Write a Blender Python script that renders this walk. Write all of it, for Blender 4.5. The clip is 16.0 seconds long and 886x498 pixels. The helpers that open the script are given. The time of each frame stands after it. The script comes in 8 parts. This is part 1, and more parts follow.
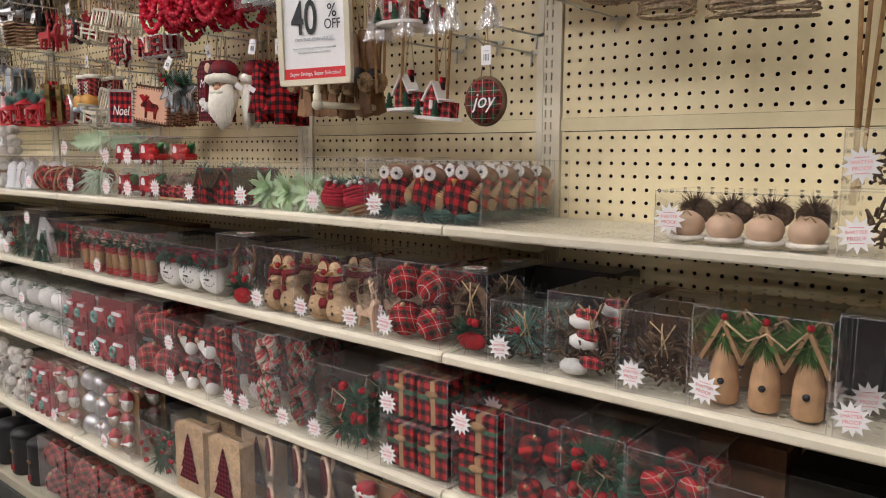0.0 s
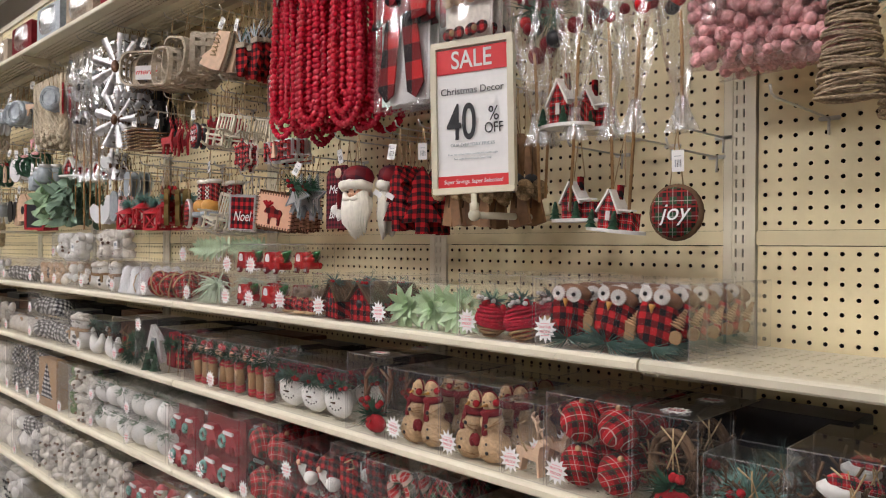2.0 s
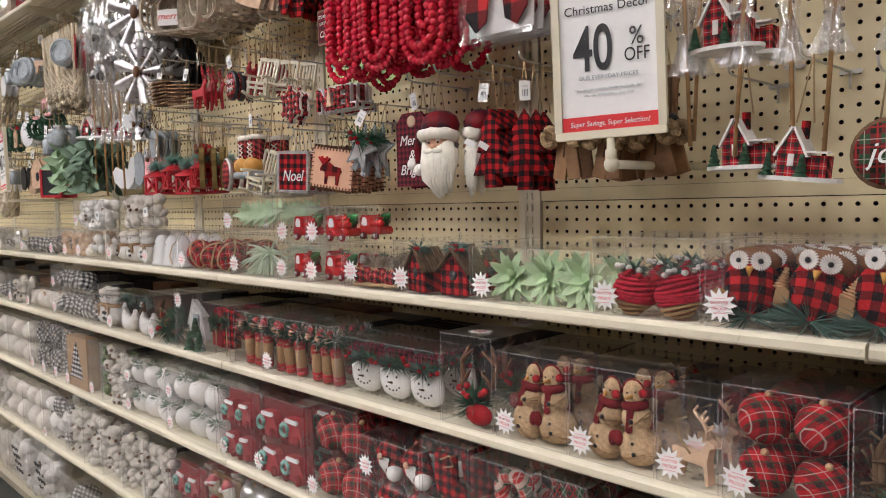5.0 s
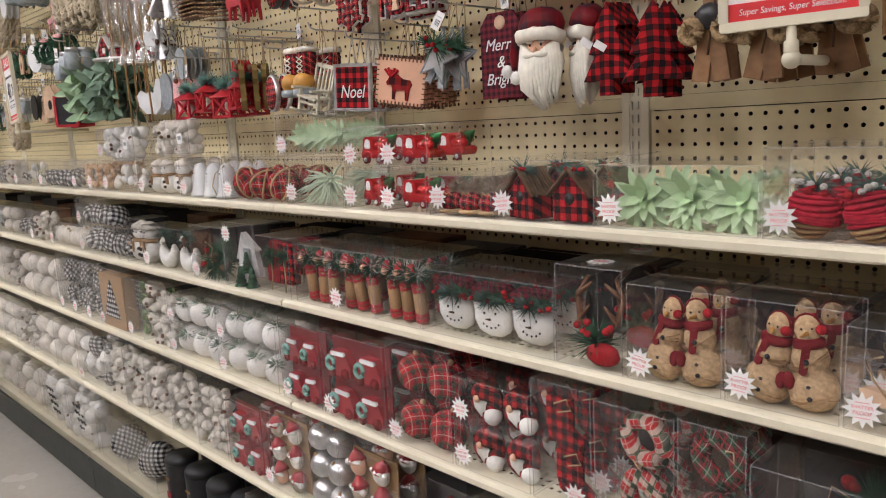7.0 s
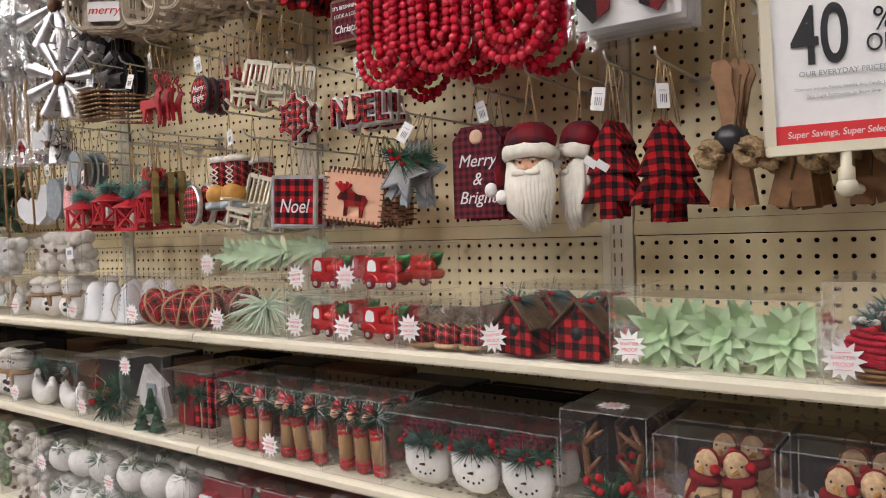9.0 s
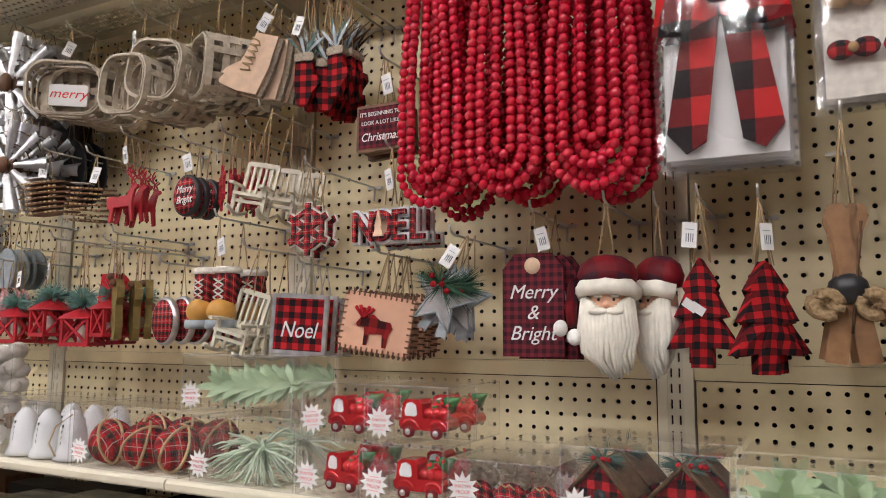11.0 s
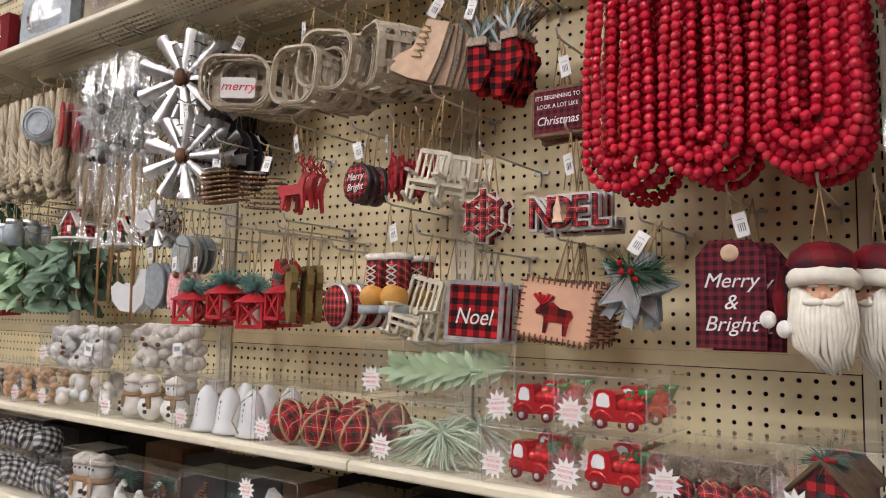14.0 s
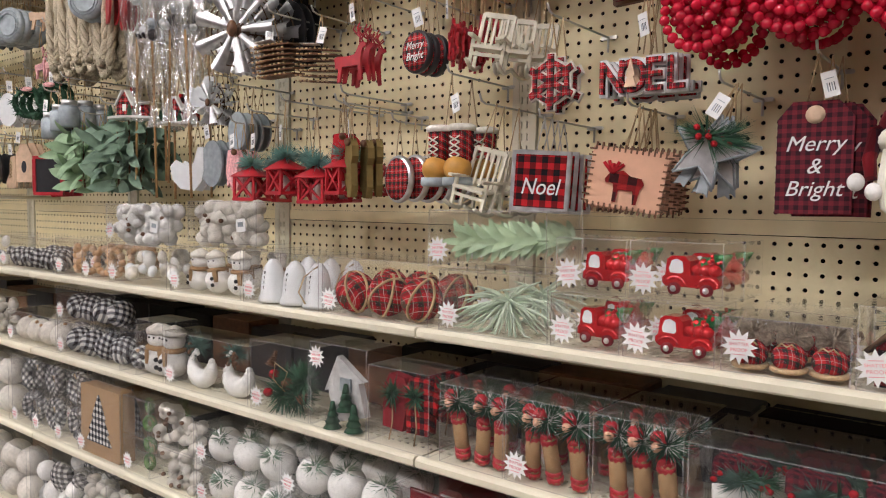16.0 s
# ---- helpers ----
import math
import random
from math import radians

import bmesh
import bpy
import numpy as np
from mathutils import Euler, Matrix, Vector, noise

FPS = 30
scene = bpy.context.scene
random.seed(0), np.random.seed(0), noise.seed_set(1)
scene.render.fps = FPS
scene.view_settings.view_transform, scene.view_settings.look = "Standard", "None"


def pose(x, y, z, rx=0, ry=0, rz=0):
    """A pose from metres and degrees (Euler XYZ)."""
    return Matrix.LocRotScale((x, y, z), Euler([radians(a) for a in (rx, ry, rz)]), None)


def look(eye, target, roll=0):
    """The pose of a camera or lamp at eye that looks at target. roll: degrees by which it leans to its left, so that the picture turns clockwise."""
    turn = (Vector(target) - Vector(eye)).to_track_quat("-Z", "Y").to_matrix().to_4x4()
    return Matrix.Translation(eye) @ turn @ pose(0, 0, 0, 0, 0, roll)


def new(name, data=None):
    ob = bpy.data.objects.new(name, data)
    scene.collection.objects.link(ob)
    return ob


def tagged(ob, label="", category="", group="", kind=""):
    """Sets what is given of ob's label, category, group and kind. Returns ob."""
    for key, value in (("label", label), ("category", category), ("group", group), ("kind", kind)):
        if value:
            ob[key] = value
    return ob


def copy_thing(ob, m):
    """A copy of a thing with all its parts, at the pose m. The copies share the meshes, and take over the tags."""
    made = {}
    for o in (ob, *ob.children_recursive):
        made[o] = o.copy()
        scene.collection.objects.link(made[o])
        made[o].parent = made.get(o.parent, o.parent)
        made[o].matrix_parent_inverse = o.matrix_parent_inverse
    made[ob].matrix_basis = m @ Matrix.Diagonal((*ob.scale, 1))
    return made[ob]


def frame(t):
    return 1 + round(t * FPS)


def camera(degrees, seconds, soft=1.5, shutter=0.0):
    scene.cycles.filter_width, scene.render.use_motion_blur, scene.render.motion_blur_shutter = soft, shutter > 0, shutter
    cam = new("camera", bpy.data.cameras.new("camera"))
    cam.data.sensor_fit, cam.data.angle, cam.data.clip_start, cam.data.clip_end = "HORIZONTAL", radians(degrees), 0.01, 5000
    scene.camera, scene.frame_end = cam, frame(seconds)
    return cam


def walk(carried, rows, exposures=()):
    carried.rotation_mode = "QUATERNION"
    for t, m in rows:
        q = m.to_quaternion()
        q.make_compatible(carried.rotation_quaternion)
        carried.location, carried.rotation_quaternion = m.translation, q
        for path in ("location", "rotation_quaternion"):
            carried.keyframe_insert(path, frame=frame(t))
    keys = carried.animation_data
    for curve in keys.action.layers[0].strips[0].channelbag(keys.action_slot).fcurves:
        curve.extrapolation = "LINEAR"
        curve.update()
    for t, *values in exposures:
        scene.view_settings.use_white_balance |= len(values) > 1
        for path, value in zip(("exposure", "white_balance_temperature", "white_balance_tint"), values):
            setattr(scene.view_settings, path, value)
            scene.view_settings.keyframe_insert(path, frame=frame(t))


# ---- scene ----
cam = camera(61.7, 16.0, soft=1.1)
PATH = [
    (0, (0.842, -1.028, 1.401), (-0.415, 0.506, 1.144), 0.2),
    (0.5, (0.759, -1.01, 1.417), (-0.531, 0.51, 1.248), 0.3),
    (1, (0.702, -0.99, 1.417), (-0.647, 0.482, 1.31), 0.9),
    (1.5, (0.652, -0.995, 1.422), (-0.75, 0.43, 1.356), 1.2),
    (2, (0.579, -1.008, 1.44), (-0.828, 0.413, 1.434), 0.4),
    (2.5, (0.502, -1.028, 1.446), (-0.888, 0.409, 1.506), -0.2),
    (3, (0.431, -1.053, 1.449), (-0.947, 0.394, 1.521), -0.3),
    (5.5, (0.235, -0.926, 1.447), (-1.21, 0.44, 1.231), -1.4),
    (6, (0.195, -0.91, 1.44), (-1.278, 0.41, 1.143), -2.0),
    (6.5, (0.104, -0.931, 1.439), (-1.359, 0.391, 1.104), -2.8),
    (7, (0.007, -0.965, 1.444), (-1.401, 0.416, 1.109), -3.0),
    (7.5, (-0.057, -1.007, 1.447), (-1.398, 0.448, 1.154), -2.8),
    (8, (-0.099, -1.019, 1.451), (-1.393, 0.488, 1.212), -2.3),
    (8.5, (-0.16, -0.988, 1.45), (-1.413, 0.564, 1.303), -2.0),
    (9, (-0.246, -0.943, 1.463), (-1.403, 0.688, 1.417), -1.8),
    (11.5, (-0.577, -0.942, 1.53), (-1.459, 0.828, 1.83), 1.2),
    (12, (-0.593, -0.95, 1.541), (-1.464, 0.813, 1.902), 1.9),
    (12.5, (-0.607, -0.966, 1.546), (-1.527, 0.772, 1.909), 1.7),
    (13, (-0.628, -0.976, 1.545), (-1.627, 0.723, 1.881), 1.6),
    (13.5, (-0.639, -0.986, 1.534), (-1.723, 0.672, 1.813), 1.4),
    (14, (-0.659, -0.991, 1.522), (-1.806, 0.637, 1.707), 1.1),
    (14.5, (-0.678, -1.003, 1.515), (-1.86, 0.607, 1.621), 1.2),
    (15, (-0.688, -1.01, 1.507), (-1.904, 0.578, 1.547), 1.2),
    (15.5, (-0.695, -1.012, 1.502), (-1.923, 0.566, 1.461), 1.0),
    (16, (-0.705, -1.011, 1.493), (-1.932, 0.564, 1.372), 0.7),
]
walk(cam, [(t, look(eye, target, roll)) for t, eye, target, roll in PATH], exposures=[(0.0, 0.0), (16.0, 0.0)])

# ---- light: a closed shop hall with ceiling troffers ----
world = bpy.data.worlds.new("world")
scene.world = world
world.use_nodes = True
world.node_tree.nodes["Background"].inputs[0].default_value = (1.0, 0.96, 0.9, 1)
world.node_tree.nodes["Background"].inputs[1].default_value = 0.005
LAMP = 19.5
# strength of an added far row that fills in frontal light on the pegboard
LAMP_FILL = 64.0

# ---- materials ----


def nodes_of(name):
    m = bpy.data.materials.new(name)
    m.use_nodes = True
    t = m.node_tree
    return m, t, t.nodes["Principled BSDF"]


def add(t, kind, **inputs):
    n = t.nodes.new(kind)
    for k, v in inputs.items():
        n.inputs[k].default_value = v
    return n


def rgb(c):
    return (*c, 1) if len(c) == 3 else c


def math_node(t, op, a, b=0.0):
    n = t.nodes.new("ShaderNodeMath")
    n.operation = op
    for i, v in enumerate((a, b)):
        if isinstance(v, (int, float)):
            n.inputs[i].default_value = v
        else:
            t.links.new(v, n.inputs[i])
    return n.outputs[0]


def mix_node(t, fac, a, b):
    n = t.nodes.new("ShaderNodeMix")
    n.data_type = "RGBA"
    for i, v in ((0, fac), (6, a), (7, b)):
        if isinstance(v, (int, float)):
            n.inputs[i].default_value = v
        elif isinstance(v, tuple):
            n.inputs[i].default_value = rgb(v)
        else:
            t.links.new(v, n.inputs[i])
    return n.outputs[2]


def mat(name, col, rough=0.6, metal=0.0, var=0.18, scale=60.0, bump=0.15, coat=0.0, col2=None, size=0.002):
    """A plain surface with variation at two scales, fine relief and piece-to-piece change."""
    m, t, p = nodes_of(name)
    co = t.nodes.new("ShaderNodeTexCoord").outputs["Object"]
    fine = add(t, "ShaderNodeTexNoise", Scale=scale, Detail=4.0)
    wide = add(t, "ShaderNodeTexNoise", Scale=scale / 9, Detail=2.0)
    for n in (fine, wide):
        t.links.new(co, n.inputs["Vector"])
    dark = col2 or tuple(c * (1 - 1.6 * var) for c in col)
    light = tuple(min(1.0, c * (1 + var)) for c in col)
    f = math_node(t, "ADD", math_node(t, "MULTIPLY", fine.outputs[0], 0.6), math_node(t, "MULTIPLY", wide.outputs[0], 0.4))
    ramp = t.nodes.new("ShaderNodeMapRange")
    ramp.inputs[1].default_value, ramp.inputs[2].default_value = 0.3, 0.7
    t.links.new(f, ramp.inputs[0])
    c = mix_node(t, ramp.outputs[0], dark, light)
    each = t.nodes.new("ShaderNodeObjectInfo")
    hsv = t.nodes.new("ShaderNodeHueSaturation")
    t.links.new(c, hsv.inputs["Color"])
    t.links.new(math_node(t, "ADD", math_node(t, "MULTIPLY", each.outputs["Random"], 0.2), 0.9), hsv.inputs["Value"])
    t.links.new(hsv.outputs[0], p.inputs["Base Color"])
    p.inputs["Metallic"].default_value = metal
    t.links.new(math_node(t, "ADD", math_node(t, "MULTIPLY", wide.outputs[0], 0.25), rough - 0.12), p.inputs["Roughness"])
    p.inputs["Coat Weight"].default_value = coat
    if rough > 0.75:
        p.inputs["Specular IOR Level"].default_value = 0.15
    if bump:
        b = add(t, "ShaderNodeBump", Strength=bump, Distance=size)
        t.links.new(fine.outputs[0], b.inputs["Height"])
        t.links.new(b.outputs[0], p.inputs["Normal"])
    return m


def plaid(name, base, dark, black, size, line=None, line2=None, rough=0.85, turn=0.0, band=0.5):
    """Woven checks: two sets of bands that cross, with thin lines between where there are any."""
    m, t, p = nodes_of(name)
    mp = add(t, "ShaderNodeMapping", Rotation=(0, radians(turn), 0))
    t.links.new(t.nodes.new("ShaderNodeTexCoord").outputs["Object"], mp.inputs[0])
    sep = t.nodes.new("ShaderNodeSeparateXYZ")
    t.links.new(mp.outputs[0], sep.inputs[0])
    bands, lines, lines2 = [], [], []
    for axis in ("X", "Z"):
        u = math_node(t, "DIVIDE", math_node(t, "ADD", sep.outputs[axis], math_node(t, "MULTIPLY", sep.outputs["Y"], 0.6)), size)
        bands.append(math_node(t, "LESS_THAN", math_node(t, "FRACT", u), band))
        lines.append(math_node(t, "LESS_THAN", math_node(t, "FRACT", math_node(t, "ADD", u, 0.3)), 0.045))
        lines2.append(math_node(t, "LESS_THAN", math_node(t, "FRACT", math_node(t, "ADD", u, 0.72)), 0.1))
    a, b = bands
    c = mix_node(t, b, mix_node(t, a, base, dark), mix_node(t, a, dark, black))
    if line2:
        c = mix_node(t, math_node(t, "MULTIPLY", math_node(t, "MAXIMUM", *lines2), 0.8), c, line2)
    if line:
        c = mix_node(t, math_node(t, "MULTIPLY", math_node(t, "MAXIMUM", *lines), 0.5), c, line)
    weave = add(t, "ShaderNodeTexNoise", Scale=420.0, Detail=3.0)
    t.links.new(mp.outputs[0], weave.inputs["Vector"])
    c = mix_node(t, math_node(t, "MULTIPLY", weave.outputs[0], 0.35), c, (0.02, 0.01, 0.01))
    t.links.new(c, p.inputs["Base Color"])
    p.inputs["Roughness"].default_value = rough
    p.inputs["Specular IOR Level"].default_value = 0.12
    bp = add(t, "ShaderNodeBump", Strength=0.4, Distance=0.001)
    t.links.new(weave.outputs[0], bp.inputs["Height"])
    t.links.new(bp.outputs[0], p.inputs["Normal"])
    return m


def clear(name, gloss, haze, wobble, scale, rough=0.06, streak=1.0):
    """Clear film: lets light through, mirrors at a slant, with a faint haze and ripples."""
    m = bpy.data.materials.new(name)
    m.use_nodes = True
    t = m.node_tree
    t.nodes.clear()
    out = t.nodes.new("ShaderNodeOutputMaterial")
    tr = add(t, "ShaderNodeBsdfTransparent", Color=(0.97, 0.97, 0.97, 1))
    gl = add(t, "ShaderNodeBsdfGlossy", Roughness=rough, Color=(1, 1, 1, 1))
    df = add(t, "ShaderNodeBsdfDiffuse", Color=(0.8, 0.8, 0.82, 1))
    nz = add(t, "ShaderNodeTexNoise", Scale=scale, Detail=3.0)
    mp = add(t, "ShaderNodeMapping", Scale=(1, 1, streak))
    t.links.new(t.nodes.new("ShaderNodeTexCoord").outputs["Object"], mp.inputs[0])
    t.links.new(mp.outputs[0], nz.inputs["Vector"])
    bp = add(t, "ShaderNodeBump", Strength=wobble, Distance=0.004)
    t.links.new(nz.outputs[0], bp.inputs["Height"])
    lw = add(t, "ShaderNodeLayerWeight", Blend=0.5)
    t.links.new(bp.outputs[0], gl.inputs["Normal"])
    t.links.new(bp.outputs[0], lw.inputs["Normal"])
    slant = math_node(t, "POWER", lw.outputs["Facing"], 4.0)
    mirror = math_node(t, "ADD", math_node(t, "MULTIPLY", slant, 0.75), 0.035)
    a = t.nodes.new("ShaderNodeMixShader")
    a.inputs[0].default_value = haze
    t.links.new(tr.outputs[0], a.inputs[1])
    t.links.new(df.outputs[0], a.inputs[2])
    b = t.nodes.new("ShaderNodeMixShader")
    t.links.new(math_node(t, "MINIMUM", math_node(t, "MULTIPLY", mirror, gloss), 0.7), b.inputs[0])
    t.links.new(a.outputs[0], b.inputs[1])
    t.links.new(gl.outputs[0], b.inputs[2])
    t.links.new(b.outputs[0], out.inputs[0])
    return m


def glow(name, col, power):
    m, t, p = nodes_of(name)
    p.inputs["Base Color"].default_value = rgb(col)
    p.inputs["Emission Color"].default_value = rgb(col)
    p.inputs["Emission Strength"].default_value = power
    return m


SALERED = mat("sale red print", (0.72, 0.03, 0.035), 0.5, var=0.04)
CREAM = mat("cream enamel", (0.7, 0.645, 0.49), 0.42, var=0.03, scale=25, bump=0.04)
PEG = mat("cream pegboard", (0.82, 0.71, 0.44), 0.5, var=0.05, scale=18, bump=0.05)
# hardboard brown of the hole walls, darkened so the holes look shaded
HARDBOARD_SHADE = mat("brown hardboard core darkened as hole shade", (0.05, 0.03, 0.018), 0.9, var=0.2)
# near-black colour that stands in for shade in hollows
SHADEBLACK = mat("near-black painted shade", (0.02, 0.018, 0.015), 0.9)
KICK = mat("grey green kick plate", (0.055, 0.066, 0.062), 0.45, var=0.2, scale=30)
STEEL = mat("zinc wire", (0.6, 0.58, 0.53), 0.35, 0.6, var=0.1)
TILE = mat("polished vinyl floor", (0.6, 0.57, 0.52), 0.22, var=0.05, scale=30, bump=0.02, coat=0.3)
PLASTER = mat("painted plaster", (0.4, 0.37, 0.32), 0.85, var=0.04)
CEIL = mat("ceiling board", (0.75, 0.73, 0.68), 0.9, var=0.06)
TROFFER = glow("troffer diffuser", (1.0, 0.965, 1.0), LAMP)
TROFFER_FILL = glow("added fill light diffuser", (1.0, 0.965, 1.0), LAMP_FILL)
# dark colour for the unseen slab, to keep bounce light low
BLOCKER = mat("dark red-brown light blocker", (0.16, 0.1, 0.08), 0.8, var=0.5, scale=14)
PVC = clear("clear box plastic", 1.4, 0.014, 0.2, 14)
FILM = clear("crinkled cellophane", 4.2, 0.02, 1.0, 60, 0.06, 0.22)
WHITE = mat("white card", (0.82, 0.81, 0.79), 0.6, var=0.03)
PINK = mat("pink print", (0.82, 0.34, 0.36), 0.6, var=0.03)
RED = mat("red paint", (0.42, 0.012, 0.022), 0.45)
BEADRED = mat("glossy red bead", (0.58, 0.008, 0.035), 0.25, var=0.08, bump=0.03)
SCARLET = mat("scarlet felt", (0.42, 0.018, 0.025), 0.8, bump=0.5)
MAROON = mat("maroon knit", (0.2, 0.015, 0.02), 0.85, bump=0.6)
GLASSRED = mat("red lacquered glass", (0.62, 0.015, 0.02), 0.16, 0.35, var=0.08, coat=0.6)
BURLAP = mat("burlap twine", (0.55, 0.38, 0.22), 0.9, var=0.3, scale=160, bump=0.8)
WOOD = mat("pale wood", (0.55, 0.33, 0.17), 0.6, var=0.25, scale=50)
TAN = mat("tan wood slice", (0.66, 0.46, 0.31), 0.6, var=0.15)
BROWN = mat("brown rusted sheet", (0.16, 0.07, 0.03), 0.55, var=0.3)
TWIG = mat("dark grapevine twig", (0.14, 0.085, 0.05), 0.85, var=0.4)
FUR = mat("brown fur", (0.2, 0.13, 0.08), 0.95, var=0.4, scale=200, bump=1.0)
GREYFUR = mat("grey beige fur", (0.4, 0.33, 0.25), 0.95, var=0.4, scale=200, bump=1.0)
TANFUR = mat("tan fur", (0.42, 0.29, 0.16), 0.95, var=0.4, scale=200, bump=1.0)
SNOW = mat("white plush", (0.8, 0.78, 0.74), 0.95, var=0.1, scale=120, bump=0.8)
COTTON = mat("cream cotton", (0.74, 0.69, 0.61), 0.95, var=0.2, scale=90, bump=0.8)
ENAMEL = mat("white enamel", (0.75, 0.76, 0.76), 0.35, var=0.05)
GREYPAINT = mat("weathered white paint", (0.55, 0.54, 0.52), 0.7, var=0.25, scale=50)
CHAIRW = mat("ivory painted wood", (0.68, 0.63, 0.5), 0.5, var=0.1)
BASKETW = mat("whitewashed chipwood", (0.5, 0.43, 0.33), 0.75, var=0.25, scale=80)
SAGE = mat("pale sage leaf", (0.52, 0.68, 0.42), 0.5, var=0.2, scale=30)
LAMBS = mat("grey green velvet leaf", (0.2, 0.29, 0.21), 0.85, var=0.2, scale=40)
PINE = mat("dark pine needle", (0.03, 0.1, 0.05), 0.7, var=0.4)
AIRLEAF = mat("bleached air plant leaf", (0.6, 0.7, 0.54), 0.6, var=0.15)
LIGHTLEAF = mat("light green velvet leaf", (0.34, 0.48, 0.3), 0.8, var=0.2, scale=40)
GREYPINE = mat("grey green pine needle", (0.09, 0.17, 0.14), 0.7, var=0.4)
MOSS = mat("green moss", (0.1, 0.2, 0.05), 0.9, var=0.4, bump=1.0)
FROST = mat("frosted teal needle", (0.24, 0.42, 0.37), 0.8, var=0.3)
GALV = mat("galvanised tin", (0.66, 0.66, 0.66), 0.3, 0.85, var=0.3, scale=40)
DULLTIN = mat("dull grey tin", (0.36, 0.4, 0.42), 0.55, 0.4, var=0.2)
CARDBLACK = mat("matt black card", (0.01, 0.01, 0.011), 0.9, var=0.1)
BLACK = mat("black print", (0.012, 0.012, 0.014), 0.5, var=0.1)
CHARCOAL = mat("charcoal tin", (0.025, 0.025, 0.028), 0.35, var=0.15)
ROPE = mat("cotton rope", (0.62, 0.53, 0.39), 0.9, var=0.25, scale=200, bump=0.9)
TWINE = mat("jute twine", (0.5, 0.36, 0.2), 0.9, var=0.2)
BALSA = mat("balsa pick stick", (0.42, 0.24, 0.1), 0.65, var=0.2)
CARDB = mat("brown card", (0.36, 0.22, 0.11), 0.8, var=0.12)
FLESH = mat("painted peach clay", (0.7, 0.4, 0.26), 0.6, var=0.05)
ORANGE = mat("amber rubber", (0.6, 0.3, 0.06), 0.5)
OLIVE = mat("olive felt", (0.2, 0.14, 0.05), 0.9, bump=0.5)
FROSTPINK = mat("sugared pink berry", (0.82, 0.38, 0.38), 0.6, var=0.35, scale=150, bump=0.7)
GREENGL = mat("green lacquer", (0.03, 0.22, 0.06), 0.25, 0.2, coat=0.4)
LILAC = mat("lilac plush", (0.5, 0.46, 0.6), 0.95, var=0.1, bump=0.6)
BUFF = plaid("red buffalo check", (0.55, 0.02, 0.025), (0.16, 0.01, 0.012), (0.012, 0.01, 0.012), 0.022)
BUFFBIG = plaid("large red buffalo check", (0.6, 0.025, 0.025), (0.18, 0.012, 0.014), (0.015, 0.012, 0.014), 0.08)
BUFFKNOT = plaid("medium red buffalo check", (0.58, 0.025, 0.025), (0.18, 0.012, 0.014), (0.015, 0.012, 0.014), 0.042)
BUFFW = plaid("black and white gingham", (0.75, 0.73, 0.68), (0.2, 0.2, 0.21), (0.015, 0.015, 0.017), 0.018)
TARTAN = plaid("red tartan", (0.5, 0.02, 0.028), (0.24, 0.015, 0.02), (0.04, 0.025, 0.025), 0.028, (0.8, 0.75, 0.65), (0.02, 0.07, 0.04), turn=20, band=0.3)
TARTANS = plaid("fine red tartan", (0.58, 0.03, 0.035), (0.26, 0.018, 0.03), (0.04, 0.03, 0.035), 0.016, (0.7, 0.65, 0.6), (0.02, 0.05, 0.03), band=0.4)
TARTANG = plaid("green tartan", (0.04, 0.1, 0.05), (0.16, 0.03, 0.03), (0.02, 0.03, 0.02), 0.026, (0.75, 0.72, 0.65), (0.4, 0.03, 0.03))
TARTANW = plaid("white and red tartan", (0.5, 0.03, 0.03), (0.55, 0.4, 0.33), (0.06, 0.09, 0.05), 0.03, (0.85, 0.8, 0.72), (0.03, 0.06, 0.03), turn=12, band=0.4)
DIMPLAID = plaid("muted burgundy check", (0.2, 0.025, 0.035), (0.12, 0.02, 0.03), (0.04, 0.015, 0.02), 0.013)

# ---- mesh helpers ----
I4 = Matrix.Identity(4)


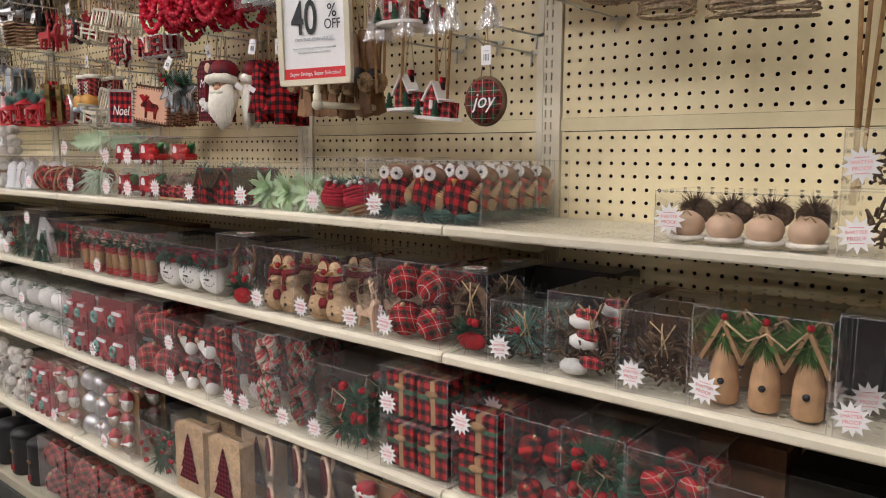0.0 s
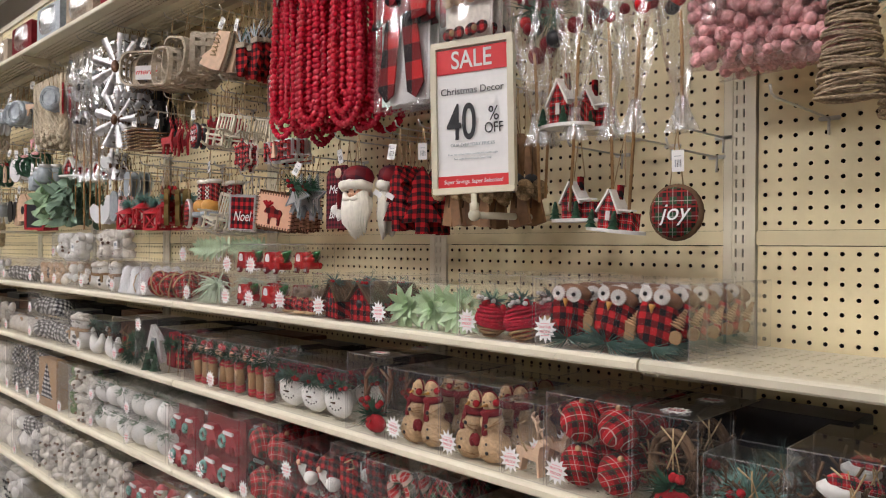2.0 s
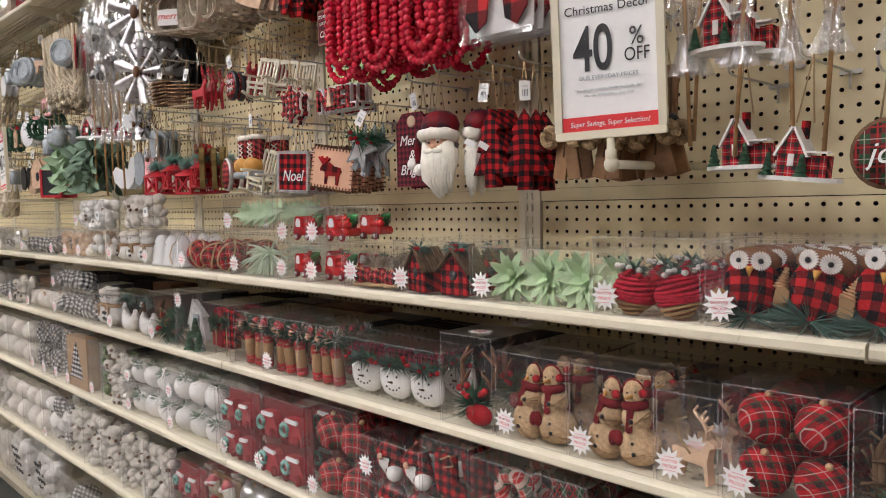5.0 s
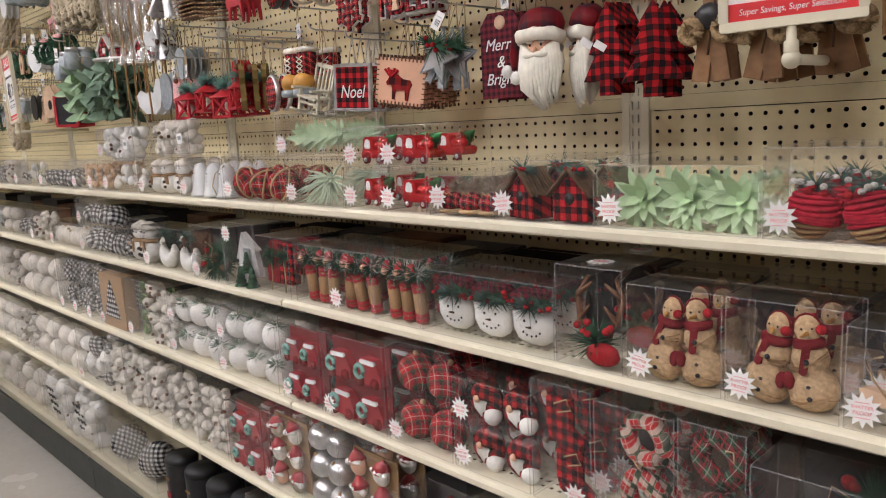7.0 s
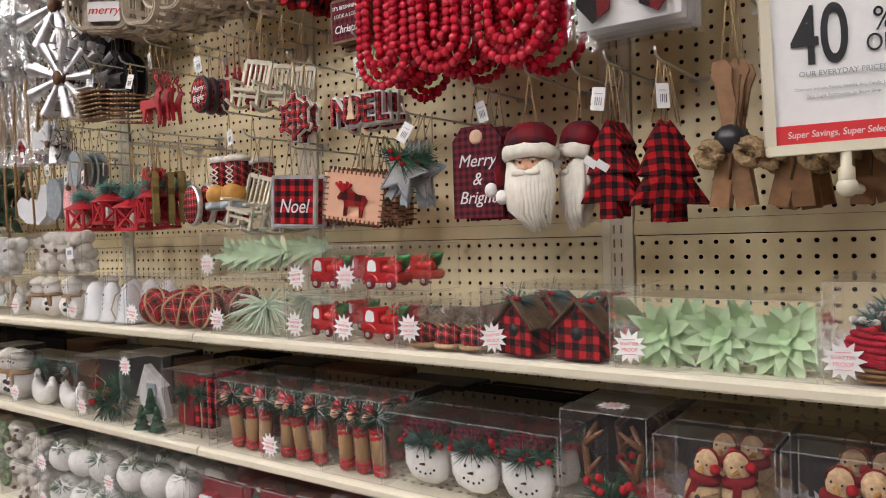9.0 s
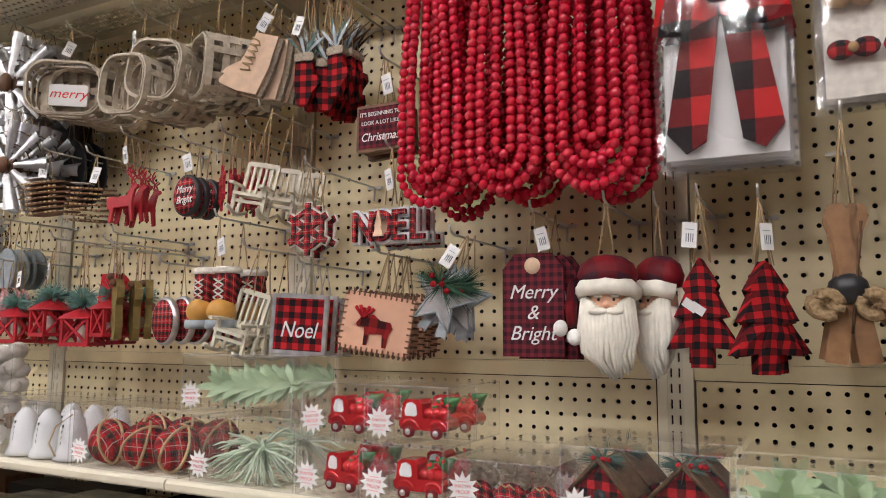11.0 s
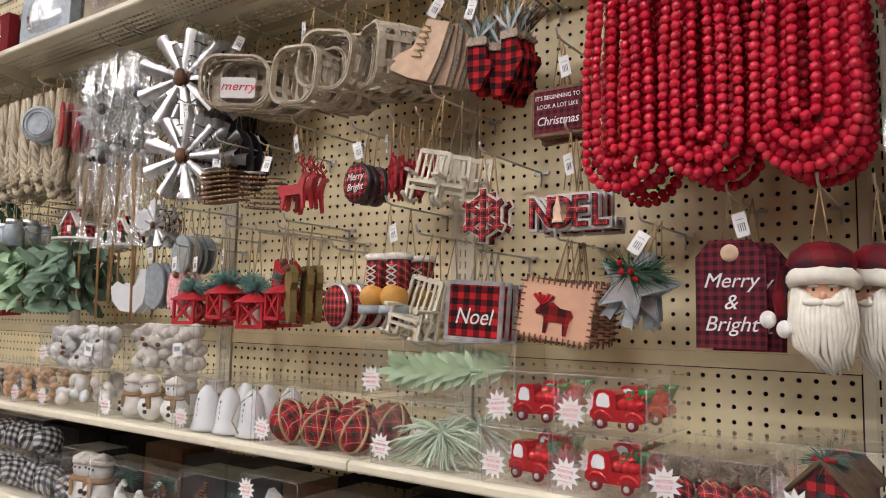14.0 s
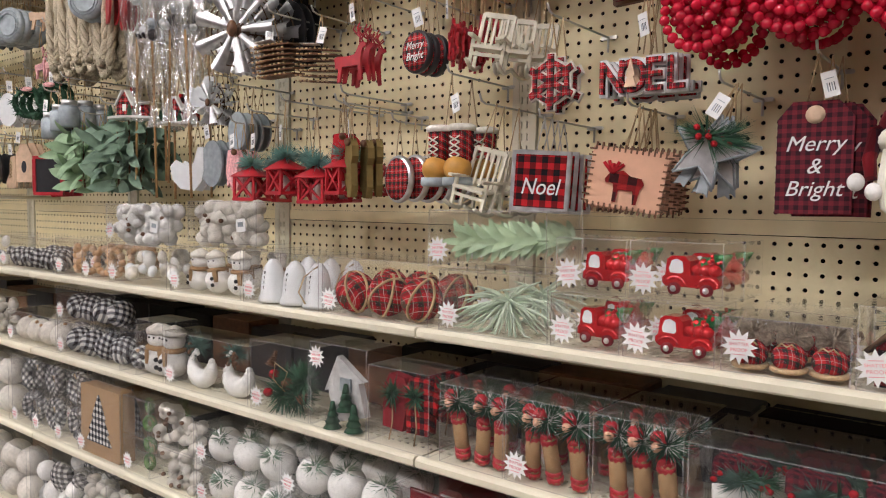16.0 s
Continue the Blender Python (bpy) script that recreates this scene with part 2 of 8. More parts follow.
class Geo:
    """Collects shapes, then becomes one mesh."""

    def __init__(self):
        self.v, self.f, self.k, self.mats, self.sm = [], [], [], [], []

    def raw(self, verts, faces, m, M=I4, smooth=False):
        if m not in self.mats:
            self.mats.append(m)
        k, o = self.mats.index(m), len(self.v)
        self.v += [tuple(M @ Vector(p)) for p in verts]
        self.f += [tuple(i + o for i in q) for q in faces]
        self.k += [k] * len(faces)
        self.sm += [smooth] * len(faces)
        return self

    def box(self, c, s, m, M=I4, bevel=0.0):
        x, y, z = (d / 2 for d in s)
        b = min(bevel, x * 0.6, z * 0.6)
        if not b:
            vs = [(sx * x, sy * y, sz * z) for sx in (-1, 1) for sy in (-1, 1) for sz in (-1, 1)]
            fs = [(0, 1, 3, 2), (4, 6, 7, 5), (0, 4, 5, 1), (2, 3, 7, 6), (0, 2, 6, 4), (1, 5, 7, 3)]
            return self.raw(vs, fs, m, M @ Matrix.Translation(c))
        ring = [(-x + b, -z), (x - b, -z), (x, -z + b), (x, z - b), (x - b, z), (-x + b, z), (-x, z - b), (-x, -z + b)]
        return self.prism(ring, s[1], m, M @ Matrix.Translation(c))

    def prism(self, ring, depth, m, M=I4):
        """An outline in x and z, given a thickness along y."""
        n, h = len(ring), depth / 2
        vs = [(a, -h, b) for a, b in ring] + [(a, h, b) for a, b in ring]
        fs = [tuple(range(n)), tuple(range(2 * n - 1, n - 1, -1))] + [(i, n + i, n + (i + 1) % n, (i + 1) % n) for i in range(n)]
        return self.raw(vs, fs, m, M)

    def lathe(self, prof, m, M=I4, n=12, squash=1.0):
        """A profile of (radius, height) turned about z."""
        vs, fs, k = [], [], len(prof)
        for r, z in prof:
            vs += [(r * math.cos(2 * math.pi * i / n), squash * r * math.sin(2 * math.pi * i / n), z) for i in range(n)]
        for j in range(k - 1):
            fs += [(j * n + i, j * n + (i + 1) % n, (j + 1) * n + (i + 1) % n, (j + 1) * n + i) for i in range(n)]
        if prof[0][0] > 1e-4:
            fs.append(tuple(range(n - 1, -1, -1)))
        if prof[-1][0] > 1e-4:
            fs.append(tuple((k - 1) * n + i for i in range(n)))
        return self.raw(vs, fs, m, M, True)

    def ball(self, c, r, m, M=I4, n=12, rings=7, s=(1, 1, 1)):
        prof = [(r * math.sin(math.pi * j / rings) + 1e-6, -r * math.cos(math.pi * j / rings)) for j in range(rings + 1)]
        return self.lathe(prof, m, M @ Matrix.Translation(c) @ Matrix.Diagonal((*s, 1)), n)

    def tube(self, pts, r, m, M=I4, n=6, r2=None):
        vs, fs, k = [], [], len(pts)
        pts = [Vector(p) for p in pts]
        up = Vector((0.3, 0.2, 0.93))
        for j, p in enumerate(pts):
            d = (pts[min(j + 1, k - 1)] - pts[max(j - 1, 0)]).normalized()
            a = d.cross(up if abs(d.dot(up)) < 0.95 else Vector((1, 0, 0))).normalized()
            b = d.cross(a)
            q = r if r2 is None else r + (r2 - r) * j / (k - 1)
            vs += [p + q * (a * math.cos(2 * math.pi * i / n) + b * math.sin(2 * math.pi * i / n)) for i in range(n)]
        for j in range(k - 1):
            fs += [(j * n + i, j * n + (i + 1) % n, (j + 1) * n + (i + 1) % n, (j + 1) * n + i) for i in range(n)]
        fs += [tuple(range(n - 1, -1, -1)), tuple((k - 1) * n + i for i in range(n))]
        return self.raw(vs, fs, m, M, True)

    def cushion(self, ring, depth, m, M=I4):
        """An outline in x and z, puffed up to a thickness along y."""
        n = len(ring)
        cx, cz = sum(p[0] for p in ring) / n, sum(p[1] for p in ring) / n
        vs, fs = [], []
        for k, y in ((0.0, -1.0), (0.55, -0.86), (0.88, -0.5), (1.0, 0.0), (0.88, 0.5), (0.55, 0.86), (0.0, 1.0)):
            vs += [(cx + (a - cx) * k, y * depth / 2, cz + (b - cz) * k) for a, b in ring]
        for j in range(6):
            fs += [(j * n + i, j * n + (i + 1) % n, (j + 1) * n + (i + 1) % n, (j + 1) * n + i) for i in range(n)]
        return self.raw(vs, fs, m, M, True)

    def hoop(self, ring, y0, y1, m, thick=0.002):
        """A flat band bent round a closed outline in x and z, standing along y."""
        n = len(ring)
        cx, cz = sum(p[0] for p in ring) / n, sum(p[1] for p in ring) / n
        vs, fs = [], []
        for k, y in ((1.0, y0), (1.0, y1), (0.0, y1), (0.0, y0)):
            for a, b in ring:
                q = 1.0 if k else 1 - thick / max(0.01, math.hypot(a - cx, b - cz))
                vs.append((cx + (a - cx) * q, y, cz + (b - cz) * q))
        for j in range(4):
            fs += [(j * n + i, j * n + (i + 1) % n, (j + 1) % 4 * n + (i + 1) % n, (j + 1) % 4 * n + i) for i in range(n)]
        return self.raw(vs, fs, m)

    def needles(self, c, n, length, m, rng, M=I4, spread=(1, 1, 1), width=0.0024, up=0.2):
        vs, fs = [], []
        for _ in range(n):
            d = Vector((rng.gauss(0, 1) * spread[0], rng.gauss(0, 1) * spread[1], rng.gauss(up, 1) * spread[2])).normalized()
            a = d.orthogonal().normalized() * width
            p = Vector(c) + d * length * rng.uniform(0.0, 0.25)
            q = p + d * length * rng.uniform(0.6, 1.0)
            o = len(vs)
            vs += [p - a, p + a, q, p + d.cross(a)]
            fs += [(o, o + 1, o + 2), (o, o + 3, o + 2)]
        return self.raw(vs, fs, m, M)

    def leaf(self, base, tip, width, m, M=I4, fold=0.25, n=5):
        """A pointed leaf, folded along its rib."""
        base, tip = Vector(base), Vector(tip)
        d = tip - base
        side = d.cross(Vector((0.1, -1, 0.25))).normalized()
        lift = side.cross(d).normalized()
        vs, fs = [], []
        for j in range(n):
            u = j / (n - 1)
            w = width * math.sin(math.pi * (0.12 + 0.88 * u)) ** 0.8 * (1 if j < n - 1 else 0.02)
            c = base + d * u + lift * (-0.25 * d.length * u * u)
            vs += [c - side * w, c - lift * w * fold, c + side * w]
        for j in range(n - 1):
            for i in (0, 1):
                fs.append((3 * j + i, 3 * j + i + 1, 3 * j + i + 4, 3 * j + i + 3))
        return self.raw(vs, fs, m, M, True)

    def mesh(self, name):
        me = bpy.data.meshes.new(name)
        me.from_pydata([tuple(p) for p in self.v], [], self.f)
        for m in self.mats:
            me.materials.append(m)
        me.polygons.foreach_set("material_index", self.k)
        me.polygons.foreach_set("use_smooth", self.sm)
        me.update()
        return me


def part(name, geo, parent, label="", m=None):
    """Links shapes as one mesh object under a thing or a part."""
    ob = new(name, geo if isinstance(geo, bpy.types.Mesh) else geo.mesh(name))
    ob.parent = parent
    if m is not None:
        ob.matrix_basis = m
    return tagged(ob, label)


def thing(name, m, label, category, group=""):
    ob = new(name)
    ob.empty_display_size = 0.05
    ob.matrix_basis = m
    return tagged(ob, label, category, group)


def lettering(text, size, m, align="CENTER", squeeze=1.0, shear=0.0, bold=0.0):
    """Words of the built-in font as a flat mesh in x and z that faces -y."""
    cu = bpy.data.curves.new("lettering", "FONT")
    cu.body, cu.size, cu.align_x, cu.align_y, cu.extrude, cu.shear, cu.offset = text, size, align, "CENTER", 0.0003, shear, bold
    ob = bpy.data.objects.new("lettering", cu)
    me = bpy.data.meshes.new_from_object(ob)
    me.transform(pose(0, 0, 0, 90) @ Matrix.Diagonal((squeeze, 1, 1, 1)))
    me.materials.clear()
    me.materials.append(m)
    bpy.data.objects.remove(ob)
    return me


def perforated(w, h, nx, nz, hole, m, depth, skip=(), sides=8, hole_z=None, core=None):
    """A sheet in x and z, from (0, 0) to (w, h), with a grid of open holes that have depth."""
    g, vs, fs, inner = Geo(), [], [], []
    px, pz = w / nx, h / nz
    hz = hole_z or hole
    for i in range(nx):
        for j in range(nz):
            cx, cz, o = (i + 0.5) * px, (j + 0.5) * pz, len(vs)
            ex, ez = px / 2, pz / 2
            if j in skip:
                vs += [(cx - ex, 0, cz - ez), (cx + ex, 0, cz - ez), (cx + ex, 0, cz + ez), (cx - ex, 0, cz + ez)]
                fs.append((o, o + 1, o + 2, o + 3))
                continue
            for k in range(8):
                a = math.pi / 4 * k
                c, s = math.cos(a), math.sin(a)
                q = max(abs(c), abs(s))
                vs.append((cx + ex * c / q, 0, cz + ez * s / q))
            for y in (0, depth):
                for k in range(8):
                    a = math.pi / 4 * k
                    c, s = math.cos(a), math.sin(a)
                    q = 1 if sides == 8 else max(abs(c), abs(s))
                    vs.append((cx + hole * c / q, y, cz + hz * s / q))
            for k in range(8):
                n = (k + 1) % 8
                fs.append((o + k, o + n, o + 8 + n, o + 8 + k))
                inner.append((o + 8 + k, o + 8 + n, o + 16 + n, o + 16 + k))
    keys, index, flat = {}, [], []
    for p in vs:
        k = tuple(round(c, 6) for c in p)
        if k not in keys:
            keys[k] = len(flat)
            flat.append(p)
        index.append(keys[k])
    g.raw(flat, [tuple(index[i] for i in q) for q in fs + inner], m)
    # hole walls take the core material, whose dark colour holds their shade
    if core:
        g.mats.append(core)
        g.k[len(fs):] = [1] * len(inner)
    return g.mesh("sheet")


# ---- the hall ----
XL, XR, BAY = -6.2, 1.55, 1.55
WALL = 0.335
SHELF = {1: 1.268, 2: 1.032, 3: 0.765, 4: 0.482}
BASE = 0.185


def slab(name, lo, hi, m, label):
    g = Geo().box([(a + b) / 2 for a, b in zip(lo, hi)], [b - a for a, b in zip(lo, hi)], m)
    ob = new(name, g.mesh(name))
    return tagged(ob, label, name.split("_")[0], kind="structure")


slab("floor", (-10, -6.2, -0.1), (4.5, 1.3, 0), TILE, "polished cream vinyl shop floor")
slab("ceiling", (-10, -6.2, 4.0), (4.5, 1.3, 4.1), CEIL, "off-white shop ceiling boards")
slab("wall_west", (-10.1, -6.2, 0), (-10, 1.3, 4.0), PLASTER, "beige painted shop wall")
slab("wall_east", (4.5, -6.2, 0), (4.6, 1.3, 4.0), PLASTER, "beige painted shop wall")
slab("wall_north", (-10, 1.3, 0), (4.5, 1.4, 4.0), PLASTER, "beige painted shop wall")
slab("wall_south", (-10, -6.3, 0), (4.5, -6.2, 4.0), PLASTER, "beige painted shop wall")

# the row at y = -4.3 is added fill light, out of view
for x, y in [(x, y) for x in (-8.2, -5.9, -3.6, -1.3, 1.0) for y in (-1.75, -4.3)]:
    lamp = thing("ceiling_light", pose(x, y, 4.0), "unseen white fluorescent ceiling troffer, switched on", "ceiling light", "ceiling lights")
    g = Geo()
    for c, s in (((0, -0.17, -0.02), (1.5, 0.02, 0.04)), ((0, 0.17, -0.02), (1.5, 0.02, 0.04)), ((-0.74, 0, -0.02), (0.02, 0.32, 0.04)), ((0.74, 0, -0.02), (0.02, 0.32, 0.04))):
        g.box(c, s, CEIL)
    part("frame", g, lamp)
    part("diffuser", Geo().box((0, 0, -0.02), (1.46, 0.32, 0.012), TROFFER if y > -3 else TROFFER_FILL), lamp)

# ---- the shelving run ----
PEGW, COLS = 0.7112, 28
PITCH = 0.0254
low_rows, up_rows = 50, 50
lower = perforated(PEGW, low_rows * PITCH, COLS, low_rows, 0.0039, PEG, 0.006, core=HARDBOARD_SHADE)
upper = perforated(PEGW, up_rows * PITCH, COLS, up_rows, 0.0039, PEG, 0.006, core=HARDBOARD_SHADE)
Z0, Z1 = 0.175, 1.447
UP = BAY / 2
slots = perforated(0.026, 100 * PITCH, 2, 100, 0.0016, CREAM, 0.004, sides=4, hole_z=0.0075)
n = 0
while XL + n * UP < XR + 0.01:
    x = XL + n * UP + 0.012
    post = thing("shelf_upright", pose(x, WALL, 0), "cream steel slotted shelf upright", "upright", "shelf uprights")
    part("slotted_face", slots, post, m=pose(-0.013, -0.004, Z0))
    g = Geo()
    for s in (-1, 1):
        g.box((s * 0.021, 0.004, 1.45), (0.016, 0.02, 2.56), CREAM, bevel=0.003)
    # black strip behind the slots, painted as the shade inside the post
    g.box((0, 0.03, 1.45), (0.06, 0.02, 2.56), SHADEBLACK)
    part("post", g, post)
    if XL + (n + 0.5) * UP < XR:
        board = new("pegboard_lower", lower)
        board.matrix_basis = pose(x + 0.5 * (UP - PEGW), WALL, Z0)
        tagged(board, "cream perforated pegboard back panel", "pegboard", "pegboard panels", "structure")
        board = new("pegboard_upper", upper)
        board.matrix_basis = pose(x + 0.5 * (UP - PEGW), WALL, Z1 + 0.026)
        tagged(board, "cream perforated pegboard back panel", "pegboard", "pegboard panels", "structure")
        g = Geo().box((0, 0, 0), (UP - 0.06, 0.008, 0.026), PEG, bevel=0.002)
        rail = new("trim", g.mesh("trim"))
        rail.matrix_basis = pose(x + UP / 2, WALL + 0.0015, Z1 + 0.0125)
        tagged(rail, "cream steel rail between pegboard panels", "rail", "panel rails", "structure")
    n += 1
# added black sheet: the holes show it as shade
slab("backing", (XL, WALL + 0.045, 0.1), (XR + 0.05, WALL + 0.06, 2.74), SHADEBLACK, "added near-black sheet, painted shade behind the pegboard")
slab("trim_cap", (XL, WALL - 0.01, 2.74), (XR + 0.05, WALL + 0.09, 2.77), CREAM, "cream steel cap of the shelving")

deck = perforated(BAY - 0.006, 0.312, 80, 16, 0.0045, CREAM, 0.002, skip=(0, 1, 7, 8, 15), sides=4)
TOPZ = 2.285
for k in range(5):
    x0 = XL + k * BAY
    for lv, z in [*SHELF.items(), (0, TOPZ)]:
        if lv == 0 and k == 4:
            continue
        sh = thing("shelf", pose(x0 + BAY / 2, 0, z), "cream perforated steel shelf with a rounded lip", "shelf", "steel shelves")
        part("deck", deck, sh, m=pose(-BAY / 2 + 0.003, 0.012, 0, -90))
        ring = [(0.012, 0.003), (0.004, 0.004), (-0.001, 0.002), (-0.004, -0.002), (-0.004, -0.012), (-0.001, -0.0155), (0.006, -0.016), (0.008, -0.013), (0.004, -0.012), (0.004, -0.004), (0.012, -0.002)]
        part("lip", Geo().prism(ring, BAY - 0.004, CREAM, pose(0, 0, 0, 0, 0, 90)), sh)
        for yy in (0.155, 0.3):
            part("rib", Geo().box((0, yy, -0.012), (BAY - 0.02, 0.03, 0.02), CREAM, bevel=0.003), sh)
        for s in (-1, 1):
            ring = [(0.33, -0.002), (0.33, -0.07), (0.3, -0.075), (0.04, -0.028), (0.02, -0.004)]
            part("bracket", Geo().prism(ring, 0.004, CREAM, pose(s * (BAY / 2 - 0.012), 0, 0, 0, 0, 90)), sh)
    bs = thing("base_deck", pose(x0 + BAY / 2, 0, BASE), "cream steel base deck on a dark kick plate", "shelf", "base decks")
    part("deck", Geo().box((0, 0.165, -0.008), (BAY - 0.004, 0.335, 0.016), CREAM, bevel=0.003), bs)
    part("lip", Geo().box((0, -0.004, -0.014), (BAY - 0.004, 0.012, 0.034), CREAM, bevel=0.004), bs)
    part("kick_plate", Geo().box((0, 0.0, -0.105), (BAY - 0.004, 0.02, 0.145), KICK, bevel=0.004), bs)
    part("bumper", Geo().box((0, -0.012, -0.045), (BAY - 0.002, 0.02, 0.03), KICK, bevel=0.006), bs)

# an added plain slab, unseen behind the eye, limits far light and bounce
slab("partition", (-9.5, -2.6, 0), (4.2, -2.5, 2.45), BLOCKER, "unseen dark slab across the aisle that blocks far light")

# ---- boxed ornaments on the shelves ----
rng = random.Random(4)


def star_mesh():
    g, ring = Geo(), []
    for i in range(24):
        a, r = 2 * math.pi * i / 24, (0.0245, 0.0152)[i % 2]
        ring.append((r * math.cos(a), r * math.sin(a)))
    return g.prism(ring, 0.0006, WHITE).mesh("sticker")


STAR = star_mesh()
STAR_TOP = lettering("SHATTER", 0.0062, PINK)
STAR_LOW = lettering("PROOF", 0.007, PINK)


def sticker(b, x, z, y=-0.0015, scale=1.0, turn=0.0):
    m = pose(x, y, z, 0, turn, 0) @ Matrix.Diagonal((scale, 1, scale, 1))
    st = part("sticker", STAR, b, "white starburst sticker with pink print", m)
    part("lettering", STAR_TOP, st, m=pose(0, -0.0008, 0.0035))
    part("lettering", STAR_LOW, st, m=pose(0, -0.0008, -0.0045))
    part("underline", Geo().box((0, -0.0008, -0.0105), (0.017, 0.0004, 0.0009), PINK).box((0, -0.0008, 0.0095), (0.017, 0.0004, 0.0009), PINK), st)
    return st


def shell(w, h, d, e=0.0016):
    """A thin clear box, open below, its creased edges whitened as painted glints: one connected sheet."""
    g, a = Geo(), w / 2
    corners = [((-a, 0, 0), (w, 0, 0), (0, 0, h)), ((a, 0, 0), (0, d, 0), (0, 0, h)), ((-a, d, 0), (0, -d, 0), (0, 0, h)), ((-a, 0, h), (w, 0, 0), (0, d, 0))]
    keys, vs, clear_f, edge_f = {}, [], [], []
    for o, u, v in corners:
        o, u, v = Vector(o), Vector(u), Vector(v)
        su, sv = (0, e / u.length, 1 - e / u.length, 1), (0, e / v.length, 1 - e / v.length, 1)
        for i in range(3):
            for j in range(3):
                q = []
                for s, t in ((i, j), (i + 1, j), (i + 1, j + 1), (i, j + 1)):
                    p = o + u * su[s] + v * sv[t]
                    k = tuple(round(c, 5) for c in p)
                    if k not in keys:
                        keys[k] = len(vs)
                        vs.append(p)
                    q.append(keys[k])
                (clear_f if i == 1 and j == 1 else edge_f).append(tuple(q))
    g.raw(vs, clear_f, PVC)
    g.mats.append(PVCEDGE)
    g.f += edge_f
    g.k += [1] * len(edge_f)
    g.sm += [False] * len(edge_f)
    return g


LABEL = Geo().box((0, 0, 0), (0.034, 0.0008, 0.03), WHITE).box((0, -0.0007, 0.002), (0.02, 0.0004, 0.011), DULLTIN).mesh("price_label")
UNIT = {}


def each_ball(name, parent, places, m, n=8, rings=5, label=""):
    """Small round pieces, one object each on a shared mesh."""
    if m not in UNIT:
        UNIT[m] = Geo().ball((0, 0, 0), 1.0, m, n=n, rings=rings).mesh(name)
    for c, r in places:
        part(name, UNIT[m], parent, label, Matrix.Translation(c) @ Matrix.Diagonal((r, r, r * rng.uniform(0.85, 1.0), 1)))


YARN = mat("crimson yarn", (0.46, 0.018, 0.04), 0.85, var=0.3, scale=120, bump=0.7)
CARRED = mat("deep red lacquer", (0.33, 0.012, 0.022), 0.4)
# extra white haze paints a bright glint along the box edges
PVCEDGE = clear("plastic edge with painted glint", 2.0, 0.26, 0.1, 20)


def knob(g, x, y, z, r, m, **k):
    g.ball((x, y, z), r, m, **k)
    g.tube([(x, y, z + r * 0.95), (x, y, z + r * 1.2)], r * 0.14, STEEL)


def c_balls(b, w, h, d, cols=3, rows=1, m=TARTAN, ribbon=None, top=WOOD, name="ball_ornament"):
    r = min(w / cols, h / rows * 0.98, d * 1.15) / 2 * 0.95
    for i in range(cols):
        for j in range(rows):
            c = Vector((-w / 2 + w * (i + 0.5) / cols, d / 2, r + 0.002 + j * (h - 0.004) / rows))
            g = Geo().ball((0, 0, 0), r, m, n=16, rings=10)
            ob = part(name, g, b, m=Matrix.Translation(c) @ pose(0, 0, 0, rng.uniform(-25, 25), rng.uniform(-25, 25), rng.uniform(0, 60)))
            if ribbon:
                g = Geo()
                for a in (35, -35):
                    g.tube([Vector((1.02 * r * math.cos(q), 0, 1.02 * r * math.sin(q))) for q in [2 * math.pi * e / 20 for e in range(21)]], r * 0.07, ribbon, pose(0, 0, 0, 8, a, 90 + a), n=5)
                part("ribbon", g, ob, "braided jute ribbon")
            if m is SNOW:
                part("sprig", Geo().needles((0, -r * 0.5, r * 0.7), 90, r * 0.8, LAMBS, rng, spread=(1.2, 0.6, 0.5), width=0.002), ob, "frosted sprig")
            elif top:
                part("bead", Geo().ball((0, -r * 0.35, r * 0.95), r * 0.16, top, n=8, rings=5), ob)


def c_bells(b, w, h, d):
    for i in range(3):
        g = Geo().lathe([(w * 0.15, 0), (w * 0.145, h * 0.08), (w * 0.125, h * 0.16), (w * 0.11, h * 0.5), (w * 0.085, h * 0.72), (w * 0.04, h * 0.84), (0.001, h * 0.87)], ENAMEL, n=18)
        g.tube([(0, 0, h * 0.85), (0.006, 0, h * 0.93), (0, 0, h * 0.97), (-0.006, 0, h * 0.93), (0, 0, h * 0.85)], 0.001, STEEL)
        for k in range(4):
            g.box((0, -w * 0.112 + 0.001 * k, h * (0.3 + 0.1 * k)), (0.002, 0.003, h * 0.05), BLACK)
        ob = part("bell_ornament", g, b, "white enamel bell with a wire loop", pose((i - 1) * w * 0.32, d * 0.5, 0.001))
        if i == 2:
            part("twine", Geo().tube([(0.01, -w * 0.05, h * 0.8), (-w * 0.05, -w * 0.13, h * 0.6), (-w * 0.1, -w * 0.15, h * 0.3), (0, -w * 0.16, h * 0.1)], 0.0018, TWINE), ob)


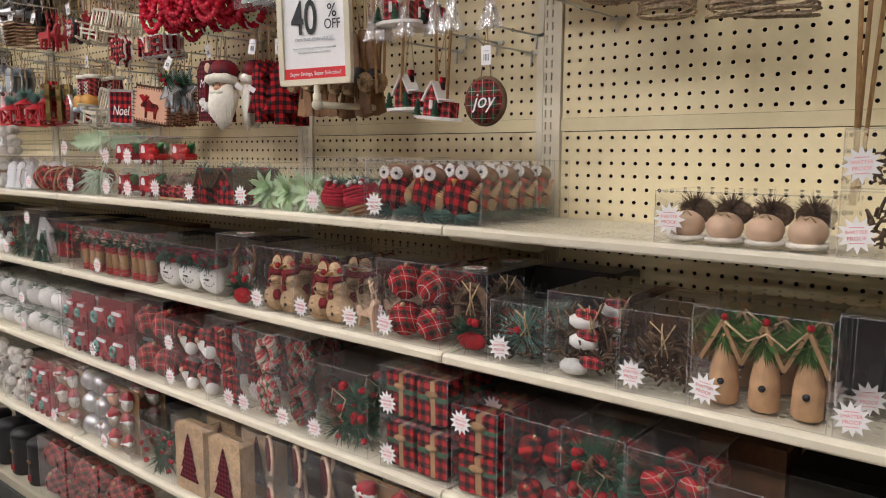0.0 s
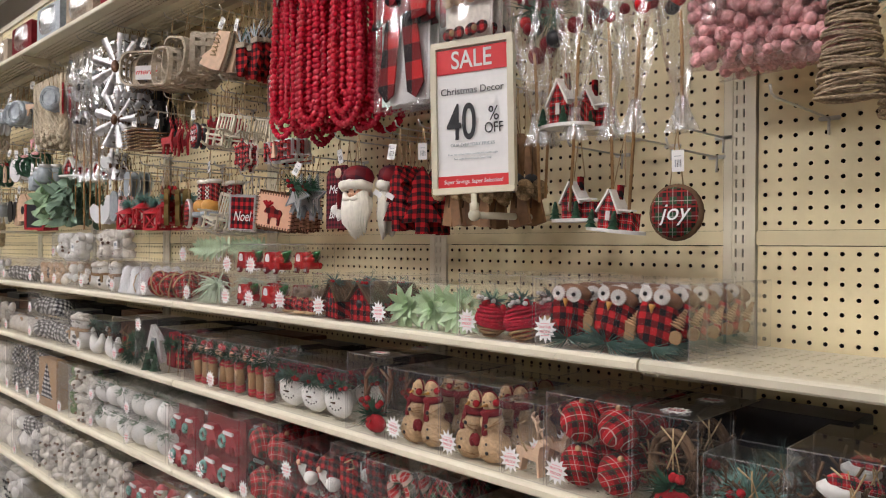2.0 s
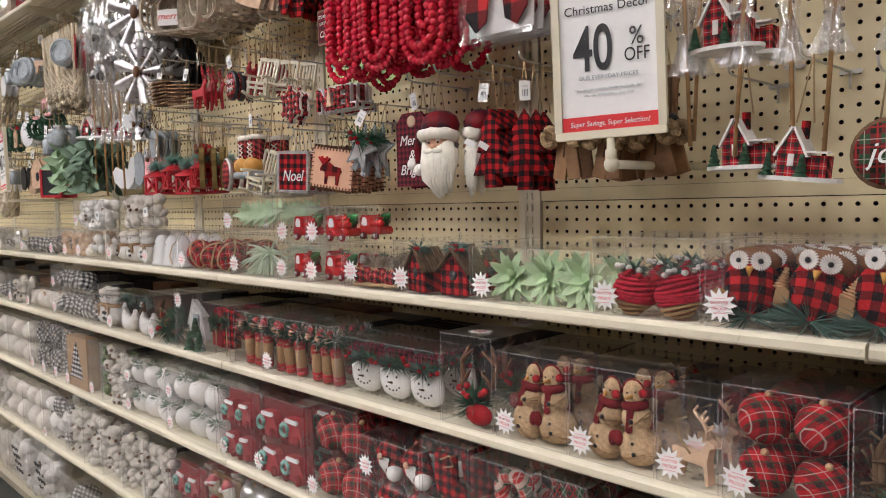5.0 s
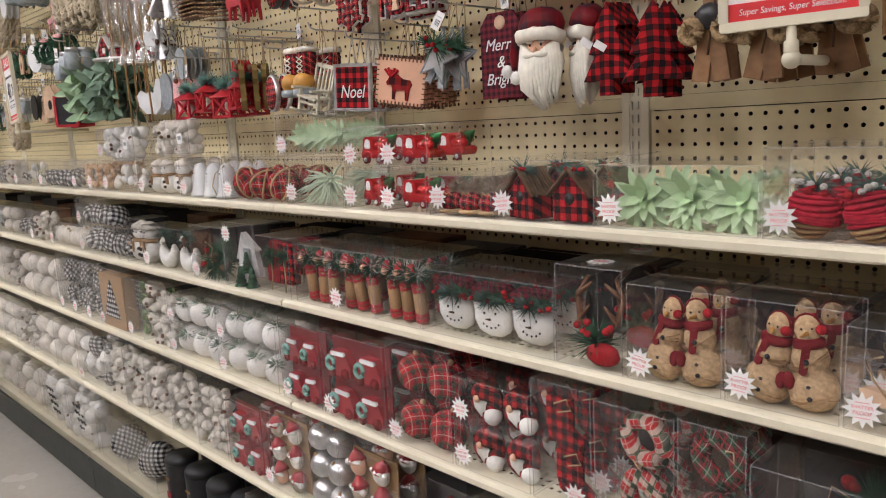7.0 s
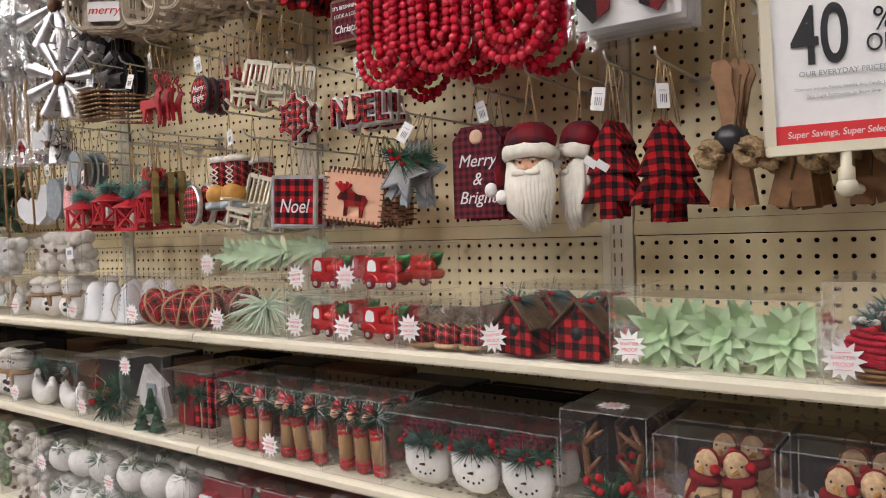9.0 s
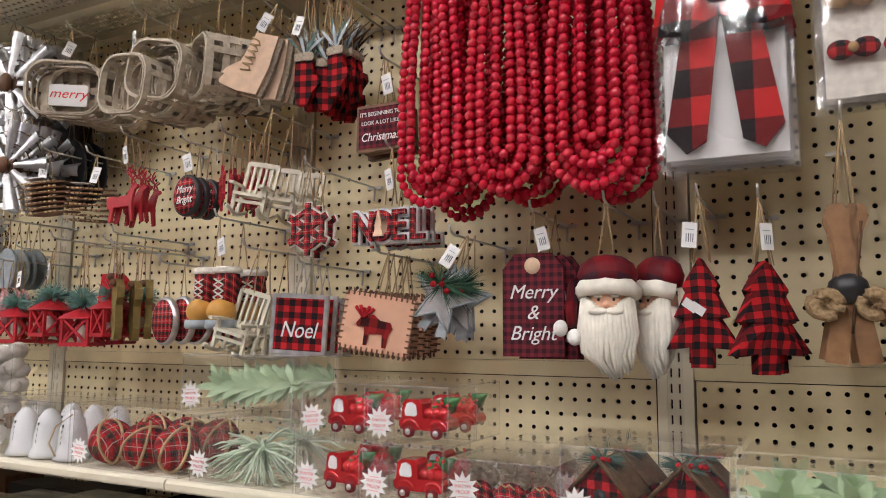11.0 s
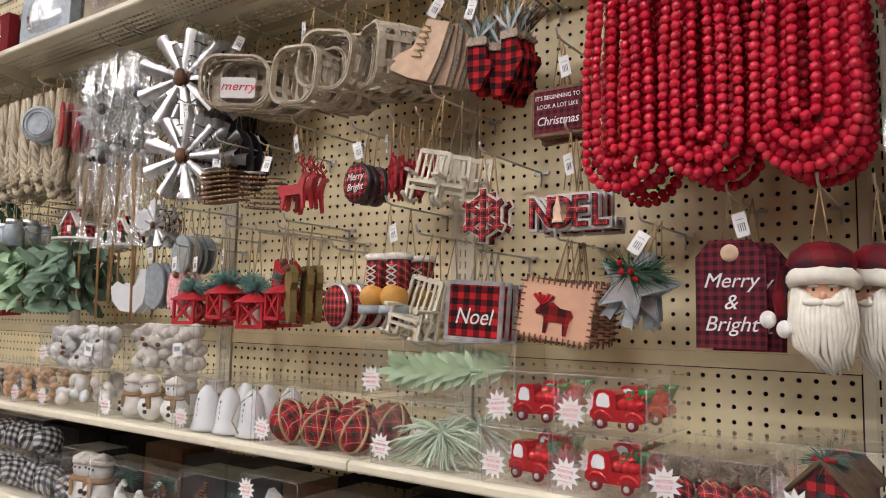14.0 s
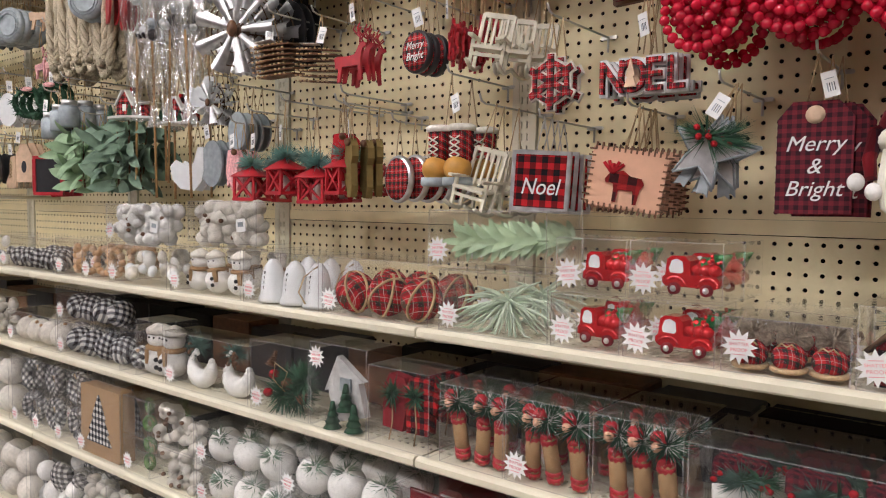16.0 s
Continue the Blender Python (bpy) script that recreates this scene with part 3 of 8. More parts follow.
def c_snowplush(b, w, h, d):
    for i in range(3):
        g = Geo().ball((0, 0, h * 0.28), h * 0.28, SNOW, n=14, rings=8).ball((0, 0, h * 0.68), h * 0.2, SNOW, n=14, rings=8)
        for z in (0.2, 0.34):
            g.ball((0.003, -h * 0.27, h * z), h * 0.045, BLACK, n=8, rings=5)
        for x in (-0.06, 0.06):
            g.ball((x * h, -h * 0.19, h * 0.72), h * 0.02, BLACK, n=6, rings=4)
        ob = part("snowman", g, b, "white plush snowman with black buttons", pose((i - 1) * w * 0.31, d * 0.5, 0.002, 0, rng.uniform(-8, 8), rng.uniform(-25, 25)))
        part("scarf", Geo().lathe([(h * 0.16, h * 0.46), (h * 0.22, h * 0.49), (h * 0.22, h * 0.54), (h * 0.15, h * 0.57)], CARDB, n=14).box((h * 0.1, -h * 0.24, h * 0.38), (h * 0.1, 0.006, h * 0.25), CARDB), ob)
        part("hat", Geo().lathe([(h * 0.22, h * 0.78), (h * 0.21, h * 0.86), (h * 0.1, h * 0.93), (0.002, h * 0.97)], COTTON, n=14), ob)


def c_beadrings(b, w, h, d):
    for i in range(2):
        g = Geo()
        for k in range(12):
            a = 2 * math.pi * k / 12
            g.ball((h * 0.34 * math.cos(a), 0, h * 0.34 * math.sin(a)), h * 0.1, WOOD if k % 3 else TAN, n=9, rings=6)
        part("bead_wreath", g, b, "natural wooden bead wreath", pose((i - 0.5) * w * 0.48, d * 0.5, h * 0.46, 0, rng.uniform(0, 90), rng.uniform(-30, 30)))


def c_tendrils(b, w, h, d):
    g, c = Geo(), Vector((0.02 * w, d * 0.5, h * 0.52))
    for k in range(64):
        a, lean = 2.4 * k, rng.uniform(0.2, 1.5)
        way = Vector((math.cos(a) * math.sin(lean) * 1.7, -abs(math.cos(lean)) * 0.7, math.sin(a) * math.sin(lean)))
        ln, drop = rng.uniform(0.5, 0.85) * h, rng.uniform(0.1, 0.5) * h
        pts = [c + way * ln * u + Vector((0, 0, -drop * u * u)) for u in (0, 0.25, 0.5, 0.75, 1.0)]
        pts = [Vector((max(-w * 0.47, min(w * 0.47, v.x)), max(0.005, min(d - 0.005, v.y)), max(0.004, min(h - 0.004, v.z)))) for v in pts]
        g.tube(pts, 0.0044, AIRLEAF, n=5, r2=0.001)
    part("air_plant", g, b, "bleached pale green curling air plant")


def c_sprig(b, w, h, d):
    g = Geo().tube([(-0.4 * w, d * 0.5, h * 0.45), (0, d * 0.5, h * 0.5), (0.42 * w, d * 0.5, h * 0.55)], 0.003, SAGE)
    for k in range(72):
        u = (k + rng.random()) / 72
        base = Vector(((-0.36 + 0.72 * u) * w, d * 0.5, h * (0.45 + 0.1 * u)))
        a = 2.4 * k
        way = Vector((-0.55 + rng.uniform(-0.2, 0.3), 0.5 * math.sin(a) - 0.3, 0.75 * math.cos(a))).normalized()
        tip = base + way * h * rng.uniform(0.36, 0.48)
        tip.y = max(0.005, tip.y)
        g.leaf(base, tip, h * 0.075, SAGE)
    part("leaf_sprig", g, b, "frosted pale green leafy sprig")


def c_succulents(b, w, h, d, count=3):
    for i in range(count):
        g = Geo()
        for ring, (n, lean, ln) in enumerate(((9, 1.35, 0.6), (9, 1.05, 0.55), (7, 0.7, 0.46), (4, 0.3, 0.32))):
            for k in range(n):
                a = 2 * math.pi * (k + 0.5 * ring) / n + rng.uniform(-0.1, 0.1)
                dr = Vector((math.cos(a) * math.sin(lean), -math.cos(lean), math.sin(a) * math.sin(lean)))
                tip = dr * h * ln * rng.uniform(0.92, 1.12)
                tip.z -= 0.12 * h * (ring < 2)
                g.leaf((0, 0.006 * ring, 0), tip, h * 0.098, SAGE)
        part("succulent", g, b, "frosted pale green succulent rosette", pose(-w / 2 + w * (i + 0.5) / count, d * 0.55, h * 0.47, rng.uniform(-15, 15), rng.uniform(-30, 30), rng.uniform(-18, 18)))


def c_truck(b, w, h, d):
    u = w * 0.66
    t = part("truck_ornament", Geo().box((0, 0, h * 0.3), (u, d * 0.45, h * 0.22), GLASSRED, bevel=0.008), b, "glossy red glass pickup truck", pose(w * 0.12, d * 0.5, 0.004, 0, 0, rng.uniform(-12, 6)))
    ring = [(-0.45 * u, h * 0.38), (-0.42 * u, h * 0.68), (-0.34 * u, h * 0.74), (-0.1 * u, h * 0.74), (-0.02 * u, h * 0.66), (0, h * 0.38)]
    part("cab", Geo().prism(ring, d * 0.44, GLASSRED), t)
    ring = [(-0.36 * u, h * 0.44), (-0.38 * u, h * 0.52), (-0.33 * u, h * 0.66), (-0.24 * u, h * 0.69), (-0.14 * u, h * 0.64), (-0.12 * u, h * 0.47), (-0.16 * u, h * 0.43)]
    part("window", Geo().prism(ring, d * 0.455, ENAMEL), t, "white painted cab window")
    for x in (-0.27, 0.3):
        wh = part("wheel", Geo().lathe([(h * 0.08, -0.004), (h * 0.11, -0.002), (h * 0.11, 0.004), (0.001, 0.005)], MAROON, pose(x * u, -d * 0.23, h * 0.16, 90), n=14), t)
        part("hub", Geo().ball((x * u, -d * 0.23 - 0.004, h * 0.16), h * 0.06, GALV, n=10, rings=5), wh)
        part("mudguard", Geo().tube([(x * u + h * 0.19 * math.cos(a), -d * 0.2, h * 0.17 + h * 0.19 * math.sin(a)) for a in [0.2 + 0.3 * e for e in range(10)]], h * 0.045, GLASSRED), t)
    each_ball("load_ball", t, [(Vector((u * (0.08 + 0.075 * k), -0.1 * d + 0.1 * d * (k % 2), h * (0.5 + 0.1 * (k % 2)))), h * 0.12) for k in range(5)], GLASSRED, 10, 7)
    g = Geo().lathe([(h * 0.24, 0), (h * 0.1, h * 0.25), (h * 0.18, h * 0.22), (h * 0.05, h * 0.42), (0.001, h * 0.5)], GREENGL, pose(0.2 * u, 0.006, h * 0.52, 0, 58, 0), n=10)
    for _ in range(8):
        g.ball((u * rng.uniform(0.28, 0.52), -h * 0.13 + rng.uniform(-0.004, 0.004), h * rng.uniform(0.55, 0.82)), h * 0.035, GLASSRED, n=6, rings=4)
    part("tree", g, t, "green glass tree with red beads")


def c_feet(b, w, h, d, n=3, toe=TARTANS, fur=GREYFUR, sole=BURLAP):
    for i in range(n):
        x = -w / 2 + w * (i + 0.5) / n
        r = min(w / n * 0.46, h * 0.42)
        g = Geo().ball((0, 0, r * 0.85), r, toe, n=16, rings=9, s=(1, 1.15, 0.85))
        ob = part("boot_ornament", g, b, "stuffed boot toe with furry top", pose(x, r * 1.25 + 0.006, 0.004))
        part("sole", Geo().lathe([(r * 0.9, 0), (r * 1.06, 0.002), (r * 1.06, r * 0.25), (r * 0.9, r * 0.3)], sole, n=16, squash=1.15), ob)
        g = Geo().ball((0, d * 0.28, h * 0.55), r * 0.9, fur, n=12, rings=7, s=(1.2, 0.8, 0.85))
        g.needles((0, d * 0.2, h * 0.62), 420, r * 1.2, fur, rng, spread=(1.2, 0.9, 0.7), width=0.0009)
        part("fur", g, ob)
        part("bow", Geo().tube([(-0.012, -r * 0.6, r * 1.5), (-0.006, -r * 0.75, r * 1.75), (0, -r * 0.7, r * 1.55), (0.006, -r * 0.75, r * 1.75), (0.012, -r * 0.6, r * 1.45)], 0.0013, TWINE), ob)


def c_birdhouses(b, w, h, d, n=2):
    for i in range(n):
        u = w / n * 0.8
        ring = [(-u * 0.42, 0), (u * 0.42, 0), (u * 0.42, h * 0.48), (0, h * 0.8), (-u * 0.42, h * 0.48)]
        ob = part("birdhouse", Geo().prism(ring, d * 0.5, BUFF), b, "checked birdhouse with a twig roof", pose(-w / 2 + w * (i + 0.5) / n, d * 0.4, 0.003, 0, 0, rng.uniform(-20, 10)))
        part("hole", Geo().lathe([(u * 0.12, -0.001), (u * 0.12, 0.001)], BLACK, pose(0, -d * 0.255, h * 0.38, 90), n=14), ob)
        g = Geo()
        for sgn in (-1, 1):
            for k in range(9):
                y = -d * 0.3 + d * 0.6 * k / 8
                g.tube([(0, y, h * 0.86), (sgn * u * 0.55, y, h * 0.42)], 0.0032, TWIG, n=5)
        part("roof", g, ob)
        part("sprig", Geo().needles((0, -d * 0.15, h * 0.84), 110, 0.034, GREYPINE, rng, spread=(1.3, 0.5, 0.3), up=0.0, width=0.0012), ob, "frosted pine sprig")
        each_ball("berry", ob, [(Vector((rng.uniform(-0.4, 0.4) * u, -d * 0.25, h * 0.86)), 0.004) for _ in range(4)], SCARLET)


def c_yarnbirds(b, w, h, d):
    for i in range(2):
        r = min(w * 0.205, h * 0.4)
        ob = part("yarn_ball", Geo().ball((0, 0, r), r * 0.95, YARN, n=14, rings=8, s=(1, 0.9, 1)), b, "red rope-wrapped ball ornament", pose((i - 0.5) * w * 0.5, d * 0.5, 0.002, 0, (8, -10)[i], (-20, 15)[i]))
        for k in range(11):
            z = -0.88 + 0.165 * k
            q = math.sqrt(max(0.05, 1 - z * z)) * r
            part("rope_coil", Geo().tube([(q * math.cos(a), 0.9 * q * math.sin(a), r + z * r * 0.96 + 0.003 * math.sin(a + k)) for a in [2 * math.pi * e / 18 for e in range(19)]], r * 0.098, CARDB if k < 3 else YARN, n=6), ob)
        part("ribbon", Geo().prism([(-r * 0.1, r * 1.95), (r * 0.2, r * 1.95), (r * 0.52, r * 1.1), (r * 0.28, r * 1.0)], 0.003, TARTANS, pose(0, -r * 0.86, 0, -10, 0, 0)), ob, "narrow checked ribbon")
        g = Geo().needles((0, -0.004, r * 2.0), 150, 0.03, GREYPINE, rng, spread=(1.3, 0.9, 0.4), width=0.0013)
        part("sprig", g, ob, "pine sprig")
        each_ball("frosted_berry", ob, [(Vector((rng.uniform(-0.6, 0.6) * r, rng.uniform(-0.7, -0.2) * r, r * rng.uniform(1.9, 2.15))), 0.005) for _ in range(5)], SNOW)
        each_ball("berry", ob, [(Vector((rng.uniform(-0.8, 0.8) * r, rng.uniform(-0.7, 0) * r, r * rng.uniform(1.85, 2.15))), 0.0055) for _ in range(4)], SCARLET)


def c_owls(b, w, h, d):
    for i in range(3):
        r = w * 0.135
        ob = part("owl_ornament", Geo().ball((0, 0, h * 0.36), r, BUFF, n=16, rings=10, s=(1, 0.55, 1.25)), b, "checked fabric owl with white felt eyes", pose((i - 1) * w * 0.3 - 0.01, d * 0.5, 0.016, 0, rng.uniform(-12, 12), rng.uniform(-15, 15)))
        for sx in (-1, 1):
            e = Geo()
            for k in range(22):
                a = 2 * math.pi * k / 22
                e.raw([(0, 0, 0), (r * 0.33 * math.cos(a - 0.11), -0.002, r * 0.33 * math.sin(a - 0.11)), (r * 0.38 * math.cos(a), 0.001, r * 0.38 * math.sin(a)), (r * 0.33 * math.cos(a + 0.11), -0.002, r * 0.33 * math.sin(a + 0.11))], [(0, 1, 2, 3)], SNOW)
            ey = part("eye", e, ob, m=pose(sx * r * 0.37, -r * 0.62, h * (0.69 + 0.03 * i), 0, 0, sx * 12))
            part("pupil", Geo().ball((0, -0.003, 0), r * 0.1, BLACK, n=8, rings=5), ey)
        part("beak", Geo().lathe([(r * 0.16, 0), (0.0005, -r * 0.4)], ORANGE, pose(0, -r * 0.66, h * 0.62), n=7), ob)
        part("head", Geo().ball((0, 0.002, h * 0.68), r * 0.8, BROWN, n=12, rings=7, s=(1.3, 0.55, 0.62)), ob)
        for sx in (-1, 1):
            part("wing", Geo().box((sx * r * 1.0, -r * 0.3, h * 0.26), (r * 0.5, 0.004, r * 0.55), CARDB, pose(0, 0, 0, 0, sx * 6, 0), bevel=0.004), ob)
        g = Geo().needles((0, -d * 0.15, 0.0), 150, 0.055, GREYPINE, rng, spread=(1.6, 0.5, 0.35), up=0.25, width=0.0012)
        part("pine_sprig", g, ob)
        c = Geo()
        for k in range(7):
            c.lathe([(0.003, 0), (0.012 - 0.0014 * k, 0.002), (0.003, 0.004)], WOOD, pose(0, 0, 0.0045 * k), n=8)
        part("pine_cone", c, ob, m=pose(r * 1.05, -r * 0.3, h * 0.36, -25, 10, 0))


def c_twigs(b, w, h, d, extra=None):
    g = Geo()
    for _ in range(110):
        p = Vector((rng.uniform(-0.45, 0.45) * w, rng.uniform(0.15, 0.8) * d, rng.uniform(0.06, 0.62) * h))
        a = rng.uniform(0, math.pi)
        q = rng.uniform(0.15, 0.4) * min(w, h)
        e = p + Vector((q * math.cos(a), rng.uniform(-0.15, 0.15) * d, q * math.sin(a)))
        e.x = max(-w * 0.47, min(w * 0.47, e.x))
        g.tube([p, (p + e) / 2 + Vector((0, 0, 0.004)), e], 0.0022, TWIG, n=4)
    ob = part("twig_ornament", g, b, "bundle of dark grapevine twigs")
    g = Geo()
    for k in range(3):
        g.tube([(0.2 * w - 0.01 * k, 0.01, h * 0.5), (0.1 * w, 0.008, h * 0.8 - 0.01 * k), (-0.1 * w + 0.02 * k, 0.01, h * 0.92)], 0.0013, TWINE)
    part("twine", g, ob)
    if extra == "santa":
        for z in (0.22, 0.55, 0.8):
            part("bow", Geo().ball((rng.uniform(-0.2, 0.2) * w, d * 0.15, h * z), 0.014, TARTANS, n=8, rings=5, s=(1.7, 0.7, 0.8)), ob)
            part("wool", Geo().ball((rng.uniform(-0.3, 0.3) * w, d * 0.2, h * (z - 0.1)), 0.02, SNOW, n=8, rings=5, s=(1.4, 0.8, 0.7)), ob)
    if extra == "frost":
        part("frosted_sprig", Geo().needles((0, d * 0.3, h * 0.5), 420, 0.06, FROST, rng, spread=(1.2, 0.5, 0.8), width=0.0009), ob)
        each_ball("berry", ob, [(Vector((-0.02, d * 0.1, h * 0.55)), 0.007), (Vector((-0.005, d * 0.1, h * 0.6)), 0.007)], SCARLET)
    if extra == "vine":
        for q in (0.36, 0.3):
            part("vine_ring", Geo().tube([(q * w * math.cos(a), d * 0.3, h * 0.5 + q * h * math.sin(a)) for a in [2 * math.pi * e / 18 for e in range(19)]], 0.006, TWIG), ob)
        g = Geo().needles((0, d * 0.2, h * 0.28), 120, 0.04, PINE, rng)
        for _ in range(5):
            g.ball((rng.uniform(-0.3, 0.3) * w, d * 0.12, h * rng.uniform(0.15, 0.5)), 0.008, SCARLET, n=8, rings=5)
        part("sprig", g, ob, "pine sprig with red berries")
        part("felt_bird", Geo().ball((0.01, d * 0.15, h * 0.18), 0.022, SCARLET, n=9, rings=6, s=(1.5, 0.6, 0.8)), ob)


def c_burlapmen(b, w, h, d):
    for i in range(2):
        u = h * 0.98
        g = Geo()
        prof = [(0.03, 0), (0.15, 0.02), (0.215, 0.1), (0.232, 0.19), (0.21, 0.3), (0.125, 0.385), (0.15, 0.43), (0.17, 0.5), (0.155, 0.58), (0.085, 0.64), (0.1, 0.69), (0.118, 0.77), (0.105, 0.85), (0.06, 0.91), (0.001, 0.93)]
        g.lathe([(r * u, z * u) for r, z in prof], BURLAP, n=18, squash=0.9)
        for _ in range(9):
            a, z = rng.uniform(-0.5, 0.5), rng.choice((0.14, 0.48, 0.18))
            r = 0.218 if z < 0.3 else 0.168
            g.tube([(r * u * math.cos(q), 0.9 * r * u * math.sin(q), (z + a * 0.25 * math.cos(q * 1.0)) * u) for q in [-2.9 + 0.26 * e for e in range(11)]], 0.0011, CARDB, n=3)
        ob = part("burlap_snowman", g, b, "burlap-wrapped snowman ornament", pose((i - 0.5) * w * 0.48, d * 0.52, 0.002, 0, (10, -7)[i], (-14, 16)[i]))
        g = Geo()
        for z, r in ((0.16, 0.2), (0.27, 0.175), (0.5, 0.15)):
            g.ball((0.03 * u * (1 - 2 * i), -r * u * 0.98, z * u), 0.028 * u, BLACK, n=8, rings=5)
        for x in (-0.045, 0.045):
            g.ball((x * u, -0.096 * u, 0.81 * u), 0.012 * u, BLACK, n=6, rings=4)
        part("buttons", g, ob)
        part("nose", Geo().lathe([(0.025 * u, 0), (0.0005, 0.12 * u)], ORANGE, pose(0, -0.1 * u, 0.765 * u, 90, 0, 30 * (1 - 2 * i)), n=7), ob)
        g = Geo().lathe([(0.09 * u, 0.6 * u), (0.145 * u, 0.62 * u), (0.15 * u, 0.68 * u), (0.1 * u, 0.71 * u)], MAROON, n=16, squash=0.95)
        g.box((-0.15 * u, -0.11 * u, 0.5 * u), (0.075 * u, 0.01, 0.3 * u), MAROON, pose(0, 0, 0, 0, 12, 0), bevel=0.004)
        part("scarf", g, ob)
        part("earmuff", Geo().tube([(0.12 * u * math.cos(a), 0, 0.79 * u + 0.145 * u * math.sin(a)) for a in [0.35 * e for e in range(10)]], 0.012 * u, MAROON).ball((0.12 * u, -0.01, 0.79 * u), 0.05 * u, SCARLET, n=10, rings=6), ob)
        part("mitten", Geo().ball((0.2 * u * (1 - 2 * i), -0.12 * u, 0.32 * u), 0.07 * u, MAROON, n=9, rings=6, s=(0.8, 0.6, 1.3)), ob)


def deer_ring(u):
    return [(x * u, z * u) for x, z in ((-0.42, 0.28), (-0.46, 0.52), (-0.38, 0.55), (-0.1, 0.53), (0.14, 0.55), (0.26, 0.72), (0.3, 0.8), (0.44, 0.76), (0.46, 0.7), (0.36, 0.66), (0.32, 0.52), (0.3, 0.4), (0.34, 0.02), (0.28, 0.0), (0.22, 0.32), (-0.22, 0.32), (-0.3, 0.02), (-0.38, 0.0), (-0.34, 0.3))]


def antlers(g, u, m, y=0.0, r=0.0025, sides=(-1, 1)):
    for s in sides:
        q = [(0.28, 0.8), (0.24 - 0.05 * s, 0.95), (0.12 - 0.1 * s, 1.08), (0.05 - 0.15 * s, 1.2)]
        g.tube([(x * u, y + 0.006 * s, z * u) for x, z in q], r, m, n=5)
        for (x, z), (dx, dz) in zip(q[1:], ((0.13, 0.08), (0.1, 0.12), (0.08, 0.1))):
            g.tube([(x * u, y + 0.006 * s, z * u), ((x + dx) * u, y + 0.006 * s, (z + dz) * u)], r * 0.8, m, n=5)


def c_deer(b, w, h, d, m=TAN, wrap=False):
    u = min(w * 0.95, h * 0.78)
    ob = part("deer_ornament", Geo().prism(deer_ring(u), 0.014, m), b, "cut-out reindeer with antlers", pose(0, d * 0.4, 0.002, 0, 0, -14))
    g = Geo()
    antlers(g, u, m)
    part("antlers", g, ob)
    part("twine", Geo().tube([(0, -0.012, 0.5 * u), (-0.2 * u, -0.015, 0.75 * u), (-0.35 * u, -0.01, 1.0 * u), (-0.1 * u, -0.01, 1.12 * u)], 0.0014, TWINE), ob)
    if wrap:
        g = Geo()
        for _ in range(26):
            g.tube([(rng.uniform(-0.4, 0.0) * u, -0.01, rng.uniform(0.5, 0.6) * u), (rng.uniform(-0.1, 0.3) * u, -0.012, rng.uniform(0.55, 0.75) * u)], 0.0011, TWINE, n=4)
        part("straw", g, ob)


def c_canes(b, w, h, d):
    for i in range(3):
        g = Geo().tube([(0, 0, 0), (0, 0, h * 0.3), (0, 0, h * 0.55)], h * 0.1, CARDB, n=10)
        ob = part("candy_cane", g, b, "burlap candy cane with red stripes", pose((i - 1) * w * 0.31, d * 0.45, 0.003, 0, rng.uniform(-14, 4), 0))
        for z in (0.05, 0.12, 0.5, 0.57):
            part("stripe", Geo().lathe([(h * 0.1, -h * 0.035), (h * 0.108, -h * 0.02), (h * 0.108, h * 0.03), (h * 0.1, h * 0.045)], RED, pose(0, 0, z * h, 14, 18, 0), n=10), ob)
        part("figure", Geo().ball((-0.004, -h * 0.06, h * 0.82), h * 0.1, RED, n=10, rings=6, s=(1, 0.9, 1.1)).ball((-0.004, -h * 0.13, h * 0.76), h * 0.065, FLESH, n=8, rings=5), ob, "small red capped face")
        g = Geo().needles((0.006, 0, h * 0.74), 260, h * 0.3, PINE, rng, spread=(1.2, 0.7, 0.5))
        g.needles((0.006, -0.004, h * 0.76), 110, h * 0.27, SNOW, rng, spread=(1.2, 0.7, 0.5), width=0.0009)
        part("sprig", g, ob, "snowy pine sprig")


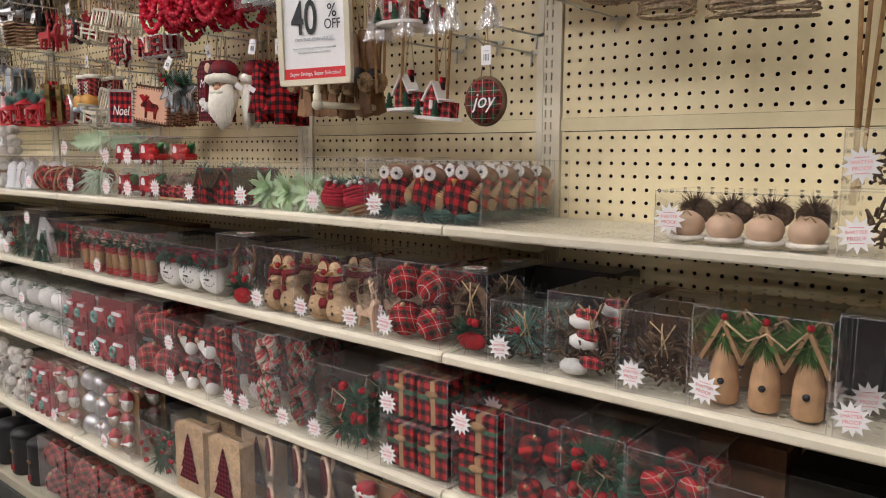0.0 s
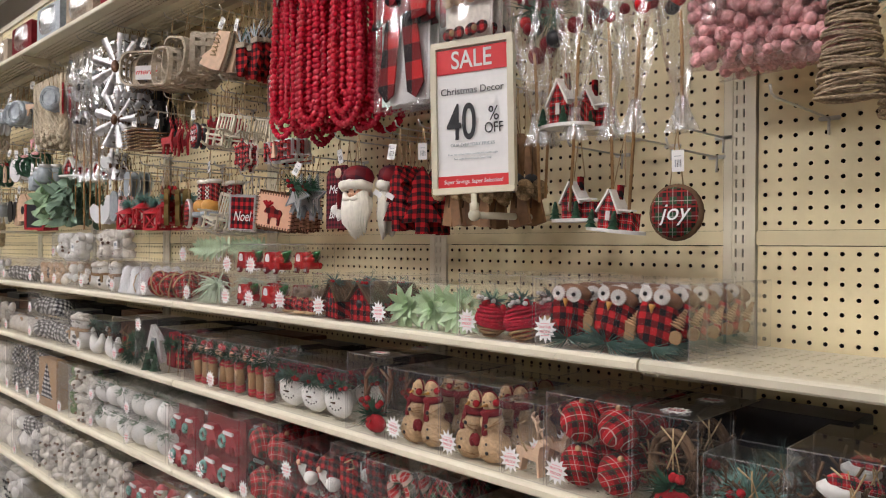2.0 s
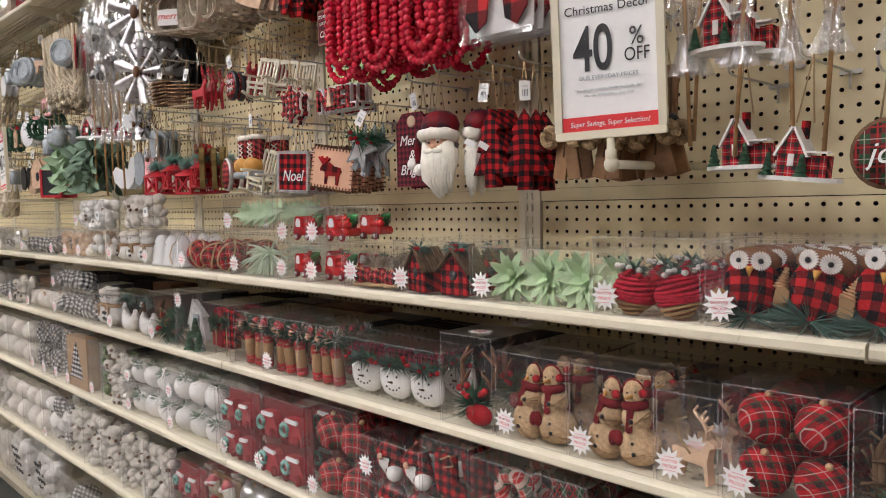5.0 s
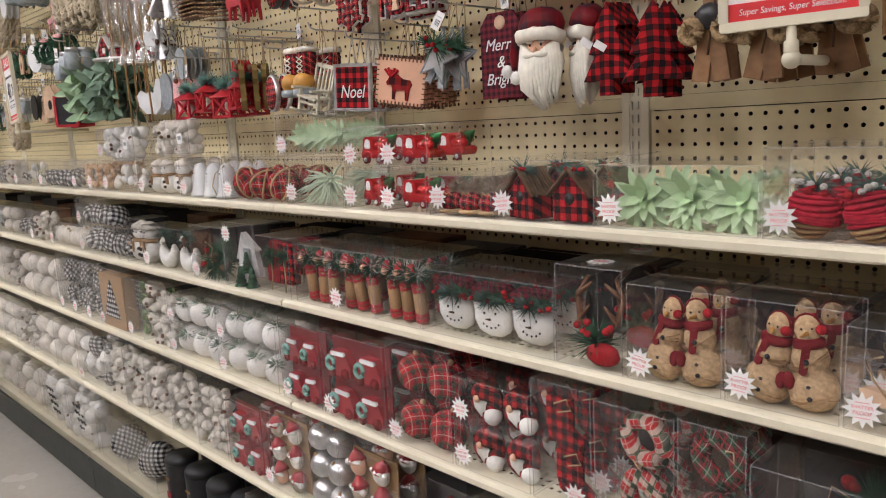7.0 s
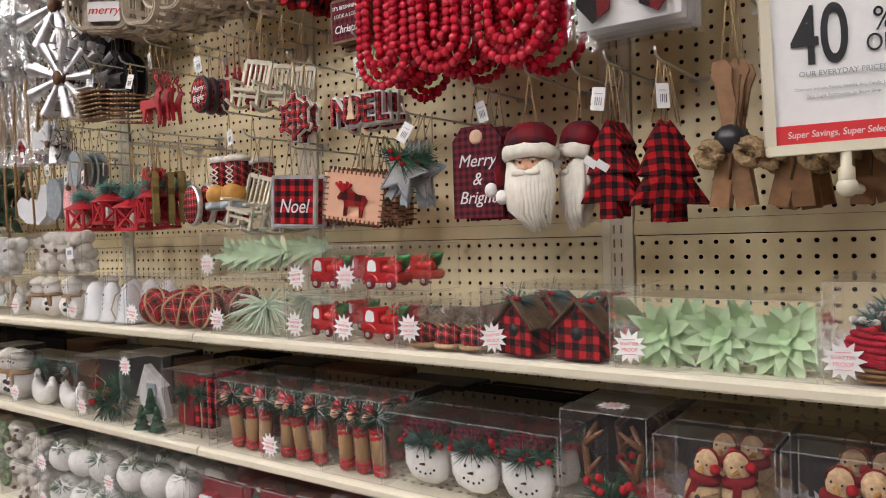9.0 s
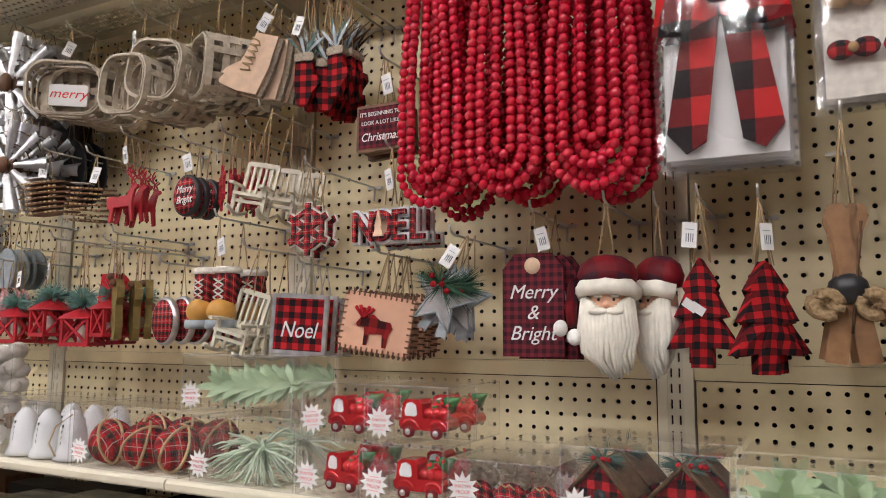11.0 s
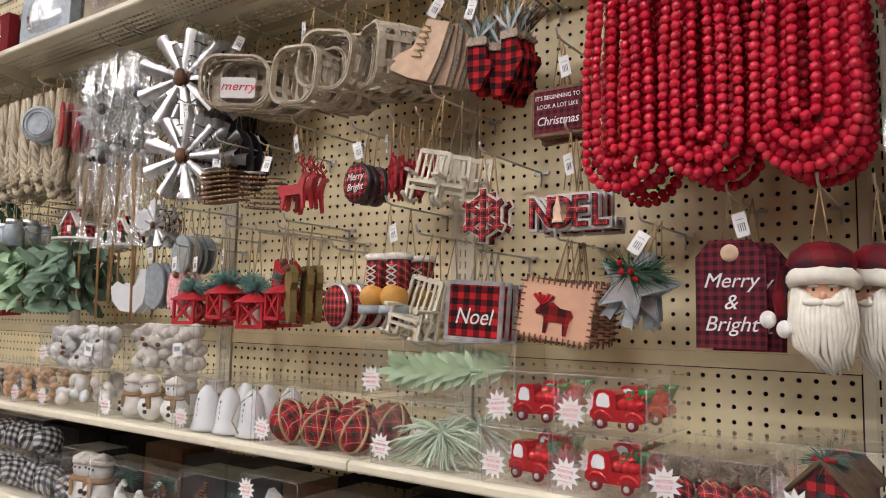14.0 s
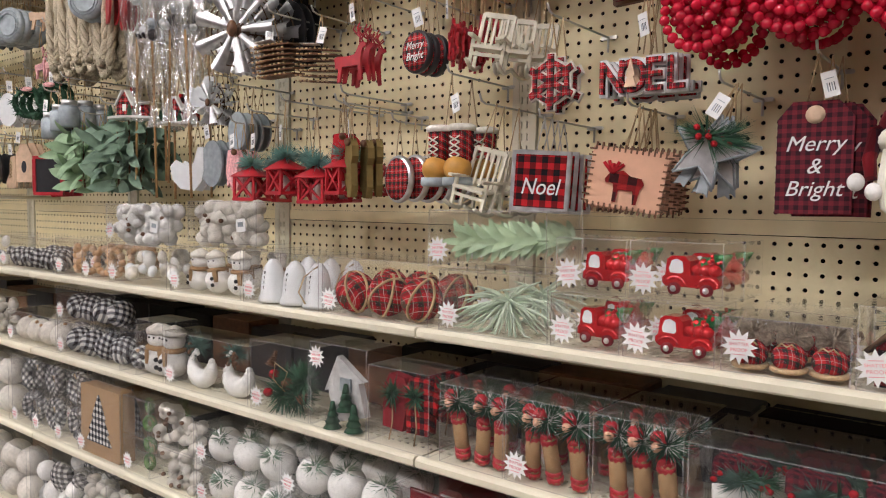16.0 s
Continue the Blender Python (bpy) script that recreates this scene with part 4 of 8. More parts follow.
def c_stockings(b, w, h, d):
    for i in range(3):
        u = w * 0.3
        ring = [(-0.44, 0.5), (-0.1, 0.58), (0.34, 0.74), (0.42, 0.5), (0.48, 0.2), (0.42, -0.02), (0.22, -0.14), (-0.06, -0.14), (-0.3, -0.04), (-0.42, 0.18)]
        ob = part("snowman_stocking", Geo().cushion([(x * u, z * u + 0.016) for x, z in ring], d * 0.36, SNOW), b, "white plush pouch with a snowman face", pose((i - 1) * w * 0.31 - 0.005, d * 0.42, 0.004, 0, 2, 12))
        g = Geo()
        for x, z, r in ((-0.12, 0.36, 0.024), (0.14, 0.38, 0.024), (-0.14, 0.14, 0.02), (-0.06, 0.09, 0.02), (0.04, 0.07, 0.02), (0.14, 0.09, 0.02), (0.21, 0.15, 0.02)):
            g.ball((x * u, -d * 0.155, z * u + 0.016), r * u * 1.3, BLACK, n=6, rings=4)
        part("face", g, ob)
        part("nose", Geo().lathe([(0.03 * u, 0), (0.001, 0.16 * u)], TWIG, pose(0.02 * u, -d * 0.16, 0.26 * u + 0.014, 70, -30, 0), n=6), ob)
        part("cuff", Geo().box((-0.02 * u, 0.004, 0.78 * u + 0.014), (0.84 * u, d * 0.4, 0.36 * u), DIMPLAID, bevel=0.008), ob)
        g = Geo().needles((0, -d * 0.2, 0.85 * u), 220, 0.036, GREYPINE, rng, spread=(1.5, 0.6, 0.4), width=0.0014)
        g.needles((0.25 * u, -d * 0.2, 0.9 * u), 120, 0.034, PINE, rng, spread=(1.3, 0.6, 0.5), width=0.0014)
        part("sprig", g, ob, "pine sprig")
        each_ball("berry", ob, [(Vector((rng.uniform(-0.4, 0.5) * u, -d * 0.3, u * rng.uniform(0.8, 1.05))), rng.choice((0.004, 0.005, 0.006))) for _ in range(5)], SCARLET)


def c_antlerbox(b, w, h, d):
    g = Geo()
    for s in (-1, 1):
        pts = [(s * 0.08 * w, d * 0.4, h * 0.25), (s * 0.3 * w, d * 0.3, h * 0.45), (s * 0.36 * w, d * 0.35, h * 0.7), (s * 0.22 * w, d * 0.4, h * 0.9)]
        g.tube(pts, 0.008, BROWN, r2=0.003)
        for p, q in ((pts[1], (s * 0.12 * w, d * 0.25, h * 0.62)), (pts[2], (s * 0.1 * w, d * 0.3, h * 0.85))):
            g.tube([p, q], 0.006, BROWN, r2=0.002)
    ob = part("antler_ornament", g, b, "brown antler ornament with red bird")
    g = Geo().needles((0, d * 0.2, h * 0.25), 130, 0.045, PINE, rng)
    for _ in range(6):
        g.ball((rng.uniform(-0.4, 0.4) * w, d * 0.15, h * rng.uniform(0.1, 0.5)), 0.007, SCARLET, n=8, rings=5)
    part("sprig", g, ob)
    part("felt_bow", Geo().ball((0.02, d * 0.12, h * 0.15), 0.025, SCARLET, n=9, rings=6, s=(1.3, 0.6, 0.8)), ob)


def c_cars(b, w, h, d):
    part("backing_card", Geo().box((0, d * 0.4, h * 0.5), (w * 0.97, 0.004, h * 0.97), MAROON), b, "dark red backing card")
    for i in range(2):
        for j in range(2):
            u = w * 0.42
            ring = [(-0.5, 0.05), (0.5, 0.05), (0.5, 0.35), (0.36, 0.62), (0.2, 0.78), (-0.25, 0.78), (-0.42, 0.6), (-0.5, 0.4)]
            ob = part("car_ornament", Geo().prism([(x * u, z * h * 0.42) for x, z in ring], d * 0.3, CARRED), b, "flat red car ornament", pose((i - 0.5) * w * 0.49, d * 0.2, h * (0.04 + 0.48 * j), 0, rng.uniform(-6, 6), 0))
            part("roof_load", Geo().box((0.05 * u, -d * 0.16, h * 0.3), (u * 0.55, 0.006, h * 0.05), ENAMEL, bevel=0.003), ob, "white stripe")
            part("wreath", Geo().tube([(-0.28 * u + 0.16 * u * math.cos(a), -d * 0.17, h * 0.17 + 0.16 * u * math.sin(a)) for a in [2 * math.pi * e / 10 for e in range(11)]], 0.006, FROST), ob)
            for x in (-0.28, 0.3):
                part("wheel", Geo().lathe([(0.15 * u, -0.002), (0.15 * u, 0.003)], MAROON, pose(x * u, -d * 0.16, 0.06 * h, 90), n=12), ob)


def c_santas(b, w, h, d):
    for i in range(2):
        u = w * 0.44
        ob = part("santa_ornament", Geo().ball((0, 0, h * 0.35), u * 0.5, BUFF, n=12, rings=8, s=(1, 0.6, 0.9)), b, "checked plush gnome with white beard", pose((i - 0.5) * w * 0.5, d * 0.5, 0.006, 0, rng.uniform(-10, 10), 0))
        part("hat", Geo().lathe([(u * 0.42, 0), (u * 0.3, h * 0.2), (0.002, h * 0.42)], BUFF, pose(0, 0, h * 0.55, 0, 12, 0), n=10), ob)
        part("beard", Geo().lathe([(0.001, 0), (u * 0.22, h * 0.2), (u * 0.26, h * 0.4), (u * 0.1, h * 0.52)], SNOW, pose(0, -u * 0.2, h * 0.05), n=10, squash=0.5), ob)
        part("boot", Geo().ball((u * 0.3, -u * 0.12, h * 0.12), u * 0.24, SNOW, n=9, rings=6), ob)
        part("nose", Geo().ball((0, -u * 0.36, h * 0.52), u * 0.1, FLESH, n=8, rings=5), ob)


def c_gnomes(b, w, h, d, rows=3, cols=2):
    part("backing_card", Geo().box((0, d * 0.55, h * 0.5), (w * 0.96, 0.003, h * 0.96), CARDB), b)
    for i in range(cols):
        for j in range(rows):
            u = min(w / cols, h / rows) * 0.5
            ob = part("gnome_ornament", Geo().ball((0, 0, 0), u * 0.78, rng.choice((COTTON, GREYFUR, FLESH)), n=10, rings=6, s=(1, 0.6, 1)), b, "small round gnome face", pose(-w / 2 + w * (i + 0.5) / cols, d * 0.3, h * (j + 0.45) / rows, 0, rng.uniform(-15, 15), 0))
            part("hat", Geo().lathe([(u * 0.7, 0), (u * 0.5, u * 0.4), (0.002, u * 0.9)], RED, pose(0, 0, u * 0.35, 0, rng.uniform(-40, 40), 0), n=9), ob)
            part("pompom", Geo().ball((u * 0.7 * rng.choice((-1, 1)), -u * 0.3, u * 0.3), u * 0.24, SNOW, n=8, rings=5), ob)
            part("cuff", Geo().tube([(-u * 0.7, -u * 0.3, u * 0.32), (0, -u * 0.55, u * 0.4), (u * 0.7, -u * 0.3, u * 0.32)], u * 0.15, SNOW), ob)


def c_flatstockings(b, w, h, d):
    for i, (x, z) in enumerate(((-0.05, 0.5), (0.03, 0.03))):
        u = h * 0.42
        ring = [(-0.3, 1.0), (0.22, 1.0), (0.22, 0.4), (0.5, 0.2), (0.46, 0.0), (0.1, 0.0), (-0.24, 0.2), (-0.3, 0.45)]
        ob = part("stocking_ornament", Geo().prism([(a * u, c * u) for a, c in ring], d * 0.3, BUFF), b, "flat dark checked stocking", pose(x * w, d * (0.25 + 0.2 * i), z * h))
        part("twine", Geo().tube([(-0.1 * u, -d * 0.18, 0.9 * u), (0.2 * u, -d * 0.2, 1.05 * u), (0.3 * u, -d * 0.2, 0.85 * u), (0, -d * 0.2, 0.75 * u)], 0.0015, TWINE), ob)


def c_wreaths(b, w, h, d, m=TARTANW, rows=2):
    for j in range(rows):
        R, r = min(w * 0.34, h / rows * 0.34), min(w * 0.16, h / rows * 0.15)
        pts = [(R * math.cos(a), 0, R * math.sin(a)) for a in [2 * math.pi * e / 16 for e in range(17)]]
        ob = part("fabric_wreath", Geo().tube(pts, r, m, n=10), b, "stuffed tartan fabric wreath", pose(rng.uniform(-0.04, 0.04) * w, d * 0.45, h * (j + 0.5) / rows, rng.uniform(-12, 12), rng.uniform(0, 180), rng.uniform(-15, 15)))
        part("twine", Geo().tube([(0, -r, R), (0.01, -r * 1.1, R * 1.3), (0.02, -r, R * 0.9)], 0.0013, TWINE), ob)


def c_pinebox(b, w, h, d, berries=12):
    g = Geo()
    for _ in range(4):
        g.needles((rng.uniform(-0.3, 0.3) * w, d * 0.35, h * rng.uniform(0.2, 0.7)), 170, 0.055, PINE, rng, spread=(1, 0.5, 1))
    ob = part("pine_spray", g, b, "dark pine spray with cones and berries")
    each_ball("berry", ob, [(Vector((rng.uniform(-0.42, 0.42) * w, d * rng.uniform(0.08, 0.3), h * rng.uniform(0.1, 0.85))), rng.uniform(0.006, 0.012)) for _ in range(berries)], SCARLET)
    for _ in range(3):
        c = Geo()
        for k in range(6):
            c.lathe([(0.004, 0), (0.014 - 0.0018 * k, 0.002), (0.004, 0.005)], BROWN, pose(0, 0, 0.006 * k), n=9)
        part("pine_cone", c, ob, m=pose(rng.uniform(-0.35, 0.35) * w, d * 0.15, h * rng.uniform(0.2, 0.7), rng.uniform(-60, 60), rng.uniform(-60, 60), 0))
    part("twine", Geo().tube([(0, 0.01, h * 0.4), (0.02, 0.008, h * 0.65), (-0.02, 0.008, h * 0.75), (-0.03, 0.01, h * 0.5), (0.01, 0.01, h * 0.35)], 0.0015, TWINE), ob)


def c_gifts(b, w, h, d, cols=2, rows=1, m=BUFF):
    for i in range(cols):
        for j in range(rows):
            u, v = w / cols * 0.86, h / rows * 0.86
            ob = part("gift_ornament", Geo().box((0, 0, 0), (u, d * 0.6, v), m, bevel=0.004), b, "wrapped tartan parcel", pose(-w / 2 + w * (i + 0.5) / cols, d * 0.4, h * (j + 0.5) / rows, 0, rng.uniform(-4, 4), 0))
            part("ribbon", Geo().box((u * 0.05, 0, 0), (u * 0.16, d * 0.62, v * 1.01), CARDB).box((0, 0, 0.1 * v), (u * 1.01, d * 0.615, v * 0.12), PINE), ob)
            part("bow", Geo().ball((u * 0.02, -d * 0.32, v * 0.2), u * 0.14, CARDB, n=8, rings=5, s=(1.6, 0.5, 0.7)), ob)


def c_cones(b, w, h, d):
    for i in range(3):
        u = w / 3 * 0.42
        ob = part("birdhouse_ornament", Geo().lathe([(u * 0.75, 0), (u * 0.9, 0.004), (u * 0.86, h * 0.3), (u * 0.45, h * 0.72), (0.002, h * 0.86)], WOOD, n=16), b, "cork cone birdhouse with a mossy roof", pose(-w / 2 + w * (i + 0.5) / 3, d * 0.5, 0.003))
        part("hole", Geo().lathe([(u * 0.2, -0.002), (u * 0.2, 0.002)], BLACK, pose(0.002, -u * 0.88, h * 0.25, 90), n=12), ob)
        for s in (-1, 1):
            part("roof", Geo().box((s * u * 0.62, -u * 0.2, h * 0.66), (0.006, u * 1.3, h * 0.46), CARDB, pose(0, 0, 0, 0, 0, 0) @ Matrix.Translation((s * u * 0.62, 0, h * 0.66)) @ pose(0, 0, 0, 0, -s * 26, 0) @ Matrix.Translation((-s * u * 0.62, 0, -h * 0.66))), ob)
        part("moss", Geo().needles((0, -u * 0.3, h * 0.72), 260, u * 1.5, MOSS, rng, spread=(1, 0.4, 1), up=-0.6, width=0.003), ob)
        part("berry", Geo().ball((0, -u * 0.4, h * 0.9), 0.006, SCARLET, n=8, rings=5), ob)
    part("twine", Geo().tube([(-w * 0.3, d * 0.2, h * 0.9), (-w * 0.1, d * 0.12, h * 0.75), (0.05 * w, d * 0.1, h * 0.85), (0.2 * w, d * 0.12, h * 0.72), (0.33 * w, d * 0.2, h * 0.9)], 0.0018, TWINE), b)


def c_cotton(b, w, h, d, m=COTTON, n=48, r=0.0155):
    place = [(Vector((rng.uniform(-0.42, 0.42) * w, d * rng.uniform(0.15, 0.6), h * min(0.9, max(0.1, (k + rng.random()) / n)))), r * rng.uniform(0.75, 1.2)) for k in range(n)]
    each_ball("cotton_boll", b, place, m, 9, 6)
    each_ball("seed_pod", b, [(Vector((rng.uniform(-0.42, 0.42) * w, d * rng.uniform(0.04, 0.14), rng.uniform(0.08, 0.92) * h)), 0.006) for _ in range(6)], BROWN)


def c_knit(b, w, h, d, m=COTTON):
    for j in range(2):
        for i in range(2):
            r = min(w / 2, h / 2) * 0.5
            g = Geo().lathe([(r * math.sin(math.pi * k / 16) * (1.04 if k % 2 else 0.97) + 1e-5, -r * math.cos(math.pi * k / 16)) for k in range(17)], m, pose(0, 0, 0, 0, 90, 0), n=12)
            part("knit_ball", g, b, "ribbed cream knitted ball", pose((i - 0.5) * w * 0.5, d * 0.45, h * (0.25 + 0.5 * j)))


def c_cards(b, w, h, d, n=1, m=CARDB):
    part("card", Geo().box((0, d * 0.3, h * 0.48), (w * 0.94, d * 0.5, h * 0.94), m, bevel=0.004), b, "brown card sleeve")
    ring = [(-0.3, 0.2), (0.3, 0.2), (0.18, 0.36), (0.24, 0.36), (0.12, 0.54), (0.16, 0.54), (0, 0.86), (-0.16, 0.54), (-0.12, 0.54), (-0.24, 0.36), (-0.18, 0.36)]
    part("tree_motif", Geo().prism([(x * w, z * h) for x, z in ring], 0.004, BUFFW if m is CARDB else DIMPLAID, pose(0, d * 0.05 - 0.003, 0)), b, "checked cloth tree motif")


def c_moons(b, w, h, d):
    for i in range(2):
        u = h * 0.36
        g = Geo()
        for e in range(13):
            a = -math.pi * (1.06 - 1.12 * e / 12)
            g.ball((u * 0.86 * math.cos(a), 0, u * 0.86 * math.sin(a)), u * (0.14 + 0.38 * math.sin(math.pi * (e + 0.5) / 13)), SNOW, n=12, rings=8)
        ob = part("moon_ornament", g, b, "white plush crescent with frosted greenery", pose((i - 0.5) * w * 0.47, d * 0.5, h * 0.46))
        g = Geo().needles((0, -0.01, h * 0.34), 170, 0.042, GREYPINE, rng, spread=(1.2, 0.6, 0.7), width=0.0016)
        for _ in range(8):
            g.ball((rng.uniform(-0.6, 0.6) * u, -0.02, h * rng.uniform(0.15, 0.4)), 0.006, rng.choice((SNOW, BROWN)), n=7, rings=4)
        part("sprig", g, ob)


def c_mixed(b, w, h, d, mats=(SNOW, GALV, BUFFW), n=14):
    for k in range(n):
        r = min(w, h) * rng.uniform(0.12, 0.2)
        part("ornament", Geo().ball((0, 0, 0), r, mats[k % len(mats)], n=9, rings=6, s=(1, 0.8, rng.uniform(0.8, 1.3))), b, m=pose(rng.uniform(-0.5, 0.5) * (w - 2 * r), d * rng.uniform(0.25, 0.6), r * 1.2 + rng.random() * (h - 2.6 * r), rng.uniform(-30, 30), rng.uniform(-30, 30), 0))


def c_tin(b, w, h, d):
    r = min(w, d) * 0.48
    ob = part("tin_body", Geo().lathe([(r * 0.97, 0), (r, 0.004), (r, h * 0.78), (r * 0.96, h * 0.8)], CHARCOAL, pose(0, d * 0.5, 0.001), n=20), b)
    part("lid", Geo().lathe([(r * 1.02, h * 0.76), (r * 1.02, h * 0.84), (r * 0.9, h * 0.9), (r * 0.2, h * 0.93), (0.001, h * 0.94)], BLACK, pose(0, d * 0.5, 0), n=20), b)
    part("label", Geo().box((0, d * 0.5 - r - 0.001, h * 0.16), (r * 0.5, 0.003, h * 0.12), RED), b)
    part("print_bar", Geo().box((0, d * 0.5 - r - 0.001, h * 0.5), (r * 0.5, 0.003, h * 0.05), CARDB), b)


def c_mittens(b, w, h, d):
    for i in range(2):
        ring = [(-0.18, 0.2), (0.18, 0.2), (0.22, 0.55), (0.3, 0.5), (0.36, 0.58), (0.26, 0.76), (0.16, 0.92), (-0.1, 0.94), (-0.2, 0.75)]
        ob = part("mitten_ornament", Geo().prism([(x * w, z * h) for x, z in ring], d * 0.3, BUFF if i else MAROON), b, "red felt mitten with pine sprig", pose((i - 0.5) * w * 0.45, d * 0.4, 0, 0, rng.uniform(-8, 8), 0))
        part("sprig", Geo().needles((0, -d * 0.2, h * 0.7), 90, 0.035, PINE, rng), ob)
        part("twine", Geo().tube([(0, -d * 0.2, h * 0.6), (0.004, -d * 0.22, h * 0.3), (-0.004, -d * 0.2, h * 0.05)], 0.0015, TWINE), ob)


def c_flathouse(b, w, h, d):
    ring = [(-0.35, 0.02), (0.35, 0.02), (0.35, 0.5), (0.45, 0.5), (0, 0.95), (-0.45, 0.5), (-0.35, 0.5)]
    part("house_ornament", Geo().prism([(x * w * 0.85, z * h * 0.85) for x, z in ring], d * 0.2, GREYPAINT, pose(0.05 * w, d * 0.45, h * 0.1, 0, -16, 0)), b, "white wooden house cut-out")
    for x, z in ((-0.2, 0.0), (0.2, 0.02), (0.05, 0.25)):
        g = Geo()
        for k in range(4):
            g.lathe([(0.02 - 0.004 * k, 0.012 * k), (0.004, 0.012 * k + 0.018)], PINE, n=9)
        part("tree", g, b, m=pose(x * w, d * 0.2, z * h))
    part("window", Geo().box((0, d * 0.29, h * 0.55), (w * 0.2, 0.004, h * 0.16), DULLTIN), b)


def clear_box(lv, x0, x1, h, d, build, label, stick=True, lift=0.0, rows=1, y=0.012, cover=True, category="ornament box", stick_at=None, top_star=False, barcode=False, **kw):
    z = (SHELF[lv] + 0.003 if lv else BASE + 0.002) + lift
    w = x1 - x0
    b = thing("ornament_box", pose((x0 + x1) / 2, y, z), label, category, "clear boxes of ornaments")
    build(b, w * 0.94, h * 0.95, d * 0.9, **kw)
    if cover:
        ob = part("box_shell", shell(w, h, d), b, "clear plastic box")
        ob.visible_shadow = False
    if stick:
        sx, sz = stick_at or (-w / 2 + 0.022, 0.03)
        sticker(b, sx, sz, turn=rng.uniform(-8, 8))
    if top_star:
        st = part("sticker", STAR, b, "white starburst sticker on the lid", pose(0, d * 0.35, h + 0.002, -90, 0, 0))
        part("lettering", STAR_TOP, st, m=pose(0, -0.0008, 0.0035))
        part("lettering", STAR_LOW, st, m=pose(0, -0.0008, -0.0045))
    if barcode:
        part("price_label", LABEL, b, "white barcode label", pose(w * 0.3, -0.002, h * 0.45, 0, rng.uniform(-6, 6), 0))
    for k in range(1, rows):
        copy_thing(b, pose((x0 + x1) / 2 + rng.uniform(-0.004, 0.004), y + k * (d + 0.003), z, 0, 0, rng.uniform(-1, 1)))
    return b


CB = clear_box
# top stocked shelf
CB(1, -3.34, -2.97, 0.105, 0.1, c_balls, "clear box of small gingham ball ornaments", rows=2, cols=5, m=BUFFW, top=None)
CB(1, -2.955, -2.8, 0.11, 0.1, c_beadrings, "clear box of natural wooden bead wreaths", rows=2)
CB(1, -2.795, -2.66, 0.11, 0.1, c_beadrings, "clear box of natural wooden bead wreaths", rows=2)
CB(1, -2.65, -2.37, 0.105, 0.1, c_mixed, "clear box of white plush ornaments", rows=2, mats=(SNOW, COTTON, ENAMEL))
CB(1, -2.355, -2.075, 0.115, 0.1, c_snowplush, "clear box of three plush snowmen with tan scarves", rows=2)
CB(1, -2.065, -1.82, 0.115, 0.1, c_bells, "clear box of three white enamel bells", rows=2)
CB(1, -1.81, -1.535, 0.115, 0.1, c_balls, "clear box of three tartan balls with jute ribbon", rows=2, cols=3, ribbon=TWINE, top=None)
CB(1, -2.66, -2.36, 0.1, 0.1, c_cotton, "clear box of white cotton flowers stacked on another", lift=0.112, m=SNOW, n=110, r=0.018, barcode=True)
CB(1, -2.35, -2.08, 0.1, 0.1, c_cotton, "clear box of white cotton flowers stacked on another", lift=0.122, y=0.06, m=COTTON, n=104, r=0.018, stick=False, barcode=True)
CB(1, -1.51, -1.29, 0.108, 0.11, c_tendrils, "clear box with a pale green air plant", rows=2)
CB(1, -1.535, -1.295, 0.1, 0.11, c_sprig, "clear box with a pale green leafy sprig, stacked", rows=2, lift=0.112)
for xa, xb in ((-1.285, -1.168), (-1.163, -1.028)):
    CB(1, xa, xb, 0.085, 0.09, c_truck, "clear box with a glossy red truck ornament", rows=2)
    CB(1, xa + 0.008, xb + 0.008, 0.085, 0.09, c_truck, "clear box with a glossy red truck ornament, stacked", rows=2, lift=0.088)
CB(1, -1.02, -0.862, 0.076, 0.1, c_feet, "clear box of three tartan boot ornaments with fur", rows=3, stick_at=(-0.055, 0.036))
CB(1, -0.857, -0.648, 0.105, 0.1, c_birdhouses, "clear box of two checked birdhouses", rows=2)
CB(1, -0.642, -0.392, 0.097, 0.11, c_succulents, "clear box with three pale green succulents", rows=2)
CB(1, -0.387, -0.212, 0.12, 0.09, c_yarnbirds, "clear box of two red rope-wrapped balls", rows=3)
CB(1, -0.206, 0.075, 0.116, 0.058, c_owls, "clear box of three checked owl ornaments", rows=5)
CB(1, 0.392, 0.628, 0.077, 0.16, c_feet, "clear box of tan boots with dark fur", rows=1, n=4, toe=TAN, fur=FUR, sole=COTTON, stick_at=(-0.095, 0.036))
CB(1, 0.636, 0.9, 0.085, 0.15, c_twigs, "clear box of grapevine twig ornaments")
CB(1, 0.636, 0.9, 0.075, 0.15, c_twigs, "clear box of grapevine twig ornaments, stacked", lift=0.087)
# second shelf
CB(2, -3.3, -2.965, 0.1, 0.1, c_balls, "clear box of cream glass ornaments", cols=4, m=COTTON, rows=2)
for lift, xb in ((0, -2.6), (0.103, -2.62)):
    CB(2, -2.955, xb, 0.1, 0.1, c_balls, "clear box of black and white gingham balls", cols=4, m=BUFFW, top=None, lift=lift)
CB(2, -2.595, -2.52, 0.12, 0.1, c_balls, "clear box of gingham ornaments", cols=1, rows=1, m=BUFFW, stick=False)
CB(2, -2.515, -2.39, 0.15, 0.1, c_snowplush, "clear box with a lilac and white plush snowman", stick=False)
CB(2, -2.38, -2.05, 0.135, 0.1, c_moons, "clear box of two white plush crescents with greenery")
CB(2, -2.04, -1.85, 0.155, 0.1, c_pinebox, "clear box with a green sprig and cones", berries=2)
CB(2, -1.845, -1.685, 0.175, 0.09, c_flathouse, "clear box with white wooden house and small trees", stick_at=(-0.06, 0.145))
